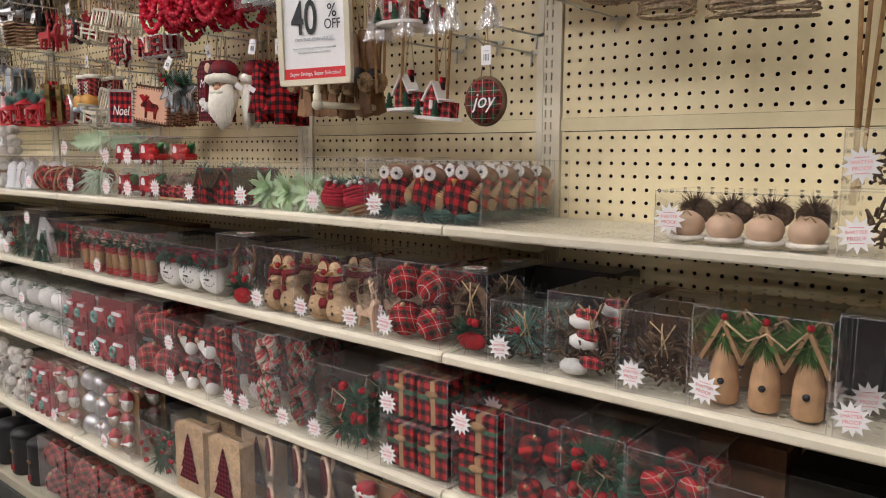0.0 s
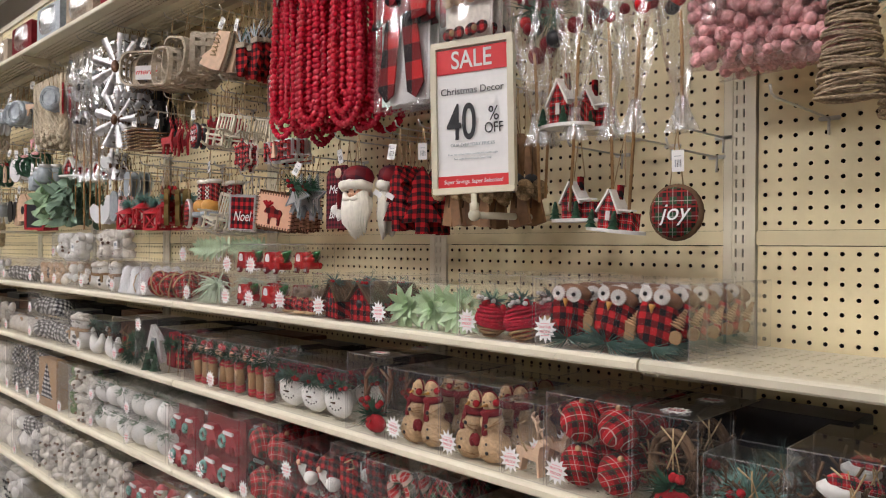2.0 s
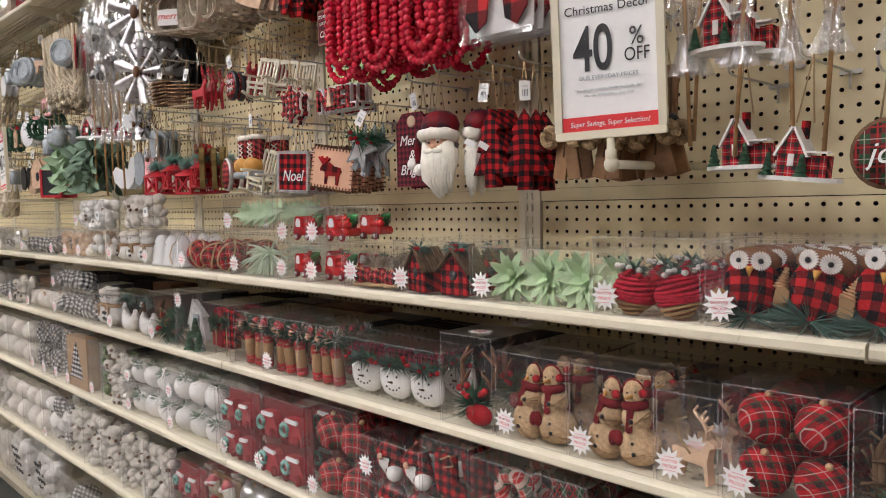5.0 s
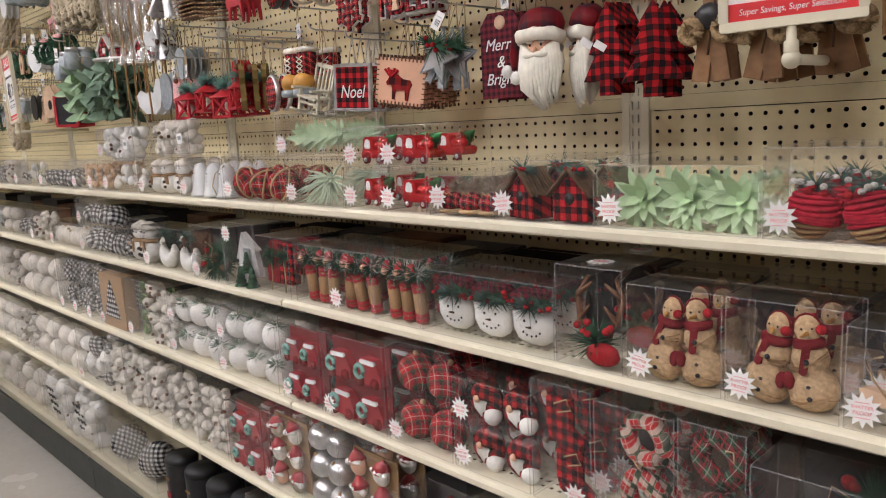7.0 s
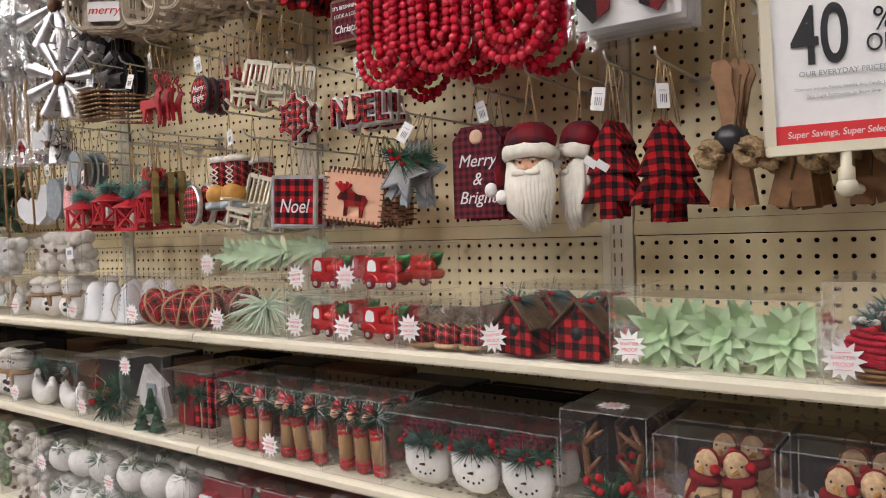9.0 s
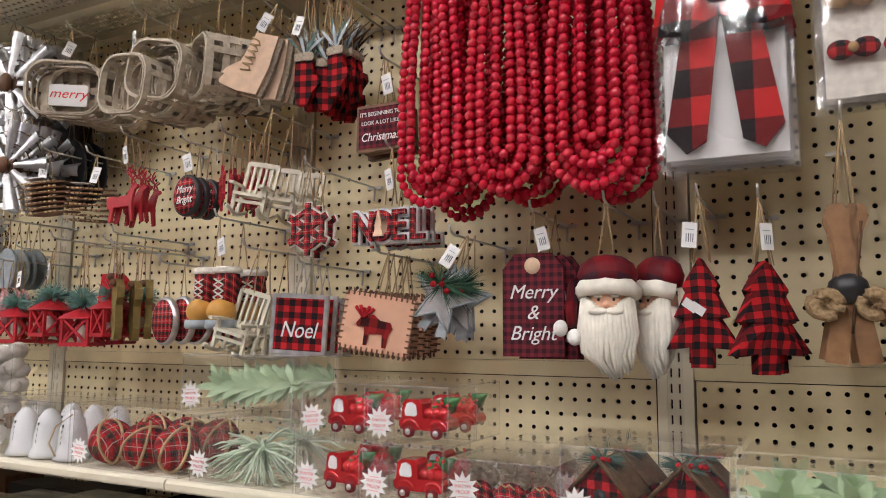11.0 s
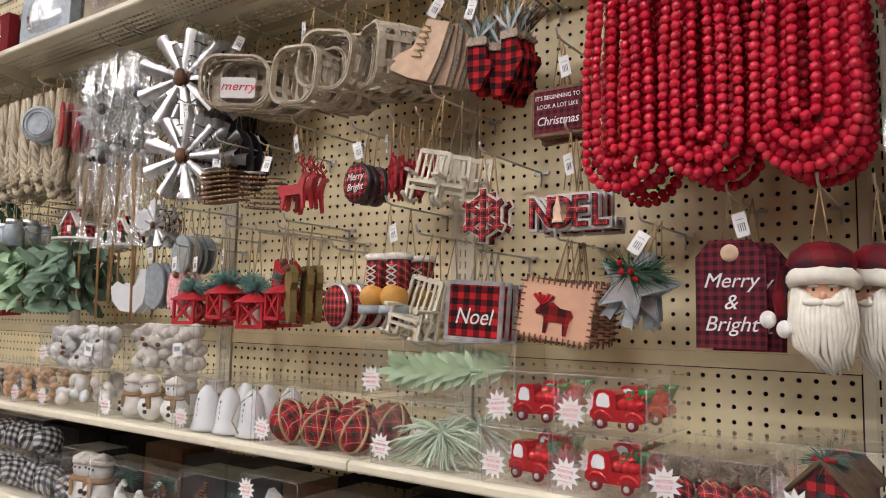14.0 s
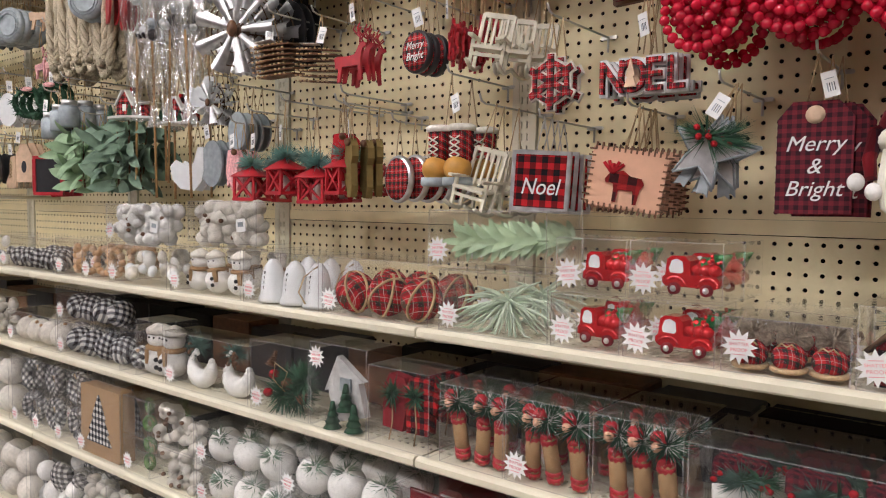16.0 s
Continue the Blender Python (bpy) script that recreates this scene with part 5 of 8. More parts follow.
CB(2, -1.68, -1.53, 0.15, 0.09, c_mittens, "clear box of red felt mittens with sprigs", rows=2, stick=False)
for xa, xb in ((-1.505, -1.37), (-1.366, -1.212), (-1.207, -1.066)):
    CB(2, xa, xb, 0.142, 0.09, c_canes, "clear box of burlap candy canes with pine sprigs", rows=2, stick=xa == -1.366)
CB(2, -1.06, -0.732, 0.128, 0.09, c_stockings, "clear box of three white snowman stockings", rows=3, stick=False)
bx = CB(2, -0.728, -0.6, 0.17, 0.12, c_antlerbox, "clear box with antler and red bird ornament", rows=2, stick=False, top_star=True)
for xa, xb in ((-0.592, -0.44), (-0.435, -0.284)):
    CB(2, xa, xb, 0.152, 0.085, c_burlapmen, "clear box of two burlap snowmen with red scarves", rows=3)
CB(2, -0.28, -0.186, 0.135, 0.08, c_deer, "clear box with a tan cork reindeer", rows=3)
def four_balls(b, w, h, d):
    c_balls(b, w, h, d, cols=2, rows=2)
CB(2, -0.181, -0.022, 0.16, 0.09, four_balls, "clear box of four tartan fabric balls", rows=3)
CB(2, -0.018, 0.09, 0.155, 0.11, c_twigs, "clear box with a grapevine wreath and felt bird", rows=2, extra="vine", stick=False, top_star=True)
CB(2, 0.097, 0.21, 0.112, 0.11, c_twigs, "clear box of frosted twig ornament with berries", rows=2, extra="frost")
CB(2, 0.213, 0.34, 0.142, 0.11, c_twigs, "clear box of grey wool wreath with tartan bows", rows=2, extra="santa", stick=False)
CB(2, 0.343, 0.452, 0.13, 0.11, c_twigs, "clear box of dark twig ornaments tied with twine", rows=2)
CB(2, 0.456, 0.64, 0.15, 0.1, c_cones, "clear box of three cork cone birdhouses", rows=2)
CB(2, 0.646, 0.9, 0.162, 0.1, c_deer, "clear box with a brown card deer and straw", rows=2, m=CARDB, wrap=True)
# third shelf
for xa in (-3.28, -3.13, -2.98):
    CB(3, xa, xa + 0.14, 0.225, 0.1, c_wreaths, "clear box of black and white gingham garland", rows=2, m=BUFFW)
CB(3, -2.84, -2.6, 0.22, 0.1, c_cards, "brown card sleeve with gingham tree", rows=2)
for lift in (0, 0.105):
    CB(3, -2.585, -2.465, 0.1, 0.1, c_wreaths, "clear box of frosted green wreaths", rows=2, lift=lift, m=MOSS, stick=lift == 0)
for lift in (0, 0.105):
    CB(3, -2.46, -2.26, 0.1, 0.1, c_cotton, "clear box of cream cotton bolls", lift=lift, n=34, stick=False)
for xa, xb in ((-2.25, -1.94), (-1.935, -1.625)):
    for lift in (0, 0.097):
        CB(3, xa, xb, 0.094, 0.1, c_balls, "clear box of white plush balls with frosted sprigs", rows=2, lift=lift, cols=3, m=SNOW, top=LAMBS)
CB(3, -1.605, -1.435, 0.2, 0.09, c_cars, "clear box of four flat red car ornaments", rows=2)
CB(3, -1.425, -1.195, 0.205, 0.09, c_cars, "clear box of four flat red car ornaments", rows=2)
CB(3, -1.185, -0.992, 0.23, 0.1, four_balls, "clear box of four tartan fabric balls", rows=2)
for lift in (0, 0.095):
    CB(3, -0.985, -0.795, 0.092, 0.1, c_santas, "clear box of two checked plush gnomes", rows=2, lift=lift)
CB(3, -0.788, -0.662, 0.225, 0.07, c_flatstockings, "clear box of dark checked stockings with twine", rows=3, stick_at=(0.03, 0.03))
def two_wreaths(b, w, h, d, m=TARTANW):
    c_wreaths(b, w, h, d, m, 2)
CB(3, -0.656, -0.512, 0.215, 0.09, two_wreaths, "clear box of tartan fabric wreaths", rows=2)
CB(3, -0.507, -0.402, 0.22, 0.09, two_wreaths, "clear box of green tartan fabric wreaths", rows=2, m=TARTANG)
CB(3, -0.397, -0.21, 0.18, 0.1, c_pinebox, "clear box with pine spray, cones and berries", rows=2)
for lift in (0, 0.107):
    CB(3, -0.174, 0.002, 0.104, 0.1, c_gifts, "clear box of two wrapped tartan parcels", rows=2, lift=lift)
def gift_tower(b, w, h, d):
    c_gifts(b, w, h, d, 1, 2)
CB(3, 0.012, 0.116, 0.172, 0.1, gift_tower, "clear box of stacked checked parcels", rows=2, stick_at=(-0.03, 0.14))
def buff_balls(b, w, h, d):
    c_balls(b, w, h, d, cols=2, rows=2, m=BUFF)
CB(3, 0.13, 0.24, 0.178, 0.1, buff_balls, "clear box of red checked balls", rows=2, stick=False)
CB(3, 0.244, 0.36, 0.185, 0.1, c_pinebox, "clear box with green spray and tartan bows", rows=2, stick=False)
CB(3, 0.363, 0.485, 0.18, 0.1, four_balls, "clear box of tartan bows and balls", rows=2, stick=False)
CB(3, 0.49, 0.7, 0.16, 0.1, c_mixed, "clear box of cream and brown ornaments", mats=(COTTON, CARDB, BROWN), stick=False)
CB(3, 0.705, 0.95, 0.18, 0.1, c_pinebox, "clear box with pine spray", stick=False)
# fourth shelf
for xa in (-3.16,):
    CB(4, xa, xa + 0.28, 0.22, 0.1, c_mixed, "clear box of white and silver ornaments", rows=2, n=20)
for k in range(5):
    CB(4, -2.865 + 0.185 * k, -2.685 + 0.185 * k, 0.215, 0.1, c_cotton, "clear box of cream cotton bolls", n=60, stick=False)
CB(4, -1.93, -1.745, 0.205, 0.09, c_cars, "clear box of four flat red car ornaments", rows=2, stick=False)
for xa, xb in ((-1.735, -1.56), (-1.385, -1.205)):
    CB(4, xa, xb, 0.215, 0.08, c_gnomes, "clear box of small gnome faces in red hats", rows=2)
def glass_six(b, w, h, d):
    c_balls(b, w, h, d, cols=2, rows=3, m=GALV)
CB(4, -1.55, -1.39, 0.24, 0.09, glass_six, "clear box of silver and red glass balls", rows=2, stick=False)
CB(4, -1.2, -0.98, 0.15, 0.1, c_pinebox, "clear box with pine spray and berries", rows=2, stick=False)
for xa in (-0.97, -0.81):
    CB(4, xa, xa + 0.152, 0.205, 0.1, c_cards, "burlap bag with red checked tree", rows=2, m=BURLAP, stick=False)
def slices(b, w, h, d):
    for i in range(3):
        ob = part("wood_slice", Geo().lathe([(w * 0.15, -0.004), (w * 0.16, 0), (w * 0.15, 0.004)], TAN, pose(0, 0, 0, 90), n=18), b, m=pose((i - 1) * w * 0.31, d * 0.3, h * 0.55, 0, 0, -30))
        part("cloth_disc", Geo().lathe([(w * 0.125, -0.006), (w * 0.125, 0.006)], DIMPLAID, pose(0, 0, 0, 90), n=18), ob)
for lift in (0, 0.125):
    CB(4, -0.645, -0.3, 0.12, 0.1, slices, "clear box of checked wood slice ornaments", rows=2, lift=lift, stick=False)
CB(4, -0.295, -0.08, 0.24, 0.08, c_gnomes, "clear box of small gnome faces in red hats", rows=2)
CB(4, -0.075, 0.12, 0.22, 0.1, buff_balls, "clear box of red checked balls", rows=2, stick=False)
CB(4, 0.125, 0.33, 0.22, 0.1, c_santas, "clear box of checked plush gnomes", stick=False)
CB(4, 0.335, 0.6, 0.2, 0.1, four_balls, "clear box of tartan fabric balls", stick=False)
# base deck
for xa in (-4.5, -4.12):
    CB(0, xa, xa + 0.36, 0.2, 0.12, c_knit, "clear box of ribbed cream knitted balls", stick=False)
for xa in (-3.72, -3.38):
    b = CB(0, xa, xa + 0.32, 0.22, 0.14, c_cotton, "clear bag of white artificial snow with black script", stick=False, m=SNOW, n=40, r=0.035)
    g = Geo()
    for k in range(4):
        g.tube([(-0.1 + 0.02 * k + 0.012 * e, -0.002, 0.15 - 0.03 * k + 0.008 * math.sin(2.2 * e)) for e in range(9)], 0.0022, BLACK, n=4)
    part("script", g, b, "black handwriting strokes")
for xa in (-3.02, -2.76):
    CB(0, xa, xa + 0.25, 0.2, 0.14, c_balls, "clear bag with a large gingham ball", stick=False, cols=1, m=BUFFW, top=None, category="ornament bag")
for k in range(4):
    CB(0, -2.48 + 0.15 * k, -2.345 + 0.15 * k, 0.19, 0.13, c_tin, "round black tin with dark lid", stick=False, cover=False, category="tin", rows=2)
for k in range(3):
    CB(0, -1.87 + 0.23 * k, -1.66 + 0.23 * k, 0.22, 0.1, four_balls, "clear box of tartan fabric balls", stick=False)
CB(0, -1.17, -0.9, 0.2, 0.1, c_gnomes, "clear box of small gnome faces in red hats", stick=False)
# added dark cartons behind the front boxes, standing in for deep shelf shade
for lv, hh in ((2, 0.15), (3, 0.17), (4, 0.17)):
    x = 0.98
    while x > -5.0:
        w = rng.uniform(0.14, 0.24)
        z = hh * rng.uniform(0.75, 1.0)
        # near-black colours carry the shade of the shelf back
        m = rng.choice((CHARCOAL, BROWN, SHADEBLACK, CHARCOAL))
        b = thing("stock_box", pose(x - w / 2, 0.215, SHELF[lv] + 0.003, 0, 0, rng.uniform(-2, 2)), "added dark carton, stands in for shade behind the front boxes", "carton", "cartons behind the boxes")
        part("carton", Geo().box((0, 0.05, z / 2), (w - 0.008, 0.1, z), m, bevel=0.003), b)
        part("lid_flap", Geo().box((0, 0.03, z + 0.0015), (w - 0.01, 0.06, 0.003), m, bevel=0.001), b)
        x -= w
# the far end of the run, pale goods
for lv, h in ((1, 0.11), (2, 0.13), (3, 0.2), (4, 0.2)):
    x = -3.36 if lv in (1, 2) else -3.3 if lv == 3 else -3.18
    k = 0
    while x > -5.3:
        w = rng.choice((0.2, 0.26, 0.32))
        f, kw, lb = ((c_knit, {}, "clear box of ribbed cream knitted balls"), (c_mixed, {}, "clear box of white, silver and gingham ornaments"), (c_cotton, {"n": 36}, "clear box of cream cotton bolls"), (c_balls, {"cols": 3, "m": BUFFW, "top": None}, "clear box of black and white gingham balls"))[(k + lv) % 4 if lv != 3 and lv != 4 else (0, 0, 2)[k % 3]]
        CB(lv, x - w, x - 0.006, h, 0.12, f, lb, stick=k % 2 == 0 and lv < 3, **kw)
        x -= w
        k += 1

# ---- ornaments hanging on peg hooks ----
BAR = Geo().box((0, 0, -0.018), (0.02, 0.0008, 0.036), WHITE).box((-0.004, -0.0007, -0.022), (0.0016, 0.0005, 0.012), DULLTIN).box((-0.001, -0.0007, -0.022), (0.001, 0.0005, 0.012), BLACK).box((0.002, -0.0007, -0.022), (0.0016, 0.0005, 0.012), DULLTIN).box((0.005, -0.0007, -0.022), (0.001, 0.0005, 0.012), BLACK).box((0, -0.0007, -0.01), (0.012, 0.0005, 0.001), DULLTIN).mesh("price_tag")


def hook_mesh(ln):
    g = Geo().tube([(0, ln, 0), (0, 0.02, 0.0), (0, 0.006, 0.004), (0, 0, 0.016)], 0.0021, STEEL)
    g.box((0, ln - 0.004, 0.0), (0.034, 0.004, 0.007), STEEL, bevel=0.002)
    g.tube([(0, ln - 0.006, 0), (0, ln - 0.008, -0.028)], 0.0024, STEEL)
    return g.mesh("peg_hook")


HOOKS = {}


def peg(x, z, y):
    ln = round((WALL - y) * 50) / 50
    if ln not in HOOKS:
        HOOKS[ln] = hook_mesh(ln)
    ob = new("peg_hook", HOOKS[ln])
    ob.matrix_basis = pose(x, WALL - ln, z)
    tagged(ob, "zinc wire peg hook in the pegboard", "hook", "peg hooks")


def hang(build, label, category, x, z, y=0.14, n=3, dy=0.025, rise=0.07, tag=True, yaw=0.0, lean=0.0, spread=6.0, dx=0.0, cord=TWINE, hook=True, name="", **kw):
    """A row of like ornaments on one hook; (x, z) is the top of the first, rise the length of its cord."""
    name = name or category.replace(" ", "_")
    b = thing(name, pose(x, y, z, 0, lean, yaw), label, category, category + "s on hooks")
    build(b, **kw)
    if cord:
        part("cord", Geo().tube([(-0.012, 0, -0.004), (-0.003, 0, rise * 0.7), (0, 0.002, rise)], 0.0012, cord, n=4).tube([(0.012, 0, -0.004), (0.003, 0, rise * 0.7), (0, 0.002, rise)], 0.0012, cord, n=4), b)
    for k in range(1, n):
        copy_thing(b, pose(x + dx * k + rng.uniform(-0.006, 0.006), y + dy * k, z + rng.uniform(-0.004, 0.004), 0, lean * 0.5 + rng.uniform(-spread, spread) * 0.6, yaw + rng.uniform(-spread, spread) * 2))
    if tag:
        part("price_tag", BAR, b, "white barcode tag", pose(rng.uniform(-0.012, 0.018), -0.012, rise * 0.55, rng.uniform(-10, 10), rng.uniform(-20, 20), rng.uniform(-25, 25)))
    if hook:
        peg(x, z + rise - 0.003, y - 0.02)


def star_ring(n, r0, r1, turn=90.0):
    return [((r0, r1)[i % 2] * math.cos(math.pi * i / n + radians(turn)), (r0, r1)[i % 2] * math.sin(math.pi * i / n + radians(turn))) for i in range(2 * n)]


def oval(rx, rz, n=20, cz=0.0):
    return [(rx * math.cos(2 * math.pi * i / n), cz + rz * math.sin(2 * math.pi * i / n)) for i in range(n)]


def rounded(w, h, r, n=4):
    out = []
    for cx, cz, a0 in ((w / 2 - r, h / 2 - r, 0), (-w / 2 + r, h / 2 - r, 90), (-w / 2 + r, -h / 2 + r, 180), (w / 2 - r, -h / 2 + r, 270)):
        out += [(cx + r * math.cos(radians(a0 + 90 * k / n)), cz + r * math.sin(radians(a0 + 90 * k / n))) for k in range(n + 1)]
    return out


def h_windmill(b, r=0.12, blades=9):
    part("hub", Geo().ball((0, -0.014, -r), r * 0.15, BROWN, n=12, rings=7, s=(0.8, 0.7, 1.25)), b, "rusty brown hub")
    for k in range(blades):
        a = 360 / blades * k + 8
        vs, fs = [], []
        for j in range(5):
            u = 0.2 + 0.8 * j / 4
            w, bow = r * (0.038 + 0.12 * u), 0.007 * u
            vs += [(-w, 0.01 * u, r * u), (-w * 0.4, -bow, r * u), (w * 0.4, -bow * 1.3, r * u), (w, -0.004 * u, r * (u - 0.02))]
        fs = [(4 * j + i, 4 * j + i + 1, 4 * j + i + 5, 4 * j + i + 4) for j in range(4) for i in range(3)]
        part("blade", Geo().raw(vs, fs, GALV, smooth=True), b, m=pose(0, -0.006, -r, 0, a, 0) @ pose(0, 0, 0, 0, 0, rng.uniform(-14, 14)))
    for q0 in (0.5, 0.8):
        part("ring", Geo().tube([(q0 * r * math.cos(q), 0.006, -r + q0 * r * math.sin(q)) for q in [2 * math.pi * e / 20 for e in range(21)]], 0.0015, TWIG, n=4), b)


def h_basket(b, w=0.2, h=0.15, word=True):
    def outline(k):
        return [(x, z - h / 2) for x, z in rounded(w * k, h * k, h * 0.34, 5)]
    part("rim", Geo().hoop(outline(1.0), -0.034, -0.02, BASKETW, 0.004), b)
    part("inner_rim", Geo().hoop(outline(0.95), -0.036, -0.022, BASKETW, 0.003), b)
    part("band", Geo().hoop(outline(0.96), -0.002, 0.01, BASKETW, 0.003), b)
    part("foot_band", Geo().hoop(outline(0.93), 0.022, 0.034, BASKETW, 0.003), b)
    ring = outline(0.965)
    for k in range(0, len(ring), 2):
        (x, z), (x2, z2) = ring[k], ring[(k + 1) % len(ring)]
        a = math.degrees(math.atan2(z + h / 2, x))
        part("stave", Geo().box((0, 0, 0), (0.013, 0.062, 0.0018), BASKETW, pose((x + x2) / 2, 0.001, (z + z2) / 2, 0, 90 - a, 0)), b)
    for k in range(5):
        x = w * (-0.36 + 0.18 * k)
        part("slat", Geo().box((x, 0.029, -h / 2), (w * 0.105, 0.002, h * (0.9 if 0 < k < 4 else 0.72)), BASKETW), b)
    for k in range(4):
        part("slat", Geo().box((0, 0.0325, -h * (0.16 + 0.225 * k)), (w * 0.9, 0.002, h * 0.12), BASKETW), b)
    if word:
        pl = part("plaque", Geo().box((0, 0.004, -h * 0.56), (w * 0.5, 0.004, h * 0.4), WHITE, bevel=0.003), b)
        part("lettering", lettering("merry", h * 0.24, SALERED, shear=0.3, squeeze=1.1), pl, m=pose(0, 0.001, -h * 0.54))


def h_skate(b, h=0.14):
    ring = [(0.3, 0), (-0.14, -0.04), (-0.2, -0.35), (-0.24, -0.52), (-0.44, -0.66), (-0.54, -0.78), (-0.5, -0.92), (-0.1, -0.95), (0.3, -0.92), (0.34, -0.5)]
    part("boot", Geo().prism([(x * h * 0.75, z * h) for x, z in ring], 0.007, TAN), b, "pale wooden skate cut-out")
    part("lining", Geo().prism([(x * h * 0.8 + 0.006, z * h) for x, z in ring], 0.012, GREYFUR, pose(0, 0.011, 0)), b, "grey felt lining")
    g = Geo()
    for k in range(5):
        z = -h * (0.14 + 0.1 * k)
        g.tube([(-0.13 * h, -0.005, z), (-0.02 * h, -0.007, z - 0.02 * h), (0.02 * h, -0.005, z - 0.07 * h), (-0.13 * h, -0.006, z - 0.1 * h)], 0.0017, TWINE, n=4)
    part("lace", g, b)


def h_mini(b, h=0.1):
    ring = [(-0.18, 0), (0.16, 0), (0.18, -0.4), (0.3, -0.45), (0.32, -0.6), (0.18, -0.75), (0.08, -1.0), (-0.13, -1.0), (-0.2, -0.6)]
    part("mitten", Geo().prism([(x * h, z * h) for x, z in ring], 0.014, BUFF), b)
    part("cuff", Geo().box((0, 0, -0.005), (h * 0.4, 0.02, h * 0.16), GREYFUR, bevel=0.003), b)
    g = Geo()
    for k in range(9):
        a = rng.uniform(-1.1, 1.1)
        g.leaf((0, -0.004, 0), (h * 0.5 * math.sin(a), rng.uniform(-0.02, 0.01), h * rng.uniform(0.4, 0.8)), h * 0.035, (DULLTIN, TWIG, GREYPINE)[k % 3])
    part("frosted_leaves", g, b, "silvery frosted leaf tuft")


def h_cabinstack(b, w=0.12, n=7):
    for k in range(n):
        c = part("card", Geo().prism([(-w / 2, -w * 0.4), (w / 2, -w * 0.4), (w / 2, w * 0.2), (0, w * 0.5), (-w / 2, w * 0.2)], 0.004, BROWN, pose(rng.uniform(-0.004, 0.004), 0, -0.008 - 0.0115 * k, 98 + rng.uniform(-2, 2), rng.uniform(-2, 2), 0)), b)
        g = Geo()
        for q in range(8):
            g.box((w * (-0.44 + 0.125 * q), w * -0.4 - 0.002, -0.012 - 0.0115 * k), (0.005, 0.004, 0.003), TWINE)
        part("stitching", g, c)
    part("price_card", Geo().box((-w * 0.15, -w * 0.28, -0.001), (w * 0.5, 0.024, 0.001), WHITE), b)


def h_deer(b, h=0.09, m=RED):
    u = h * 0.85
    part("body", Geo().prism([(x, z - h) for x, z in deer_ring(u)], 0.006, m), b)
    for s in (-1, 1):
        g = Geo()
        antlers(g, u * 0.8, m, r=0.002, sides=(s,))
        part("antler", g, b, m=pose(0.01, 0, -h + 0.012))


def h_disc(b, r=0.04, m=TARTANS, rim=GALV, text=None):
    part("rim", Geo().lathe([(r * 0.97, -0.006), (r, -0.003), (r, 0.003), (r * 0.97, 0.006)], rim, pose(0, 0, -r, 90), n=24), b)
    f = part("face", Geo().lathe([(r * 0.88, -0.0075), (r * 0.88, 0.0075)], m, pose(0, 0, -r, 90), n=24), b)
    if text:
        for k, line in enumerate(text):
            part("lettering", lettering(line, r * (0.85 if len(text) == 1 else 0.5), WHITE, shear=0.3), f, m=pose(0, -0.009, -r + r * 0.28 * (len(text) - 1) - 0.5 * r * k))


def h_flake(b, r=0.05, m=RED, rim=None):
    def arms(q, t):
        g = Geo()
        for k in range(3):
            g.box((0, 0, 0), (q * 0.24 * t, 0.005, 2 * q), m if t == 1 else rim, pose(0, 0, -r, 0, 60 * k, 0))
        for k in range(6):
            for s in (-1, 1):
                g.box((s * q * 0.17, 0, q * 0.66), (q * 0.42, 0.005, q * 0.17 * t), m if t == 1 else rim, pose(0, 0, -r, 0, 60 * k, 0) @ Matrix.Translation((0, 0, 0)) @ pose(0, 0, 0, 0, -s * 28, 0))
        return g
    if rim:
        part("backing", arms(r * 1.05, 1.5), b, m=pose(0, 0.004, 0))
    part("flake", arms(r, 1), b)


def h_chair(b, h=0.12):
    w = h * 0.55
    for s in (-1, 1):
        pts = [(s * w / 2, -h * 0.42 + h * 0.84 * u, -h * (0.93 + 0.1 * math.sin(math.pi * u))) for u in (0, 0.2, 0.4, 0.6, 0.8, 1)]
        part("rocker", Geo().tube(pts, 0.004, CHAIRW, n=5), b)
        part("back_post", Geo().box((s * w / 2, h * 0.2, -h * 0.5), (0.006, 0.006, h * 0.96), CHAIRW, pose(0, 0, 0, -8, 0, 0)), b)
        part("front_leg", Geo().box((s * w / 2, -h * 0.2, -h * 0.75), (0.006, 0.006, h * 0.44), CHAIRW), b)
        part("armrest", Geo().box((s * w / 2, -0.02, -h * 0.52), (0.009, h * 0.5, 0.005), CHAIRW), b)
    part("seat", Geo().box((0, -0.01, -h * 0.68), (w, h * 0.42, 0.006), CHAIRW, bevel=0.002), b)
    for k in range(4):
        part("spindle", Geo().box((w * (-0.3 + 0.2 * k), h * 0.22, -h * 0.34), (0.0045, 0.004, h * 0.55), CHAIRW, pose(0, 0, 0, -8, 0, 0)), b)
    for z in (0.06, 0.58):
        part("back_rail", Geo().box((0, h * 0.2, -h * z), (w, 0.006, 0.009), CHAIRW), b)
    part("front_rail", Geo().box((0, -h * 0.2, -h * 0.8), (w, 0.005, 0.006), CHAIRW), b)


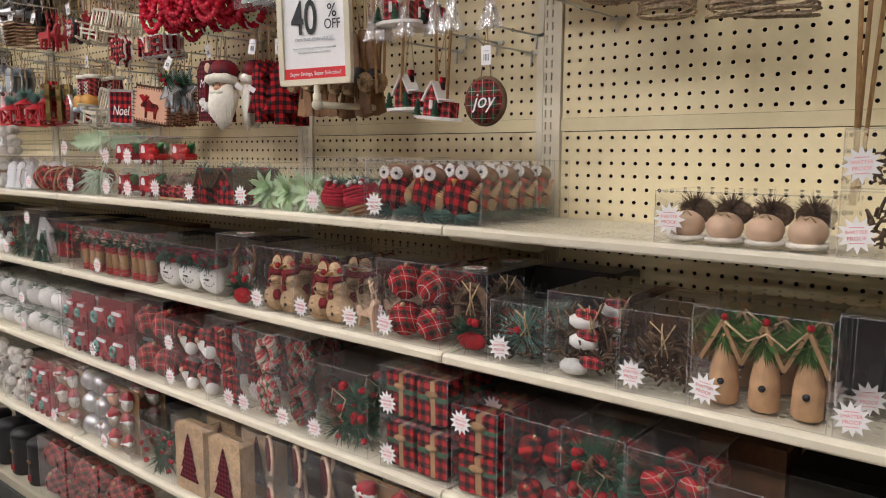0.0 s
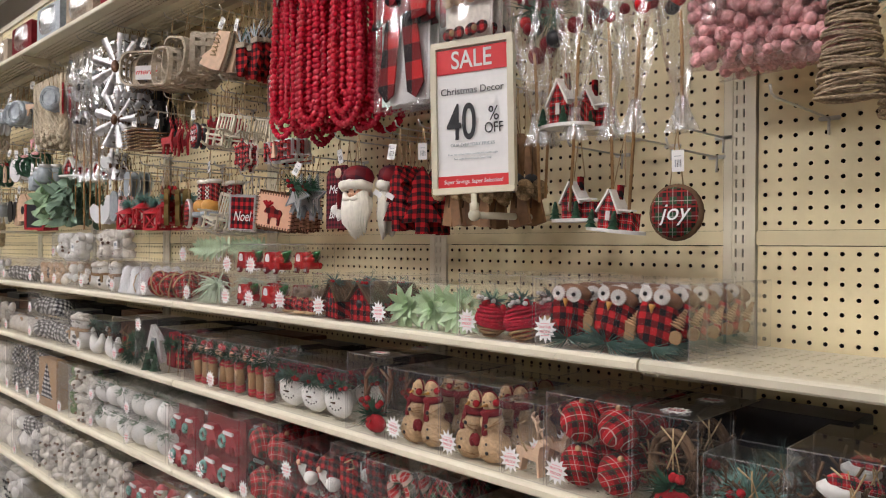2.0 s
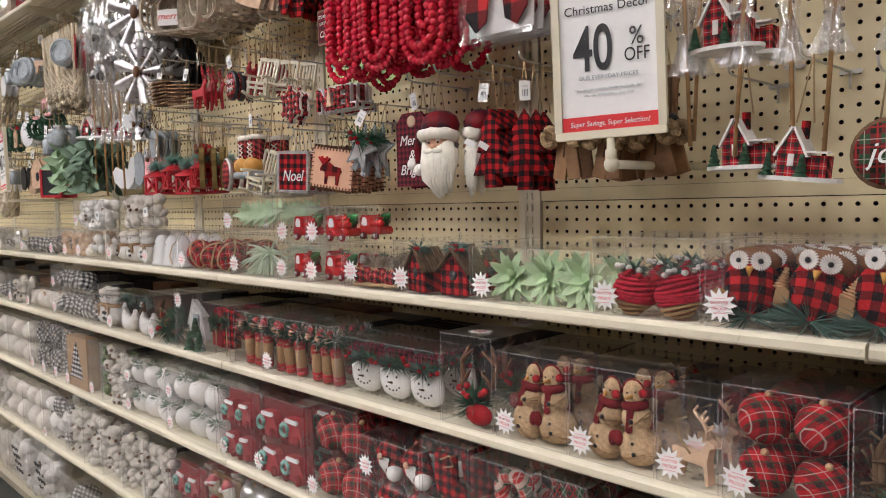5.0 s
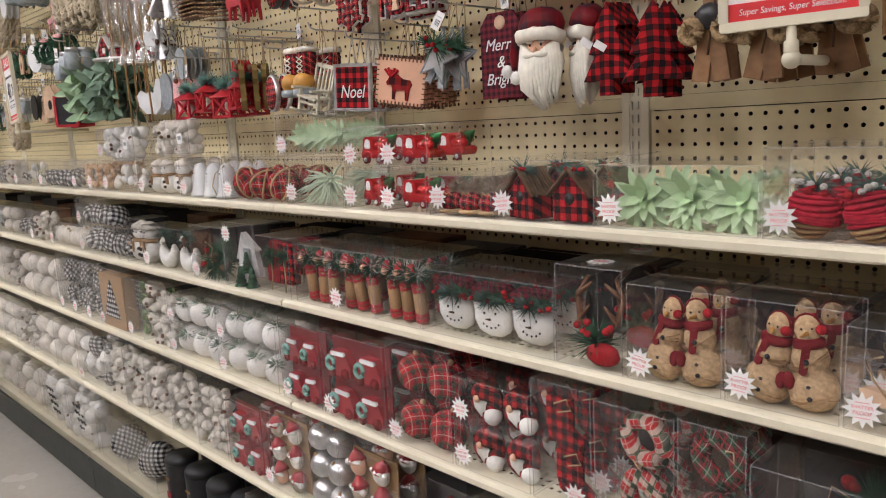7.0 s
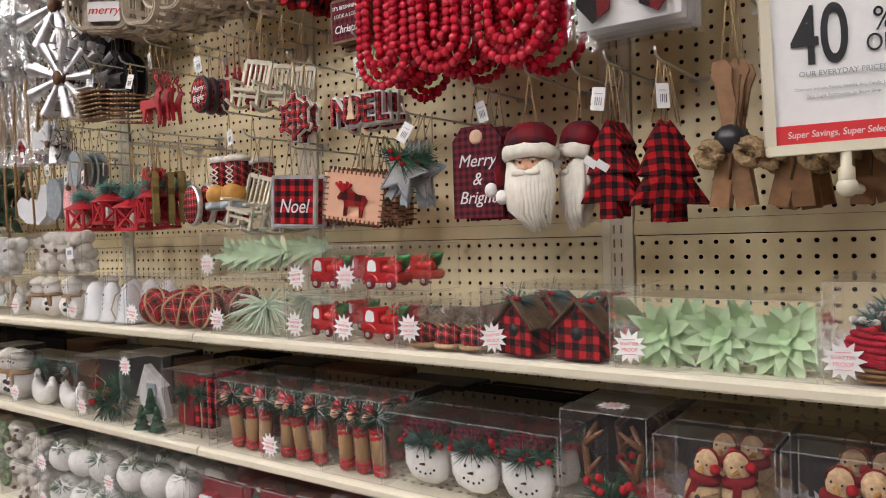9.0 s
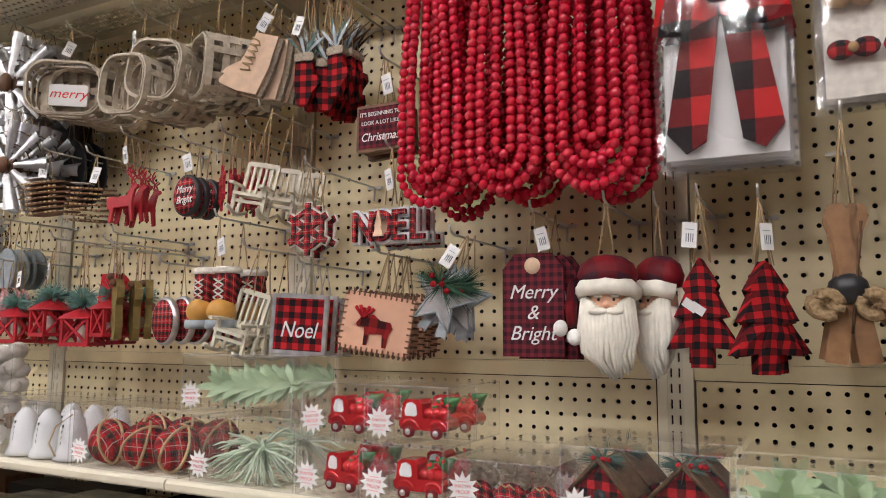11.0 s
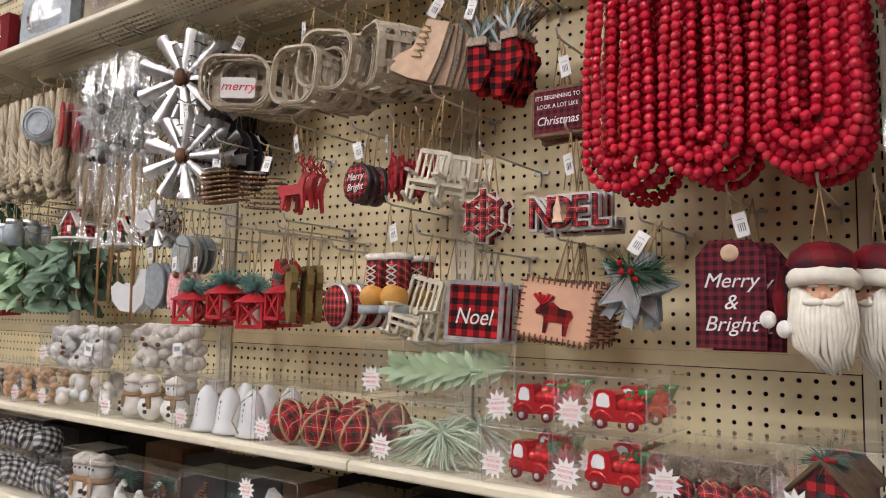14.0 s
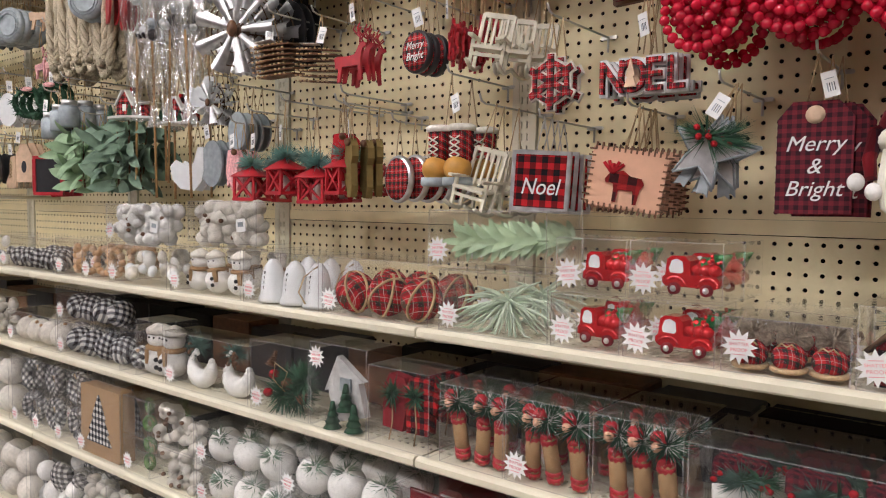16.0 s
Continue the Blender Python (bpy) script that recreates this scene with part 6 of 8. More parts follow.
def h_noel(b, h=0.062):
    lt = bpy.data.curves.new("letters", "FONT")
    for k, ch in enumerate("NOEL"):
        for grow, m, y in ((0.0056, ENAMEL, 0.004), (0.0008, TARTANS, -0.0045)):
            cu = bpy.data.curves.new("letter", "FONT")
            cu.body, cu.size, cu.extrude, cu.offset, cu.align_x = ch, h * 1.2, 0.004, grow, "CENTER"
            ob = bpy.data.objects.new("letter", cu)
            me = bpy.data.meshes.new_from_object(ob)
            me.transform(pose(0, 0, 0, 90) @ Matrix.Diagonal((0.85, 1, 1, 1)))
            me.materials.clear()
            me.materials.append(m)
            bpy.data.objects.remove(ob)
            part("letter" if m is TARTANS else "letter_edge", me, b, m=pose(-0.053 + 0.0355 * k, y, -h - 0.004))
    ring = [(-0.3, 0.05), (0.3, 0.05), (0.14, 0.4), (0.22, 0.4), (0, 1), (-0.22, 0.4), (-0.14, 0.4)]
    part("tree", Geo().prism([(x * h * 0.55, z * h * 0.8 - h) for x, z in ring], 0.004, TAN, pose(-0.0175, -0.012, 0)), b)
    bpy.data.curves.remove(lt)


def h_sign(b, w=0.1, h=0.085):
    part("frame", Geo().box((0, 0, -h / 2), (w, 0.012, h), BROWN, bevel=0.002), b, "brown wooden frame")
    f = part("face", Geo().box((0, -0.0055, -h / 2), (w * 0.9, 0.004, h * 0.86), DIMPLAID), b)
    for k, (tx, sz) in enumerate((("IT'S BEGINNING TO", 0.0105), ("LOOK A LOT LIKE", 0.0105), ("Christmas", 0.021))):
        part("lettering", lettering(tx, sz, WHITE, shear=0.25 * (k == 2), squeeze=0.92), f, m=pose(0, -0.0078, (-0.018, -0.034, -0.06)[k]))


def h_lantern(b, w=0.066, h=0.09):
    z0 = -h
    part("base", Geo().box((0, 0, z0 + 0.004), (w, w, 0.008), RED, bevel=0.002), b)
    part("roof", Geo().lathe([(w * 0.78, -h * 0.36), (w * 0.74, -h * 0.32), (w * 0.2, -0.01), (w * 0.08, 0)], RED, pose(0, 0, 0, 0, 0, 45), n=4), b)
    for sx in (-1, 1):
        for sy in (-1, 1):
            part("post", Geo().box((sx * w * 0.44, sy * w * 0.44, -h * 0.64), (0.006, 0.006, h * 0.56), RED), b)
    for a in (0, 90, 180, 270):
        for s in (-1, 1):
            part("brace", Geo().box((0, -w * 0.44, -h * 0.64), (0.005, 0.004, h * 0.78), RED, pose(0, 0, 0, 0, 0, a) @ Matrix.Translation((0, 0, -h * 0.64)) @ pose(0, 0, 0, 0, s * 46, 0) @ Matrix.Translation((0, 0, h * 0.64))), b)
    part("candle", Geo().lathe([(w * 0.16, z0 + 0.008), (w * 0.16, -h * 0.5)], COTTON, n=10), b)
    part("sprig", Geo().needles((0, 0, -0.002), 420, 0.038, FROST, rng, spread=(1.1, 1.1, 0.45), width=0.0016, up=0.5), b, "frosted teal pine sprig")


def h_bear(b, h=0.1, m=OLIVE):
    ring = [(-0.3, 0), (0.1, 0.02), (0.34, -0.12), (0.36, -0.3), (0.22, -0.42), (0.3, -0.8), (0.2, -1.0), (-0.1, -1.0), (-0.2, -0.8), (-0.34, -0.9), (-0.42, -0.5)]
    part("animal", Geo().prism([(x * h * 0.7, z * h) for x, z in ring], 0.014, m), b)
    part("bell", Geo().ball((0.01, -0.012, -0.006), 0.008, BROWN, n=8, rings=5), b)


def h_boots(b, h=0.118):
    for s in (-1, 1):
        x = s * 0.026
        part("shaft", Geo().lathe([(0.024, -h * 0.58), (0.023, -h * 0.2), (0.024, -h * 0.08)], TARTANS, pose(x, 0, 0), n=14), b)
        part("cuff", Geo().lathe([(0.022, -h * 0.12), (0.028, -h * 0.1), (0.028, -h * 0.03), (0.022, 0)], COTTON, pose(x, 0, 0), n=14), b, "fleece cuff")
        part("toe", Geo().ball((x, -0.012, -h * 0.72), 0.027, ORANGE, n=14, rings=8, s=(1, 1.1, 0.95)), b, "amber rubber toe")
        part("sole", Geo().lathe([(0.026, -h), (0.029, -h * 0.97), (0.028, -h * 0.86)], DULLTIN, pose(x, -0.012, 0), n=14, squash=1.1), b)
        g = Geo()
        for k in range(4):
            z = -h * (0.2 + 0.1 * k)
            for q in (-1, 1):
                g.tube([(x - q * 0.012, -0.023, z), (x + q * 0.012, -0.024, z - h * 0.1)], 0.0016, COTTON, n=4)
        part("lace", g, b)


def h_square(b, w=0.1):
    for z in (-0.003, -w + 0.003):
        part("edge", Geo().box((0, 0, z), (w, 0.008, 0.007), GALV), b)
    for s in (-1, 1):
        part("edge", Geo().box((s * (w / 2 - 0.003), 0, -w / 2), (0.007, 0.0085, w - 0.01), GALV), b)
    f = part("face", Geo().box((0, 0, -w / 2), (w - 0.012, 0.005, w - 0.012), BUFF), b)
    part("lettering", lettering("Noel", 0.041, WHITE, shear=0.25, squeeze=0.84), f, m=pose(0, -0.004, -w * 0.6))


def h_moose(b, w=0.122, h=0.098):
    part("card", Geo().box((0, 0, -h / 2), (w, 0.005, h), FLESH, bevel=0.003), b, "peach wooden postcard")
    u = w * 0.56
    ring = [(-0.5, 0.52), (-0.46, 0.44), (-0.36, 0.46), (-0.28, 0.42), (-0.26, 0.3), (-0.25, 0), (-0.16, 0), (-0.14, 0.3), (0.2, 0.32), (0.24, 0), (0.33, 0), (0.36, 0.36), (0.44, 0.5), (0.36, 0.64), (0.1, 0.66), (-0.1, 0.78), (-0.28, 0.7), (-0.4, 0.68)]
    mo = part("moose", Geo().prism([(x * u, z * u - h * 0.9) for x, z in ring], 0.003, MOOSE, pose(0, -0.004, 0)), b, "red checked moose")
    g = Geo()
    for k in range(5):
        g.tube([(-u * 0.34, -0.005, -h * 0.9 + u * 0.68), (-u * (0.58 - 0.12 * k), -0.005, -h * 0.9 + u * (0.92 + 0.05 * (k % 2)))], 0.003, SCARLET, n=5)
    part("antlers", g, mo)
    g = Geo()
    for k in range(13):
        for z in (0, -h):
            g.box((w * (-0.46 + 0.077 * k), 0, z), (0.0028, 0.008, 0.012), BROWN, pose(0, 0, 0))
    for k in range(9):
        for s in (-1, 1):
            g.box((s * w / 2, 0, -h * (0.06 + 0.11 * k)), (0.012, 0.008, 0.0028), BROWN)
    part("stitching", g, b)


def h_star(b, r=0.07):
    ring = star_ring(5, r, r * 0.42)
    part("star", Geo().prism([(x, z - r) for x, z in ring], 0.004, GALV), b, "galvanised tin star")
    g = Geo()
    for (x, z), (x2, z2) in zip(ring, ring[1:] + ring[:1]):
        g.tube([(x, -0.002, z - r), (x2, -0.002, z2 - r)], 0.0022, DULLTIN, n=4)
    part("edge", g, b)
    g = Geo().needles((-0.004, -0.014, -r * 0.62), 150, 0.052, PINE, rng, spread=(1.9, 0.4, 0.4), width=0.0012, up=0.1)
    part("pine_sprig", g, b)
    each_ball("berry", b, [(Vector((x, -0.024, z * r)), 0.0055) for x, z in ((-0.012, -0.7), (0.002, -0.6), (0.014, -0.72), (-0.02, -0.5))], SCARLET)
    for s in (-1, 1):
        part("tail", Geo().prism([(s * 0.012 - 0.009, -r * 1.5), (s * 0.012 + 0.007, -r * 1.5), (s * 0.02 + 0.008, -r * 2.1), (s * 0.02, -r * 2.02), (s * 0.02 - 0.01, -r * 2.12)], 0.003, DULLTIN, pose(0, 0.012, 0)), b)


def h_gift_tag(b, w=0.1, h=0.16):
    ring = [(-w / 2, -h), (w / 2, -h), (w / 2, -h * 0.15), (w * 0.3, 0), (-w * 0.3, 0), (-w / 2, -h * 0.15)]
    f = part("board", Geo().prism(ring, 0.006, DIMPLAID), b, "burgundy checked wooden tag")
    part("eyelet", Geo().lathe([(0.005, -0.005), (0.013, -0.0045), (0.013, 0.004), (0.005, 0.004)], TAN, pose(0, 0, -h * 0.12, 90), n=16), b)
    for tx, z in (("Merry", 0.38), ("&", 0.58), ("Bright", 0.78)):
        part("lettering", lettering(tx, 0.031, WHITE, shear=0.3), f, m=pose(0, -0.0042, -h * z))


def h_santa(b):
    g = Geo()
    g.ball((0, 0, -0.062), 0.05, FLESH, n=16, rings=10, s=(0.72, 0.6, 0.7))
    g.lathe([(0.001, -0.176), (0.01, -0.17), (0.026, -0.148), (0.043, -0.116), (0.051, -0.09), (0.047, -0.072), (0.03, -0.064)], SNOWCLAY, pose(0, 0.002, 0), n=20, squash=0.62)
    for k in range(17):
        a = -1.25 + 2.5 * k / 16
        g.tube([(0.042 * math.sin(a), -0.027 * math.cos(a) - 0.002, -0.08 + 0.03 * abs(math.sin(a))), (0.052 * math.sin(a), -0.033 * math.cos(a) - 0.002, -0.105 - 0.01 * math.cos(a)), (0.044 * math.sin(a) + 0.005 * math.sin(7 * a), -0.026 * math.cos(a) - 0.004, -0.128 - 0.022 * math.cos(a)), (0.026 * math.sin(a) + 0.014 - 0.004 * math.sin(5 * a), -0.018 * math.cos(a) - 0.004, -0.146 - 0.03 * math.cos(a) - 0.006 * (k % 2))], 0.0078, SNOWCLAY, n=6, r2=0.0024)
    g.ball((-0.013, -0.033, -0.076), 0.012, SNOWCLAY, n=10, rings=6, s=(1.5, 0.5, 0.55)).ball((0.013, -0.033, -0.076), 0.012, SNOWCLAY, n=10, rings=6, s=(1.5, 0.5, 0.55))
    g.ball((0, -0.034, -0.066), 0.006, FLESH, n=8, rings=5)
    for s in (-1, 1):
        g.ball((s * 0.0135, -0.029, -0.0575), 0.0026, BLACK, n=8, rings=5)
        g.ball((s * 0.0145, -0.029, -0.052), 0.0065, SNOWCLAY, n=8, rings=5, s=(1.3, 0.4, 0.4))
    g.tube([(-0.05, 0.0, -0.046), (-0.04, -0.024, -0.039), (0, -0.033, -0.036), (0.04, -0.024, -0.039), (0.05, 0.0, -0.046)], 0.0135, SNOWCLAY, n=10)
    g.lathe([(0.049, -0.036), (0.055, -0.018), (0.047, 0.0), (0.028, 0.012), (0.001, 0.016)], TARTANDK, n=18, squash=0.7)
    g.tube([(-0.03, -0.004, -0.008), (-0.056, -0.006, -0.03), (-0.066, -0.008, -0.07), (-0.062, -0.01, -0.1)], 0.016, TARTANDK, n=10, r2=0.009)
    g.ball((-0.058, -0.016, -0.116), 0.0135, SNOW, n=12, rings=8).ball((-0.084, -0.01, -0.102), 0.0135, SNOW, n=12, rings=8)
    part("face", g, b, m=pose(0, 0, -0.012) @ Matrix.Diagonal((0.79, 0.86, 0.9, 1)))


def h_tree(b, h=0.15):
    ring = [(0, 0), (0.2, -0.26), (0.14, -0.28), (0.3, -0.54), (0.2, -0.56), (0.42, -0.84), (0.12, -0.82), (0.12, -1.0), (-0.12, -1.0), (-0.12, -0.82), (-0.4, -0.84), (-0.2, -0.56), (-0.3, -0.54), (-0.14, -0.28), (-0.2, -0.26)]
    g, n = Geo(), len(ring)
    big = [(x * h * 0.82, z * h) for x, z in ring]
    vs = [(x * 0.96, -0.011, z) for x, z in big] + [(x, 0, z) for x, z in big] + [(x * 0.96, 0.011, z) for x, z in big] + [(0, -0.019, -h * 0.55), (0, 0.019, -h * 0.55)]
    fs = []
    for i in range(n):
        j = (i + 1) % n
        fs += [(i, j, n + j, n + i), (n + i, n + j, 2 * n + j, 2 * n + i), (i, 3 * n, j), (2 * n + j, 3 * n + 1, 2 * n + i)]
    g.raw(vs, fs, BUFFTREE)
    part("cushion", g, b, "stuffed checked fabric tree")
    part("label", Geo().box((-0.05, -0.006, -h * 0.72), (0.02, 0.001, 0.012), WHITE, pose(0, 0, 0, 0, 35, 0)), b)


def h_skis(b, h=0.19):
    for s in (-1, 1):
        ring = [(-0.013, -h), (0.013, -h), (0.011, -0.03), (0.015, -0.01), (0.008, 0.004), (-0.008, 0.004), (-0.014, -0.012), (-0.011, -0.03)]
        part("ski", Geo().prism(ring, 0.006, BROWNWOOD, pose(s * 0.012, s * 0.004, 0, 0, s * 9, 0)), b)
    part("strap", Geo().ball((0, -0.006, -h * 0.52), 0.02, CHARCOAL, n=9, rings=6, s=(1.1, 0.7, 1)), b)
    for s in (-1, 1):
        r = Geo().tube([(s * 0.026 + 0.0145 * math.cos(q), -0.014, -h * 0.62 + 0.0145 * math.sin(q)) for q in [2 * math.pi * e / 12 for e in range(13)]], 0.0075, TANFUR, n=6)
        r.needles((s * 0.026, -0.014, -h * 0.62), 90, 0.022, TANFUR, rng, spread=(1, 0.3, 1), width=0.0012)
        part("fur_ring", r, b)
    part("pole", Geo().tube([(0.016, -0.01, -0.02), (0.0, -0.012, -h * 0.8)], 0.0018, TWIG, n=4), b)


def h_strand(b, w=0.1, ln=0.38, seed=0, depth=0.0):
    q = random.Random(seed)
    r = 0.0079
    for loop in range(5):
        g = Geo()
        ww, ll, y = w * (0.43, 0.36, 0.27, 0.18, 0.1)[loop], ln * (1.0, 0.985, 0.93, 0.9, 0.84)[loop] + q.uniform(-0.008, 0.008), (0.0, 0.013, -0.006, 0.018, 0.004)[loop]
        path, u = [], 0.0
        straight = ll - ww
        total = 2 * straight + math.pi * ww
        while u < total:
            if u < straight:
                p = (-ww * (0.7 + 0.3 * min(1, u / (0.6 * straight))), -u)
            elif u < straight + math.pi * ww:
                a = (u - straight) / ww
                p = (-ww * math.cos(a), -straight - ww * math.sin(a))
            else:
                v = total - u
                p = (ww * (0.7 + 0.3 * min(1, v / (0.6 * straight))), -v)
            g.ball((p[0] + q.uniform(-0.0008, 0.0008), y + q.uniform(-0.0015, 0.0015), p[1]), r * q.uniform(0.93, 1.05), BEADRED, n=9, rings=6)
            u += 0.0146
        tagged(part("bead_strand", g, b, "strung glossy red wooden beads"), kind="stuff")
    part("tie", Geo().tube([(-0.02, -0.016, 0.0), (0, -0.02, -0.035), (0.02, -0.016, 0.002)], 0.0014, COTTON, n=4).tube([(-0.012, -0.016, -0.01), (0.003, -0.022, -0.045), (0.016, -0.018, -0.008)], 0.0012, COTTON, n=4), b)


def h_header(b, w=0.12):
    c = part("card", Geo().box((0, 0, 0.012), (w, 0.003, 0.036), CARDBLACK, bevel=0.002), b, "black header card")
    part("lettering", lettering("CHRISTMAS", 0.018, WHITE, squeeze=0.9), c, m=pose(0, -0.002, 0.018))
    part("print_bar", Geo().box((0, -0.002, 0.003), (w * 0.6, 0.0006, 0.008), RED), c)
    part("clip", Geo().box((0, 0.004, -0.016), (w * 0.72, 0.006, 0.028), CARDBLACK, bevel=0.003), b)


def film_bag(w, h, d, m=None):
    g, nx, nz = Geo(), 8, 12
    vs, fs = [], []
    for side in (-1, 1):
        o = len(vs)
        for i in range(nx + 1):
            for j in range(nz + 1):
                u, v = i / nx, j / nz
                bulge = side * d / 2 * (1 - (2 * u - 1) ** 4) * (1 - (2 * v - 1) ** 4)
                vs.append((w * (u - 0.5), bulge + 0.0025 * math.sin(9 * u + 7 * v + side), -h * v))
        fs += [(o + i * (nz + 1) + j, o + (i + 1) * (nz + 1) + j, o + (i + 1) * (nz + 1) + j + 1, o + i * (nz + 1) + j + 1) for i in range(nx) for j in range(nz)]
    return g.raw(vs, fs, m or FILM, smooth=True)


def h_bowbag(b, w=0.18, h=0.5):
    for s in (-1, 1):
        for z, tall, wide, a, y in ((-0.22, 0.26, 0.46, 6, 0.004), (-0.4, 0.27, 0.47, 4, 0.0), (-0.55, 0.22, 0.47, -10, -0.006)):
            n, vs, fs = 8, [], []
            for i in range(n + 1):
                u = i / n
                pinch = 0.35 + 0.65 * min(1, u * 2.2) - 0.12 * max(0, u - 0.8) * 5
                for j in range(5):
                    v = j / 4 - 0.5
                    vs.append((s * wide * w * u, y - 0.013 * math.sin(math.pi * u) + 0.004 * math.cos(9 * v + 3 * u), v * tall * h * pinch))
            fs = [(5 * i + j, 5 * i + 5 + j, 5 * i + 6 + j, 5 * i + 1 + j) for i in range(n) for j in range(4)]
            part("loop", Geo().raw(vs, fs, BUFFBIG, smooth=True), b, "checked ribbon loop", pose(0, 0, z * h, 0, s * a, 0))
        part("tail", Geo().prism([(s * w * 0.0, -h * 0.56), (s * w * 0.26, -h * 0.56), (s * w * 0.42, -h * 0.9), (s * w * 0.28, -h * 0.96), (s * w * 0.13, -h * 0.93)], 0.004, BUFFBIG, pose(0, 0.004, 0)), b)
    part("knot", Geo().box((0, -0.018, -h * 0.47), (w * 0.2, 0.02, h * 0.17), BUFFKNOT, bevel=0.008), b)
    part("inner_loop", Geo().box((0, 0.006, -h * 0.33), (w * 0.8, 0.006, h * 0.5), BUFFBIG, bevel=0.01), b)
    part("backing_card", Geo().box((0, 0.018, -h * 0.5), (w * 0.88, 0.002, h * 0.94), WHITE), b)
    ob = part("bag", film_bag(w, h, 0.046, BAGFILM), b, "clear stiff plastic bag")
    ob.visible_shadow = False


def h_minibows(b, w=0.15, h=0.4):
    part("backing_card", Geo().box((0, 0.012, -h * 0.5), (w * 0.86, 0.002, h * 0.94), COTTON), b)
    for k in range(5):
        for i in (-1, 1):
            g = Geo()
            for s in (-1, 1):
                g.ball((s * 0.014, 0, 0), 0.017, BUFF if (k + i) % 2 else CARDB, n=9, rings=6, s=(1, 0.35, 0.8))
            g.ball((0, -0.005, 0), 0.007, CARDB, n=7, rings=5)
            part("bow", g, b, m=pose(i * w * 0.21, 0, -h * (0.14 + 0.17 * k)))
    ob = part("bag", film_bag(w, h, 0.03, BAGFILM), b, "clear plastic bag")
    ob.visible_shadow = False


def h_house(b, w=0.1, h=0.1):
    part("base", Geo().prism(oval(w * 0.62, w * 0.4), 0.006, SNOW, pose(0, 0, -h + 0.003, 90)), b, "white snowy base")
    ring = [(-0.3, -0.95), (0.12, -0.95), (0.12, -0.55), (-0.09, -0.16), (-0.3, -0.55)]
    part("wall", Geo().prism([(x * w, z * h) for x, z in ring], w * 0.36, TARTANS), b)
    for s in (-1, 1):
        part("roof", Geo().box((0, -0.002, 0), (w * 0.035, w * 0.42, h * 0.54), SNOW, pose(-0.09 * w + s * w * 0.13, 0, -h * 0.36, 0, -s * 28, 0)), b)
    part("side_wing", Geo().box((w * 0.26, 0.004, -h * 0.76), (w * 0.28, w * 0.3, h * 0.38), TARTANS), b)
    part("side_roof", Geo().box((w * 0.27, -0.012, -h * 0.52), (w * 0.34, w * 0.2, 0.003), SNOW, pose(0, 0, 0, 0, 0, 0)), b)
    part("chimney", Geo().box((0.0, 0.004, -h * 0.16), (w * 0.1, w * 0.1, h * 0.3), BUFF), b)
    part("window", Geo().box((-0.09 * w, -w * 0.185, -h * 0.66), (w * 0.09, 0.002, h * 0.2), SNOW), b)
    for x in (-0.4, 0.1):
        g = Geo()
        for k in range(4):
            g.lathe([(0.011 - 0.002 * k, 0.007 * k), (0.002, 0.007 * k + 0.011)], PINE, n=8)
        part("tree", g, b, m=pose(x * w, -w * 0.26, -h + 0.006))


def h_pick(b, stick=0.2, film=0.4, wide=0.05, seed=0, mats=(MAROON, GLASSRED, MAROON, CHARCOAL), tie=0.06):
    q = random.Random(seed)
    part("stick", Geo().tube([(0, 0, -film - stick), (0.002, 0, -film * 0.8), (0, 0, -film * 0.6)], 0.0032, BALSA, n=6), b)
    g, vs, fs, n = Geo(), [], [], 14
    prof = [(0.016, -film - tie), (0.01, -film), (wide * 0.5, -film * 0.82), (wide * 0.95, -film * 0.5), (wide, -film * 0.22), (wide * 0.8, 0)]
    for j, (r, z) in enumerate(prof):
        for i in range(n):
            a = 2 * math.pi * i / n
            rr = r * (1 + 0.28 * math.sin(5 * a + j * 1.7) + q.uniform(-0.1, 0.1))
            vs.append((rr * math.cos(a), 0.7 * rr * math.sin(a), z + q.uniform(-0.006, 0.006)))
    for j in range(len(prof) - 1):
        fs += [(j * n + i, j * n + (i + 1) % n, (j + 1) * n + (i + 1) % n, (j + 1) * n + i) for i in range(n)]
    ob = part("cellophane", g.raw(vs, fs, FILM), b, "crinkled clear cellophane sleeve")
    ob.visible_shadow = False
    g = Geo()
    for k in range(8):
        g.ball((q.uniform(-0.6, 0.6) * wide, q.uniform(-0.4, 0.3) * wide, -film * q.uniform(0.02, 0.6)), q.uniform(0.009, 0.018), mats[k % len(mats)], n=9, rings=6)
    g.needles((0, 0, -film * 0.3), 90, wide * 1.3, PINE if MAROON in mats else GALV, q, spread=(0.7, 0.5, 1.3), width=0.0018)
    part("spray", g, b)
    g, vs = Geo(), []
    for r, z in ((0.005, -film), (0.012, -film - tie * 0.5), (0.022, -film - tie)):
        vs += [(r * (1 + 0.45 * math.sin(1.57 * i)) * math.cos(0.3927 * i), r * (0.7 + 0.3 * math.cos(1.57 * i)) * math.sin(0.3927 * i), z) for i in range(16)]
    g.raw(vs, [(j * 16 + i, j * 16 + (i + 1) % 16, j * 16 + 16 + (i + 1) % 16, j * 16 + 16 + i) for j in range(2) for i in range(16)], FROSTFILM)
    part("gathered_end", g, b, "gathered white cellophane end")


def h_berrybag(b, w=0.2, h=0.2):
    g = Geo()
    for k in range(420):
        g.ball((rng.uniform(-0.46, 0.46) * w, rng.uniform(-0.5, 0.4) * 0.05, -h * rng.uniform(0.06, 0.95)), rng.uniform(0.009, 0.0115), FROSTPINK, n=8, rings=5)
    tagged(part("berry_fill", g, b, "sugared pink berries"), kind="stuff")
    ob = part("bag", film_bag(w, h, 0.075), b, "clear plastic bag")
    ob.visible_shadow = False


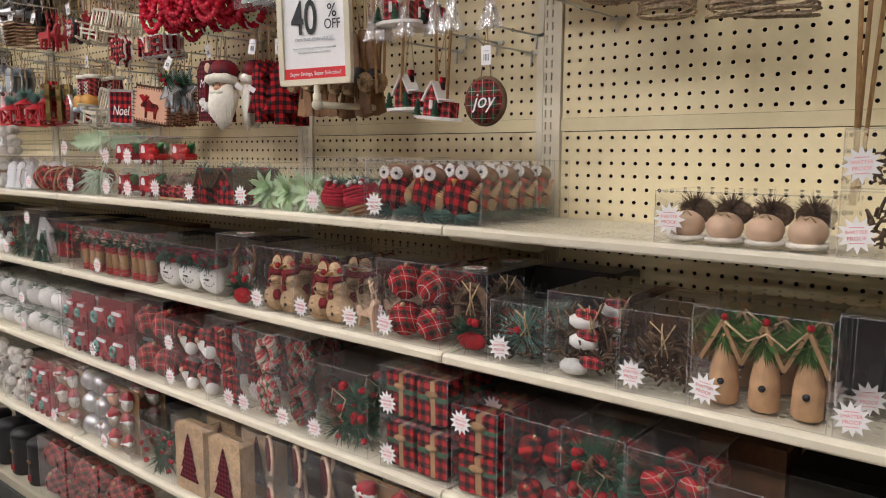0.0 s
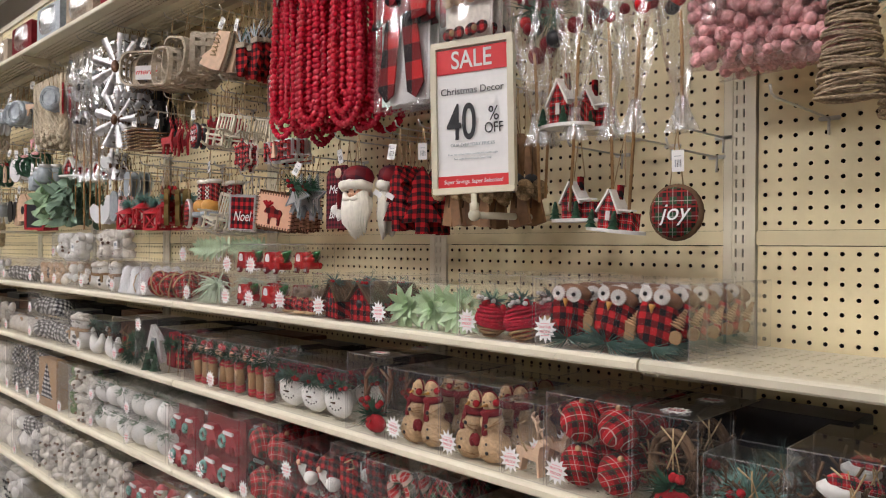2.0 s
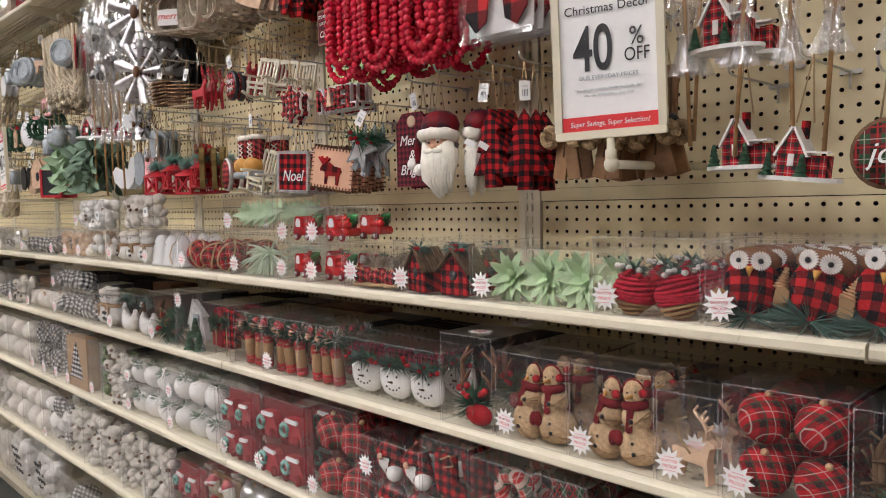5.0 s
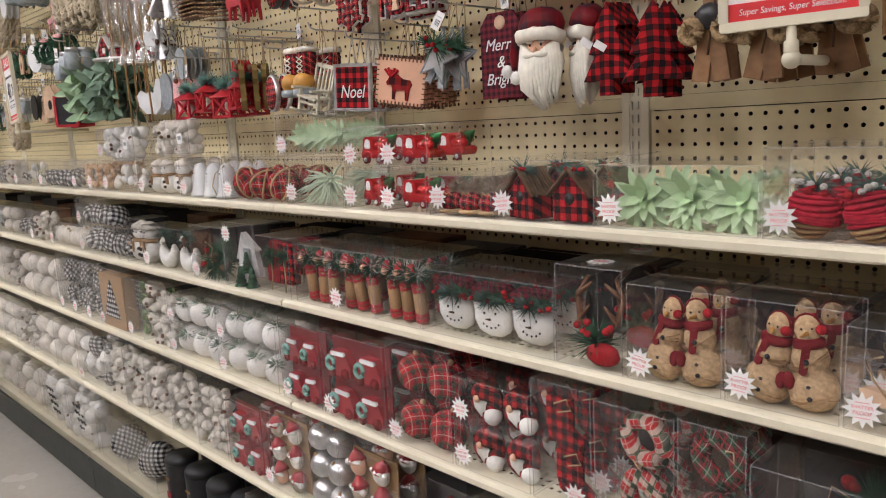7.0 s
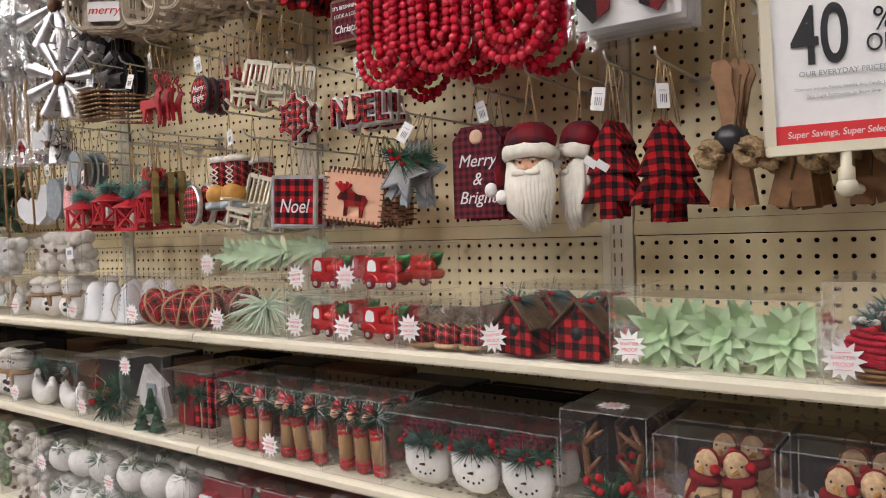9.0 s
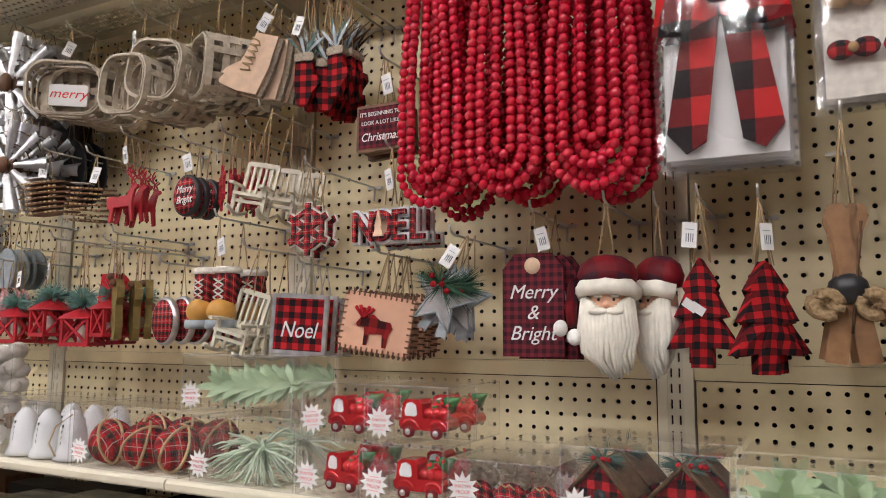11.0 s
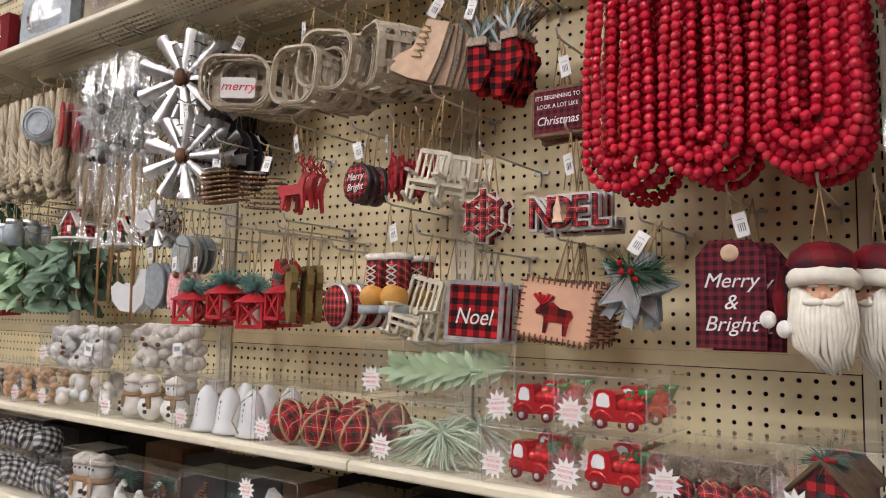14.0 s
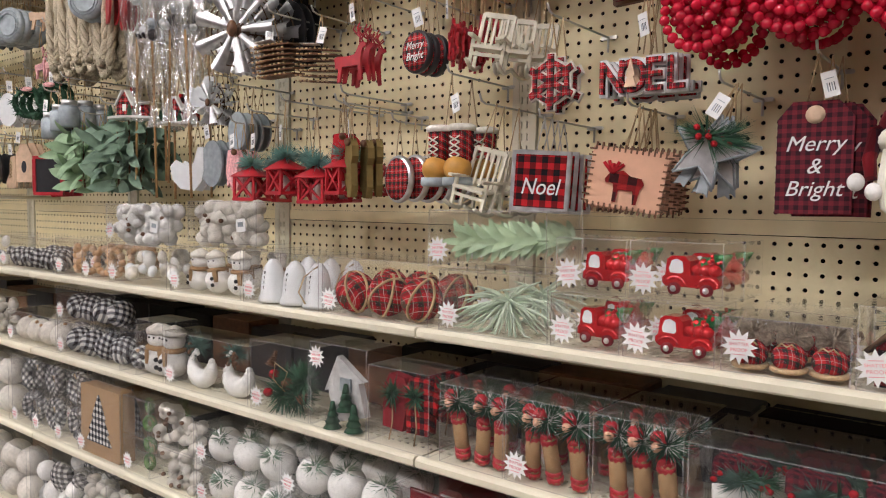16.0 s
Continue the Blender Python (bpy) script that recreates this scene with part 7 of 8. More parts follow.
def h_vinetree(b, h=0.3, r=0.055):
    g = Geo()
    for k in range(70):
        u = k / 69
        q = r * (1 - 0.82 * u) * rng.uniform(0.92, 1.08)
        t = rng.uniform(-9, 9)
        g.tube([(q * math.cos(a), q * math.sin(a), 0) for a in [2 * math.pi * e / 14 for e in range(15)]], 0.0022, VINE, pose(0, 0, -h * (1 - u * 0.98), t, rng.uniform(-9, 9), rng.uniform(0, 90)), n=4)
    part("vine_cone", g, b, "whitewashed grapevine cone")
    part("sprig", Geo().needles((-0.01, -0.02, -h * 0.42), 160, 0.05, FROST, rng, spread=(1.2, 0.5, 0.8), width=0.0024), b)


def h_rope(b, ln=0.28, w=0.05):
    for k in range(2):
        g = Geo()
        for t in range(3):
            pts = []
            for e in range(26):
                u = e / 25
                a = math.pi * u
                c = Vector((-w * math.cos(a) * (0.7 + 0.2 * k), 0.012 * k, -ln * (0.9 + 0.1 * k) * math.sin(a) ** 0.55))
                ph = e * 1.3 + t * 2.094
                pts.append(c + Vector((0.0062 * math.cos(ph), 0.0062 * math.sin(ph), 0.004 * math.sin(ph + 1))))
            g.tube(pts, 0.0082, ROPE, n=6)
        part("rope", g, b, "twisted natural rope")


def h_greens(b, n=15, ln=0.085, leafy=None):
    part("stem", Geo().tube([(0, 0, 0), (0.004, -0.004, -0.08), (0, 0, -0.17)], 0.003, TWIG, n=5), b)
    g = Geo()
    for k in range(n):
        z = -0.01 - 0.16 * k / n
        a = 2.4 * k
        d = Vector((math.cos(a), -0.55 * abs(math.sin(a)) - 0.25, rng.uniform(-0.5, 0.5))).normalized()
        base = Vector((0.01 * math.cos(a), -0.006, z))
        g.leaf(base, base + d * ln * rng.uniform(0.75, 1.15), ln * 0.2, leafy or LAMBS, fold=0.3, n=6)
    part("leaves", g, b, "velvety oval leaves")


def h_goose(b, h=0.1):
    ring = [(-0.42, -0.45), (-0.3, -0.3), (-0.1, -0.42), (0.08, -0.4), (0.18, -0.02), (0.3, 0), (0.34, -0.1), (0.32, -0.5), (0.26, -0.8), (0.1, -1.0), (-0.2, -0.96), (-0.38, -0.75)]
    part("body", Geo().prism([(x * h * 1.1, z * h) for x, z in ring], 0.006, ENAMEL), b, "white enamelled tin goose")


def h_frame(b, w=0.075, h=0.095):
    for z in (-0.004, -h + 0.004):
        part("rail", Geo().box((0, 0, z), (w, 0.01, 0.01), RED, bevel=0.002), b)
    for s in (-1, 1):
        part("stile", Geo().box((s * (w / 2 - 0.004), 0, -h / 2), (0.01, 0.0105, h - 0.016), RED, bevel=0.002), b)
    part("chalkboard", Geo().box((0, 0.001, -h / 2), (w - 0.014, 0.004, h - 0.014), CHARCOAL), b)


def h_woodtag(b, w=0.045, h=0.09):
    part("board", Geo().prism([(-w / 2, -h), (w / 2, -h), (w / 2, -h * 0.3), (w * 0.2, 0), (-w * 0.2, 0), (-w / 2, -h * 0.3)], 0.006, TAN), b)
    part("motif", Geo().prism(oval(w * 0.16, h * 0.16, 10, -h * 0.6), 0.008, CHARCOAL), b)


def h_jar(b, h=0.075):
    part("glass", Geo().lathe([(h * 0.33, -h), (h * 0.36, -h * 0.95), (h * 0.36, -h * 0.3), (h * 0.26, -h * 0.2)], DULLTIN, n=14), b)
    part("lid", Geo().lathe([(h * 0.28, -h * 0.22), (h * 0.28, -0.002), (0.001, 0)], GALV, n=14), b)


def h_wreath(b, r=0.05, m=PINE):
    part("ring", Geo().tube([(r * math.cos(a), 0, -r + r * math.sin(a)) for a in [2 * math.pi * e / 16 for e in range(17)]], r * 0.2, m, n=7), b)
    g = Geo()
    for k in range(14):
        a = 2 * math.pi * k / 14
        g.needles((r * math.cos(a), -0.004, -r + r * math.sin(a)), 14, 0.024, PINE if m is PINE else m, rng)
    part("needles", g, b)
    part("bow", Geo().ball((0, -0.012, -0.002), 0.012, FROSTPINK, n=8, rings=5, s=(1.8, 0.5, 0.7)), b)


def h_tyre(b, r=0.055):
    part("tyre", Geo().lathe([(r * 0.5, -0.012), (r * 0.8, -0.015), (r * 0.97, -0.01), (r, 0), (r * 0.97, 0.01), (r * 0.8, 0.015), (r * 0.5, 0.012)], DULLTIN, pose(0, 0, -r, 90), n=22), b)
    for k in range(2):
        part("ridge", Geo().tube([(r * (0.62 + 0.16 * k) * math.cos(a), -0.0155, -r + r * (0.62 + 0.16 * k) * math.sin(a)) for a in [2 * math.pi * e / 22 for e in range(23)]], 0.0018, DULLTIN, n=4), b)
    part("hub", Geo().lathe([(r * 0.34, -0.013), (r * 0.3, -0.018), (0.001, -0.018)], GALV, pose(0, 0, -r, 90), n=16), b)


def h_plate(b, r=0.04, m=CHARCOAL):
    part("plate", Geo().prism(oval(r * 0.75, r, 18, -r), 0.006, m), b)


def h_reddeer(b, h=0.09):
    h_deer(b, h, RED)


FROSTFILM = clear("gathered film", 4.0, 0.12, 1.0, 90, 0.1, 0.2)
MOOSE = plaid("dark red check", (0.34, 0.02, 0.02), (0.22, 0.015, 0.015), (0.05, 0.012, 0.012), 0.03)
SNOWCLAY = mat("ivory clay", (0.74, 0.7, 0.6), 0.65, var=0.1, scale=70, bump=0.3)
TARTANDK = plaid("glittered dark tartan", (0.2, 0.012, 0.018), (0.13, 0.012, 0.018), (0.06, 0.02, 0.03), 0.07, None, None, rough=0.45)
BUFFTREE = plaid("red buffalo flannel", (0.5, 0.015, 0.02), (0.14, 0.01, 0.012), (0.012, 0.01, 0.012), 0.019)
BROWNWOOD = mat("honey stained wood", (0.27, 0.135, 0.055), 0.55, var=0.25)
BAGFILM = clear("stiff bag film", 1.5, 0.02, 0.5, 10, 0.1)
VINE = mat("whitewashed vine", (0.42, 0.32, 0.22), 0.85, var=0.45, scale=200)

# left part, silver and farmhouse ornaments
hang(h_windmill, "galvanised tin windmill wheel ornament", "windmill", -2.225, 2.225, n=5, y=0.1, yaw=20, r=0.125, rise=0.03, tag=False)
hang(h_windmill, "galvanised tin windmill wheel ornament", "windmill", -2.18, 2.0, n=5, y=0.08, yaw=20, r=0.105, rise=0.03)
hang(h_basket, "whitewashed chipwood basket with a white word plaque", "basket", -2.055, 2.128, n=3, dy=0.055, y=0.13, w=0.165, h=0.125, yaw=36, rise=0.09, spread=3, dx=0.012)
hang(h_basket, "whitewashed chipwood tray basket", "basket", -1.79, 2.09, n=3, dy=0.05, y=0.1, w=0.15, h=0.125, yaw=-4, lean=8, rise=0.1, tag=True, spread=5, dx=0.02, word=False)
hang(h_basket, "whitewashed chipwood tray basket", "basket", -1.71, 2.11, n=3, dy=0.05, y=0.11, w=0.15, h=0.125, yaw=2, lean=12, rise=0.08, tag=False, spread=5, dx=0.02, word=False)
hang(h_basket, "whitewashed chipwood tray basket", "basket", -1.585, 2.1, n=3, dy=0.05, y=0.11, w=0.15, h=0.125, yaw=-32, lean=8, rise=0.09, tag=False, spread=5, dx=0.015, word=False)
hang(h_skate, "pale wooden ice skate cut-out with lace", "skate", -1.462, 2.088, n=4, y=0.11, h=0.13, yaw=22, lean=20, rise=0.06, dx=0.008, spread=4)
hang(h_mini, "small red checked mitten with silvery leaf tuft", "mitten", -1.372, 2.03, n=4, y=0.12, h=0.095, rise=0.13, yaw=15)
hang(h_mini, "small red checked mitten with silvery leaf tuft", "mitten", -1.338, 2.02, n=4, y=0.14, h=0.095, rise=0.14, tag=False, yaw=30)
hang(h_mini, "small red checked mitten with silvery leaf tuft", "mitten", -1.308, 2.035, n=3, y=0.13, h=0.09, rise=0.12, tag=False)
hang(h_cabinstack, "stack of brown stitched tin cards on a cord", "tin card stack", -2.085, 1.86, n=1, y=0.12, w=0.092, yaw=18, lean=-6)
hang(h_cabinstack, "stack of brown stitched tin cards on a cord", "tin card stack", -1.935, 1.835, n=1, y=0.12, w=0.082, yaw=24, lean=3)
hang(h_reddeer, "red painted deer cut-out", "deer ornament", -1.83, 1.865, n=4, y=0.11, dy=0.018, h=0.118)
hang(h_disc, "round tartan ornament with white words", "round ornament", -1.655, 1.832, n=3, y=0.12, r=0.042, text=("Merry", "Bright"), rim=CHARCOAL, yaw=-10)
hang(h_flake, "red felt snowflake ornament", "snowflake", -1.575, 1.845, n=6, y=0.13, dy=0.018, r=0.045, yaw=-40)
hang(h_flake, "red felt snowflake ornament", "snowflake", -1.525, 1.85, n=4, y=0.15, dy=0.018, r=0.045, yaw=-50, tag=False)
hang(h_chair, "ivory painted toy rocking chair", "rocking chair", -1.46, 1.84, n=3, y=0.11, dy=0.05, h=0.105, yaw=20, lean=10, rise=0.1, tag=False, dx=0.012)
hang(h_flake, "tartan snowflake with a pale rim", "snowflake", -1.35, 1.75, n=2, y=0.11, r=0.047, m=TARTANS, rim=COTTON, tag=False)
hang(h_noel, "letter sign with tartan fill and small tree", "word sign", -1.196, 1.745, n=4, y=0.14, dy=0.02, rise=0.1, spread=2)
hang(h_sign, "dark framed sign with white words", "word sign", -1.222, 1.925, n=3, y=0.15, dy=0.02, rise=0.09)
for x, z, yw in ((-2.185, 1.585, 12), (-2.062, 1.6, -8), (-1.955, 1.58, 20), (-1.865, 1.6, -15)):
    hang(h_lantern, "red toy lantern with frosted sprig", "lantern", x, z, n=2, y=0.13, dy=0.075, yaw=yw, rise=0.13, tag=x < -2.0)
hang(h_bear, "olive felt bear cut-out with bell", "felt animal", -1.815, 1.625, n=3, y=0.1, dy=0.03, h=0.12, yaw=-30, dx=0.012)
hang(h_bear, "red felt figure cut-out with bell", "felt animal", -1.862, 1.64, n=2, y=0.12, h=0.1, m=SCARLET, tag=False)
hang(h_disc, "round red ornament with silver beaded rim", "round ornament", -1.7, 1.59, n=5, y=0.12, dy=0.022, r=0.048, yaw=-16, dx=0.02, tag=False, m=TARTANS)
hang(h_boots, "pair of toy tartan boots with amber toes", "boots", -1.578, 1.645, n=2, y=0.13, dy=0.07, rise=0.1)
hang(h_chair, "ivory painted toy rocking chair", "rocking chair", -1.487, 1.6, n=3, y=0.12, dy=0.05, h=0.12, yaw=5, lean=14, rise=0.08, tag=False)
hang(h_square, "tin framed checked square with white word", "word sign", -1.375, 1.588, n=4, y=0.13, dy=0.024, rise=0.06, lean=3, yaw=14, tag=False, cord=STEEL, w=0.106, spread=4)
hang(h_moose, "peach wooden postcard with checked moose", "wooden card", -1.213, 1.585, n=6, y=0.14, dy=0.018, rise=0.075, yaw=18, lean=9, tag=False, spread=2)
hang(h_star, "galvanised star with pine and berries", "star ornament", -1.062, 1.63, n=3, y=0.12, r=0.058, lean=24, rise=0.05)
hang(h_gift_tag, "burgundy checked wooden tag with white words", "wooden tag", -0.942, 1.645, n=3, y=0.15, dy=0.02, rise=0.07, dx=0.01)
hang(h_santa, "painted clay bearded head ornament in dark tartan cap", "figure ornament", -0.815, 1.632, n=1, y=0.11, rise=0.08, tag=False, yaw=10)
hang(h_santa, "painted clay bearded head ornament in dark tartan cap", "figure ornament", -0.752, 1.632, n=1, y=0.16, rise=0.08, tag=False, yaw=-48)
hang(h_tree, "stuffed red checked fabric tree", "fabric tree", -0.69, 1.625, n=3, y=0.13, dy=0.03, rise=0.09, yaw=-4)
hang(h_tree, "stuffed red checked fabric tree", "fabric tree", -0.612, 1.618, n=3, y=0.13, dy=0.03, rise=0.09, yaw=32)
hang(h_skis, "wooden toy skis with fur rings", "toy skis", -0.51, 1.682, n=2, y=0.12, dy=0.05, h=0.2, tag=False, rise=0.12)
hang(h_skis, "wooden toy skis with fur rings", "toy skis", -0.425, 1.665, n=3, y=0.13, dy=0.05, h=0.185, tag=False, rise=0.12, lean=4)
hang(h_skis, "wooden toy skis with fur rings", "toy skis", -0.36, 1.66, n=2, y=0.14, dy=0.05, h=0.18, tag=False, rise=0.12, lean=-6)
# bead garlands
for k, (x, z) in enumerate(((-1.087, 2.105), (-0.962, 2.118), (-0.825, 2.128))):
    w = (0.118, 0.122, 0.145)[k]
    for r in range(3):
        b = thing("bead_garland", pose(x + 0.004 * r, 0.075 + 0.06 * r, z - 0.003 * r, 0, 0, rng.uniform(-4, 4)), "red wooden bead garland looped on a hook", "garland", "bead garlands on hooks")
        h_strand(b, w, 0.375 + 0.008 * k, seed=11 * k + r)
    b = thing("header_card", pose(x + 0.012, 0.05, z + 0.012, 0, 0, 0), "black printed header card over bead garlands", "header card", "header cards")
    h_header(b, 0.122)
    peg(x, z + 0.015, 0.05)
hang(h_bowbag, "bagged large red and black checked bow", "bagged bow", -0.648, 2.245, n=4, y=0.09, dy=0.03, w=0.178, h=0.5, rise=0.03, tag=False, cord=None, spread=1)
hang(h_minibows, "bag of small checked and burlap bows", "bagged bows", -0.46, 2.21, n=3, y=0.1, dy=0.03, rise=0.03, tag=False, cord=None, spread=1)
# right part, houses, picks and vine cones
for x, z, n in ((-0.235, 1.768, 2), (-0.205, 1.572, 1), (-0.12, 1.552, 1)):
    hang(h_house, "toy tartan house with snowy roofs", "toy house", x, z, n=n, y=0.14, dy=0.09, w=0.092, h=0.105 if n == 2 else 0.085, rise=0.09, tag=False, lean=0 if x != -0.12 else 6, spread=2)
hang(h_disc, "round bark slice with tartan face and white word", "round ornament", -0.018, 1.548, n=1, y=0.15, r=0.048, m=TARTANG, rim=TWIG, text=("joy",), rise=0.1)
for k, (x, z, st) in enumerate(((-0.305, 1.98, 0.17), (-0.275, 1.97, 0.16), (-0.183, 2.06, 0.19), (-0.16, 2.07, 0.22), (-0.062, 2.03, 0.19), (-0.017, 2.05, 0.05))):
    hang(h_pick, "floral pick in a cellophane sleeve", "floral pick", x, z, n=1, y=0.12 + 0.03 * (k % 2), stick=st, film=z - 1.695, wide=0.05, seed=k, tag=False, cord=None, hook=k % 2 == 0, lean=(-3, 2, 3, -2, 3, -1)[k])
peg(-0.23, 1.63, 0.13)
peg(-0.03, 1.61, 0.14)
peg(0.163, 1.66, 0.08)
hang(h_berrybag, "bag of sugared pink berry picks", "bag of berries", 0.13, 1.95, n=2, y=0.16, dy=0.07, w=0.24, h=0.225, lean=4, tag=False, cord=None, rise=0.03)
for x, z in ((0.25, 1.655), (0.318, 1.63), (0.46, 1.612), (0.52, 1.6)):
    hang(h_vinetree, "whitewashed grapevine cone tree with frosted sprig", "vine cone", x, z + 0.3, n=1, y=0.14 if x != 0.318 else 0.2, tag=False, rise=0.05, r=0.047, yaw=rng.uniform(-30, 30))
for k, x in enumerate((0.6, 0.635, 0.665)):
    hang(h_pick, "floral pick in a cellophane sleeve", "floral pick", x, 2.2, n=1, y=0.13 + 0.04 * k, stick=0.42, film=0.45, wide=0.05, seed=30 + k, tag=False, cord=None, hook=k == 0, lean=(-2, 1, 3)[k])
# left part behind the windmills
for k, (x, z) in enumerate(((-2.635, 2.22), (-2.58, 2.2), (-2.475, 2.21), (-2.43, 2.2))):
    hang(h_pick, "silver floral pick in a cellophane sleeve", "floral pick", x, z, n=2, dy=0.07, y=0.1, stick=0.22 + 0.03 * (k % 2), film=0.45, wide=0.055, seed=50 + k, mats=(GALV, BUFFW, DULLTIN, CHARCOAL), tag=False, cord=None, lean=(2, -2, 2, -3)[k])
# added charcoal ovals, painted stand-ins for the shade among stacked windmills
hang(h_plate, "added dark oval, stands in for shade behind the windmills", "tin ornament", -2.2, 2.12, n=3, y=0.22, r=0.1, m=CHARCOAL, tag=False)
hang(h_plate, "added dark oval, stands in for shade behind the windmills", "tin ornament", -2.13, 1.98, n=3, y=0.2, r=0.08, m=CHARCOAL, tag=False)
hang(h_goose, "white enamelled tin goose cut-out", "goose ornament", -2.43, 1.635, n=3, y=0.12, h=0.115, yaw=30, tag=False)
hang(h_goose, "white enamelled tin goose cut-out", "goose ornament", -2.4, 1.815, n=2, y=0.13, h=0.08, yaw=25, tag=False)
hang(h_house, "toy red barn with white roof on a pick", "toy house", -2.69, 1.81, n=1, y=0.11, w=0.12, h=0.09, yaw=25, tag=False)
hang(h_house, "toy red barn with white roof on a pick", "toy house", -2.53, 1.785, n=1, y=0.16, w=0.11, h=0.085, yaw=30, tag=False)
for x, z, m in ((-3.04, 1.72, LIGHTLEAF), (-2.97, 1.7, LIGHTLEAF), (-2.84, 1.72, LAMBS), (-2.77, 1.69, LAMBS), (-2.71, 1.72, LAMBS)):
    hang(h_greens, "hanging spray of velvety green leaves", "leaf spray", x, z, n=3, dy=0.06, y=0.11, tag=False, rise=0.06, spread=20, leafy=m)
for x in (-3.13, -3.05, -2.98, -2.91, -2.84):
    hang(h_rope, "looped garland of natural twisted rope", "rope garland", x, 2.17, n=3, dy=0.05, y=0.1, ln=rng.uniform(0.27, 0.33), w=0.042, tag=False, rise=0.04, spread=10)
for x, z, y in ((-2.78, 2.125, 0.09), (-2.715, 2.1, 0.1)):
    hang(h_plate, "red oval wooden ornament", "oval ornament", x, z, n=2, y=y, r=0.066, m=RED, yaw=-20, tag=False)
hang(h_tyre, "grey ridged toy tyre ornament", "tyre ornament", -2.86, 2.12, n=2, y=0.07, r=0.055, yaw=30, tag=False)
for x in (-3.44, -3.52):
    hang(h_tyre, "grey ridged toy tyre ornament", "tyre ornament", x, 2.14, n=4, y=0.1, r=0.06, yaw=20, tag=x < -3.5)
hang(h_deer, "pale wooden reindeer cut-out", "deer ornament", -3.23, 2.16, n=4, y=0.11, h=0.12, m=TAN, yaw=30, dy=0.03)
hang(h_wreath, "small green wreath with pink bow", "wreath", -3.345, 1.86, n=3, y=0.11, r=0.045, yaw=40)
hang(h_wreath, "small green wreath with pink bow", "wreath", -3.18, 1.86, n=2, y=0.11, r=0.045, yaw=35)
for x in (-3.27, -3.2):
    hang(h_deer, "pink painted deer cut-out", "deer ornament", x, 1.99, n=3, y=0.12, h=0.1, m=FROSTPINK, tag=False, dy=0.03)
hang(h_plate, "white enamelled round plate ornament", "plate ornament", -3.5, 1.86, n=5, y=0.11, r=0.058, m=ENAMEL, yaw=20, dy=0.03)
hang(h_frame, "small red framed chalkboard ornament", "chalkboard", -3.21, 1.632, n=3, y=0.11, w=0.1, h=0.125, yaw=35, tag=False)
hang(h_woodtag, "pale wooden tag with dark motif", "wooden tag", -3.385, 1.68, n=3, y=0.11, w=0.055, h=0.13, yaw=35)
for x, z in ((-3.16, 1.77), (-3.1, 1.79), (-3.04, 1.8)):
    hang(h_jar, "little tin jar ornament", "jar ornament", x, z, n=3, y=0.1, dy=0.05, h=0.085, tag=x < -3.12)
hang(h_windmill, "small galvanised tin wheel ornament", "windmill", -2.36, 1.8, n=3, y=0.14, r=0.055, tag=False)
hang(h_plate, "dull tin cut-out ornament", "tin ornament", -2.36, 1.65, n=5, y=0.14, r=0.06, m=DULLTIN)
hang(h_plate, "dull tin cut-out ornament", "tin ornament", -2.28, 1.72, n=4, y=0.16, r=0.05, m=DULLTIN, tag=False)
hang(h_bear, "coral felt figure cut-out", "felt animal", -2.25, 1.62, n=3, y=0.13, h=0.1, m=FROSTPINK)
# the far end of the pegboard, mixed pale ornaments in rows
kinds = ((h_plate, "charcoal oval tin ornament", {"m": CHARCOAL, "r": 0.055}), (h_jar, "little tin jar ornament", {}), (h_plate, "white enamelled tin ornament", {"m": ENAMEL, "r": 0.05}), (h_rope, "looped garland of natural twisted rope", {"ln": 0.22}), (h_star, "galvanised star with pine and berries", {"r": 0.055}), (h_woodtag, "pale wooden tag with dark motif", {}), (h_wreath, "small green wreath with pink bow", {}), (h_flake, "grey tin snowflake ornament", {"m": DULLTIN, "r": 0.05}), (h_skate, "pale wooden ice skate cut-out with lace", {"h": 0.12}))
for r, z in enumerate((2.12, 1.86, 1.64)):
    x, k = (-3.62, -3.6, -3.5)[r], r * 4
    while x > -5.4:
        f, lb, kw = kinds[k % len(kinds)]
        hang(f, lb, {h_plate: "oval ornament", h_jar: "jar ornament", h_rope: "rope garland", h_star: "star ornament", h_woodtag: "wooden tag", h_wreath: "wreath", h_flake: "snowflake", h_skate: "skate"}[f], x, z + rng.uniform(-0.02, 0.02), n=3, y=0.12, tag=k % 2 == 0, **kw)
        x -= rng.uniform(0.1, 0.14)
        k += 1


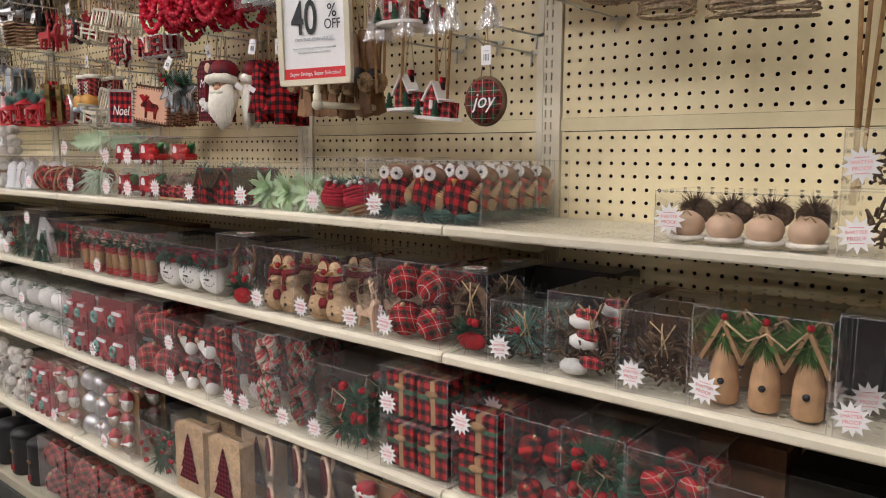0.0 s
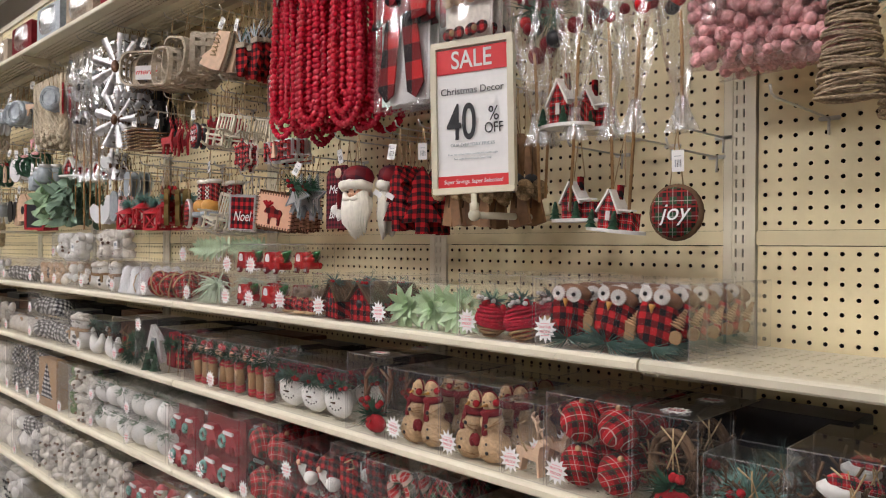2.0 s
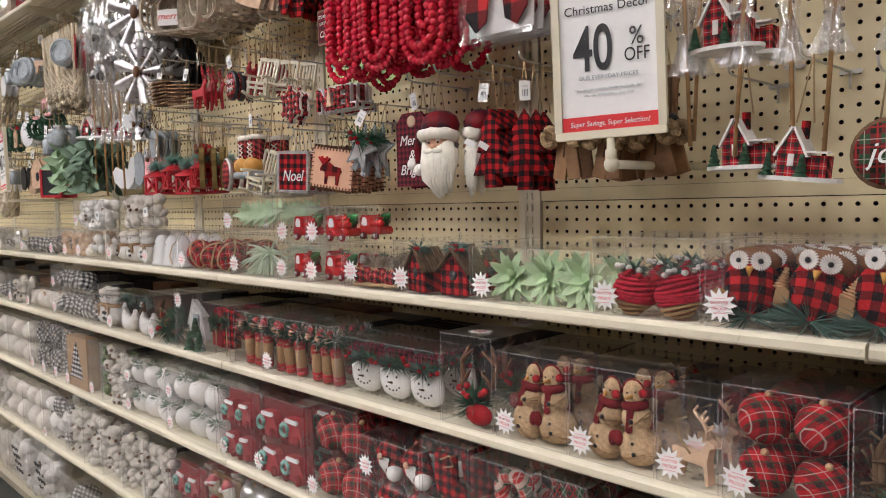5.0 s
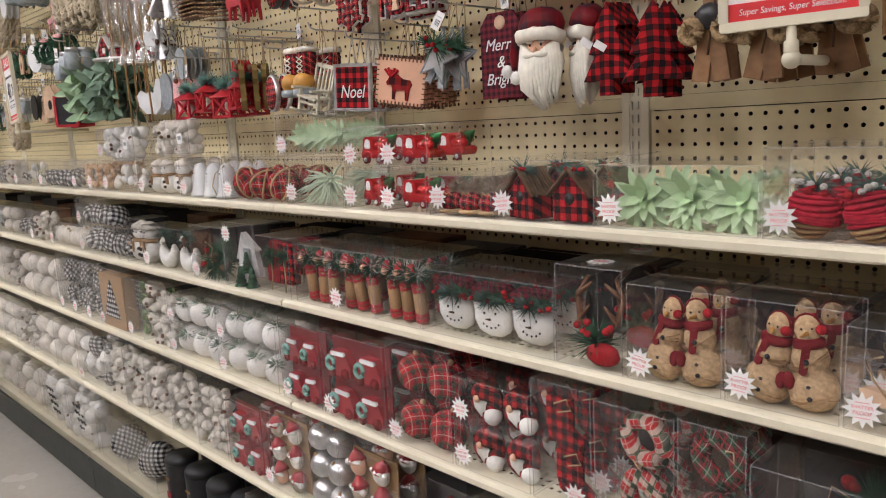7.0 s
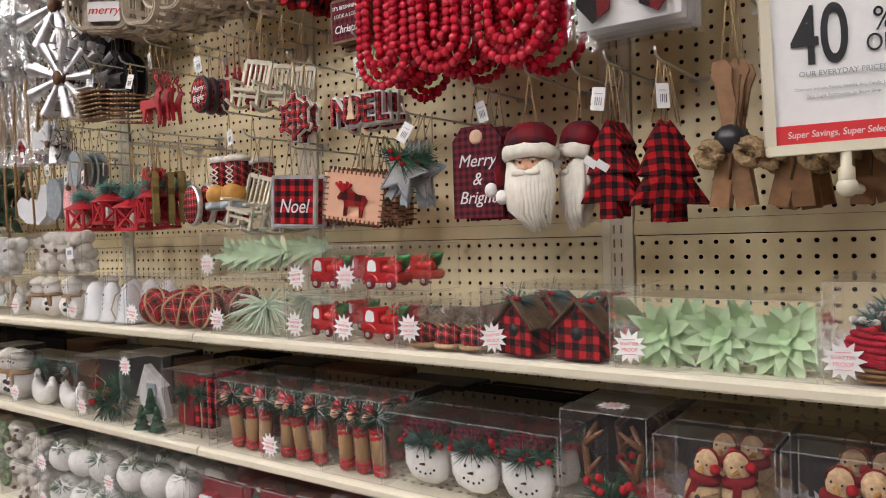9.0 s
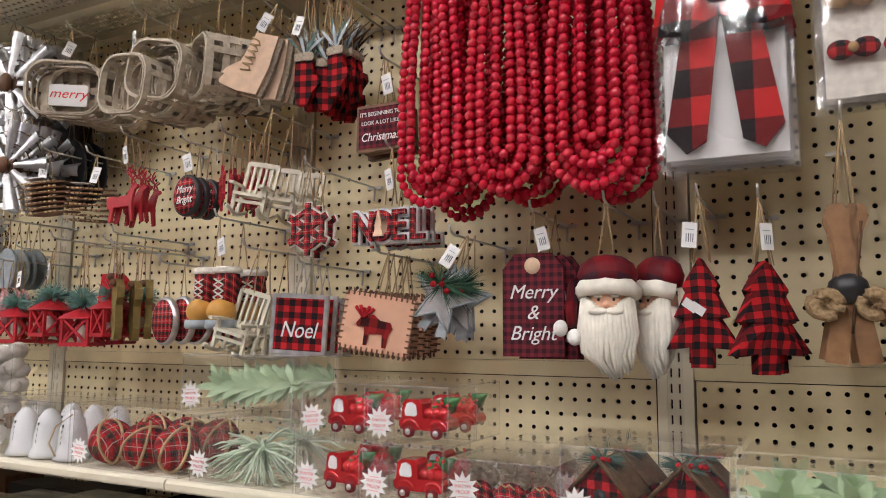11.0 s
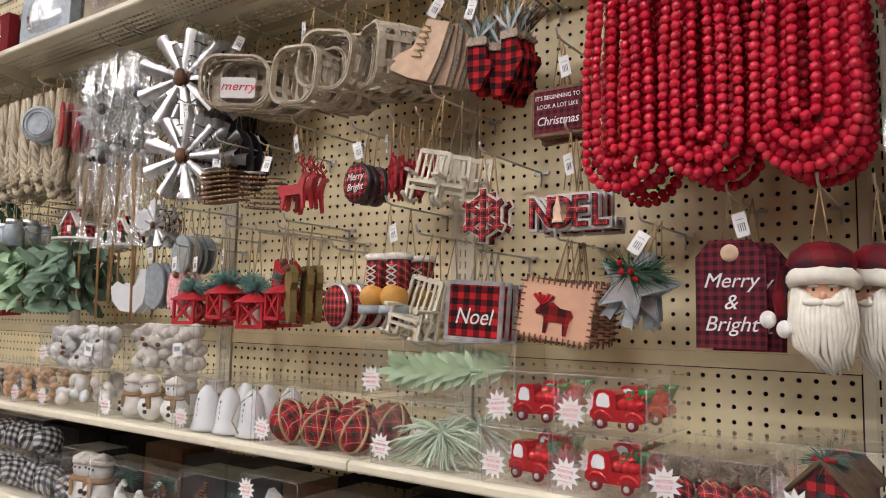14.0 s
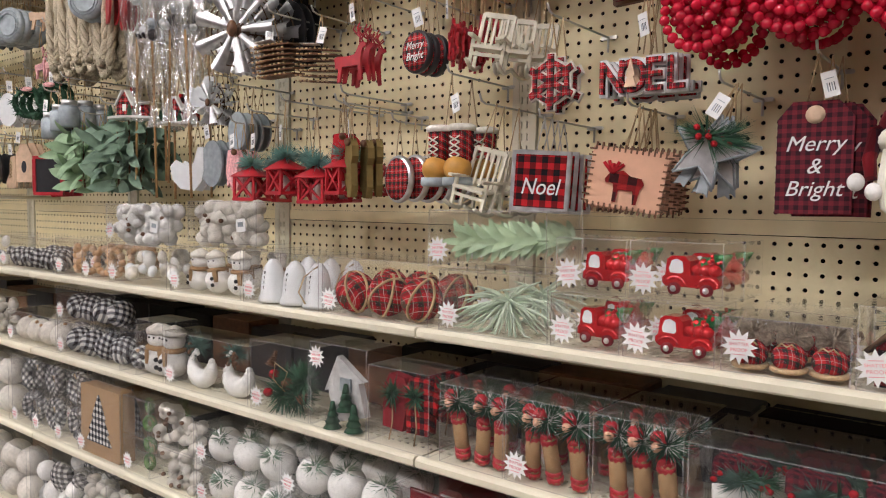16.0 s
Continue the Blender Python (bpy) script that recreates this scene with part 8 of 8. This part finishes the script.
# ---- sale signs on arms ----
def sale_sign(x, y, z, yaw, lean):
    """A framed card, 19 by 30 cm, whose foot stands on an arm from the pegboard."""
    s = thing("sale_sign", pose(x, y, z, 0, lean, yaw), "cream framed sale sign on a bracket arm", "sign", "sale signs")
    w, h = 0.168, 0.288
    for zz in (0.005, h - 0.005):
        part("frame_rail", Geo().box((0, 0, zz), (w, 0.014, 0.012), CREAM, bevel=0.002), s)
    for q in (-1, 1):
        part("frame_stile", Geo().box((q * (w / 2 - 0.005), 0, h / 2), (0.012, 0.0145, h - 0.02), CREAM, bevel=0.002), s)
    c = part("card", Geo().box((0, 0.001, h / 2), (w - 0.016, 0.004, h - 0.016), WHITE), s, "white printed card")
    part("banner", Geo().box((0, -0.002, h * 0.87), (w - 0.02, 0.002, h * 0.16), SALERED), c, "red banner")
    part("footer", Geo().box((0, -0.002, h * 0.075), (w - 0.02, 0.002, h * 0.08), SALERED), c, "red footer")
    for tx, sz, zz, m, sq, xx in (("SALE", 0.047, 0.87, WHITE, 0.85, 0), ("Christmas Decor", 0.0185, 0.67, BLACK, 1.0, 0), ("40", 0.096, 0.455, BLACK, 0.64, -0.022), ("%", 0.038, 0.5, BLACK, 0.85, 0.044), ("OFF", 0.028, 0.41, BLACK, 0.78, 0.044), ("OUR EVERYDAY PRICES", 0.0086, 0.315, DULLTIN, 1.0, 0), ("Does not include Fabric, Needle Art, Candy, Light", 0.005, 0.255, DULLTIN, 1.0, 0), ("Sets, Light Accessories or Scout Shop", 0.005, 0.225, DULLTIN, 1.0, 0), ("Super Savings, Super Selection!", 0.011, 0.075, WHITE, 0.88, 0)):
        part("lettering", lettering(tx, sz, m, squeeze=sq, shear=0.15 * (m is WHITE and sz < 0.02), bold={"40": 0.001, "SALE": 0.0005}.get(tx, 0.0)), c, m=pose(xx, -0.0035, h * zz))
    part("foot", Geo().lathe([(0.009, -0.04), (0.009, -0.02), (0.006, -0.018), (0.006, 0.002)], CREAM, n=10), s)
    part("elbow", Geo().ball((0, 0, -0.042), 0.012, CREAM, n=12, rings=8), s)
    part("arm", Geo().tube([(0, 0, -0.042), (0, WALL - y - 0.01, -0.042)], 0.007, CREAM, pose(0, 0, 0, 0, 0, -yaw), n=8), s)


sale_sign(-0.36, 0.022, 1.542, 18, -1.5)
sale_sign(-3.6, 0.03, 1.541, -4, -4)


# ---- bagged stock on the top shelf ----
def stock_bag(x, w, h, m1, m2):
    b = thing("stock_bag", pose(x, 0.03, TOPZ + 0.004), "clear bag of red and black stock", "stock bag", "bags on the top shelf")
    for k in range(4):
        part("pack", Geo().box((0, 0.03 + 0.05 * k, h * 0.42), (w * 0.86, 0.03, h * 0.78), (m1, m2)[k % 2], pose(0, 0, 0, 0, rng.uniform(-2, 2), 0), bevel=0.006), b)
    ob = part("bag", film_bag(w, h, 0.24), b, "crinkled clear bag", pose(0, 0.12, h))
    ob.visible_shadow = False


for k in range(9):
    stock_bag(-1.75 - 0.36 * k, 0.33, rng.uniform(0.17, 0.24), (DULLTIN, MAROON, GREYFUR)[k % 3], (COTTON, DIMPLAID, DULLTIN)[k % 3])
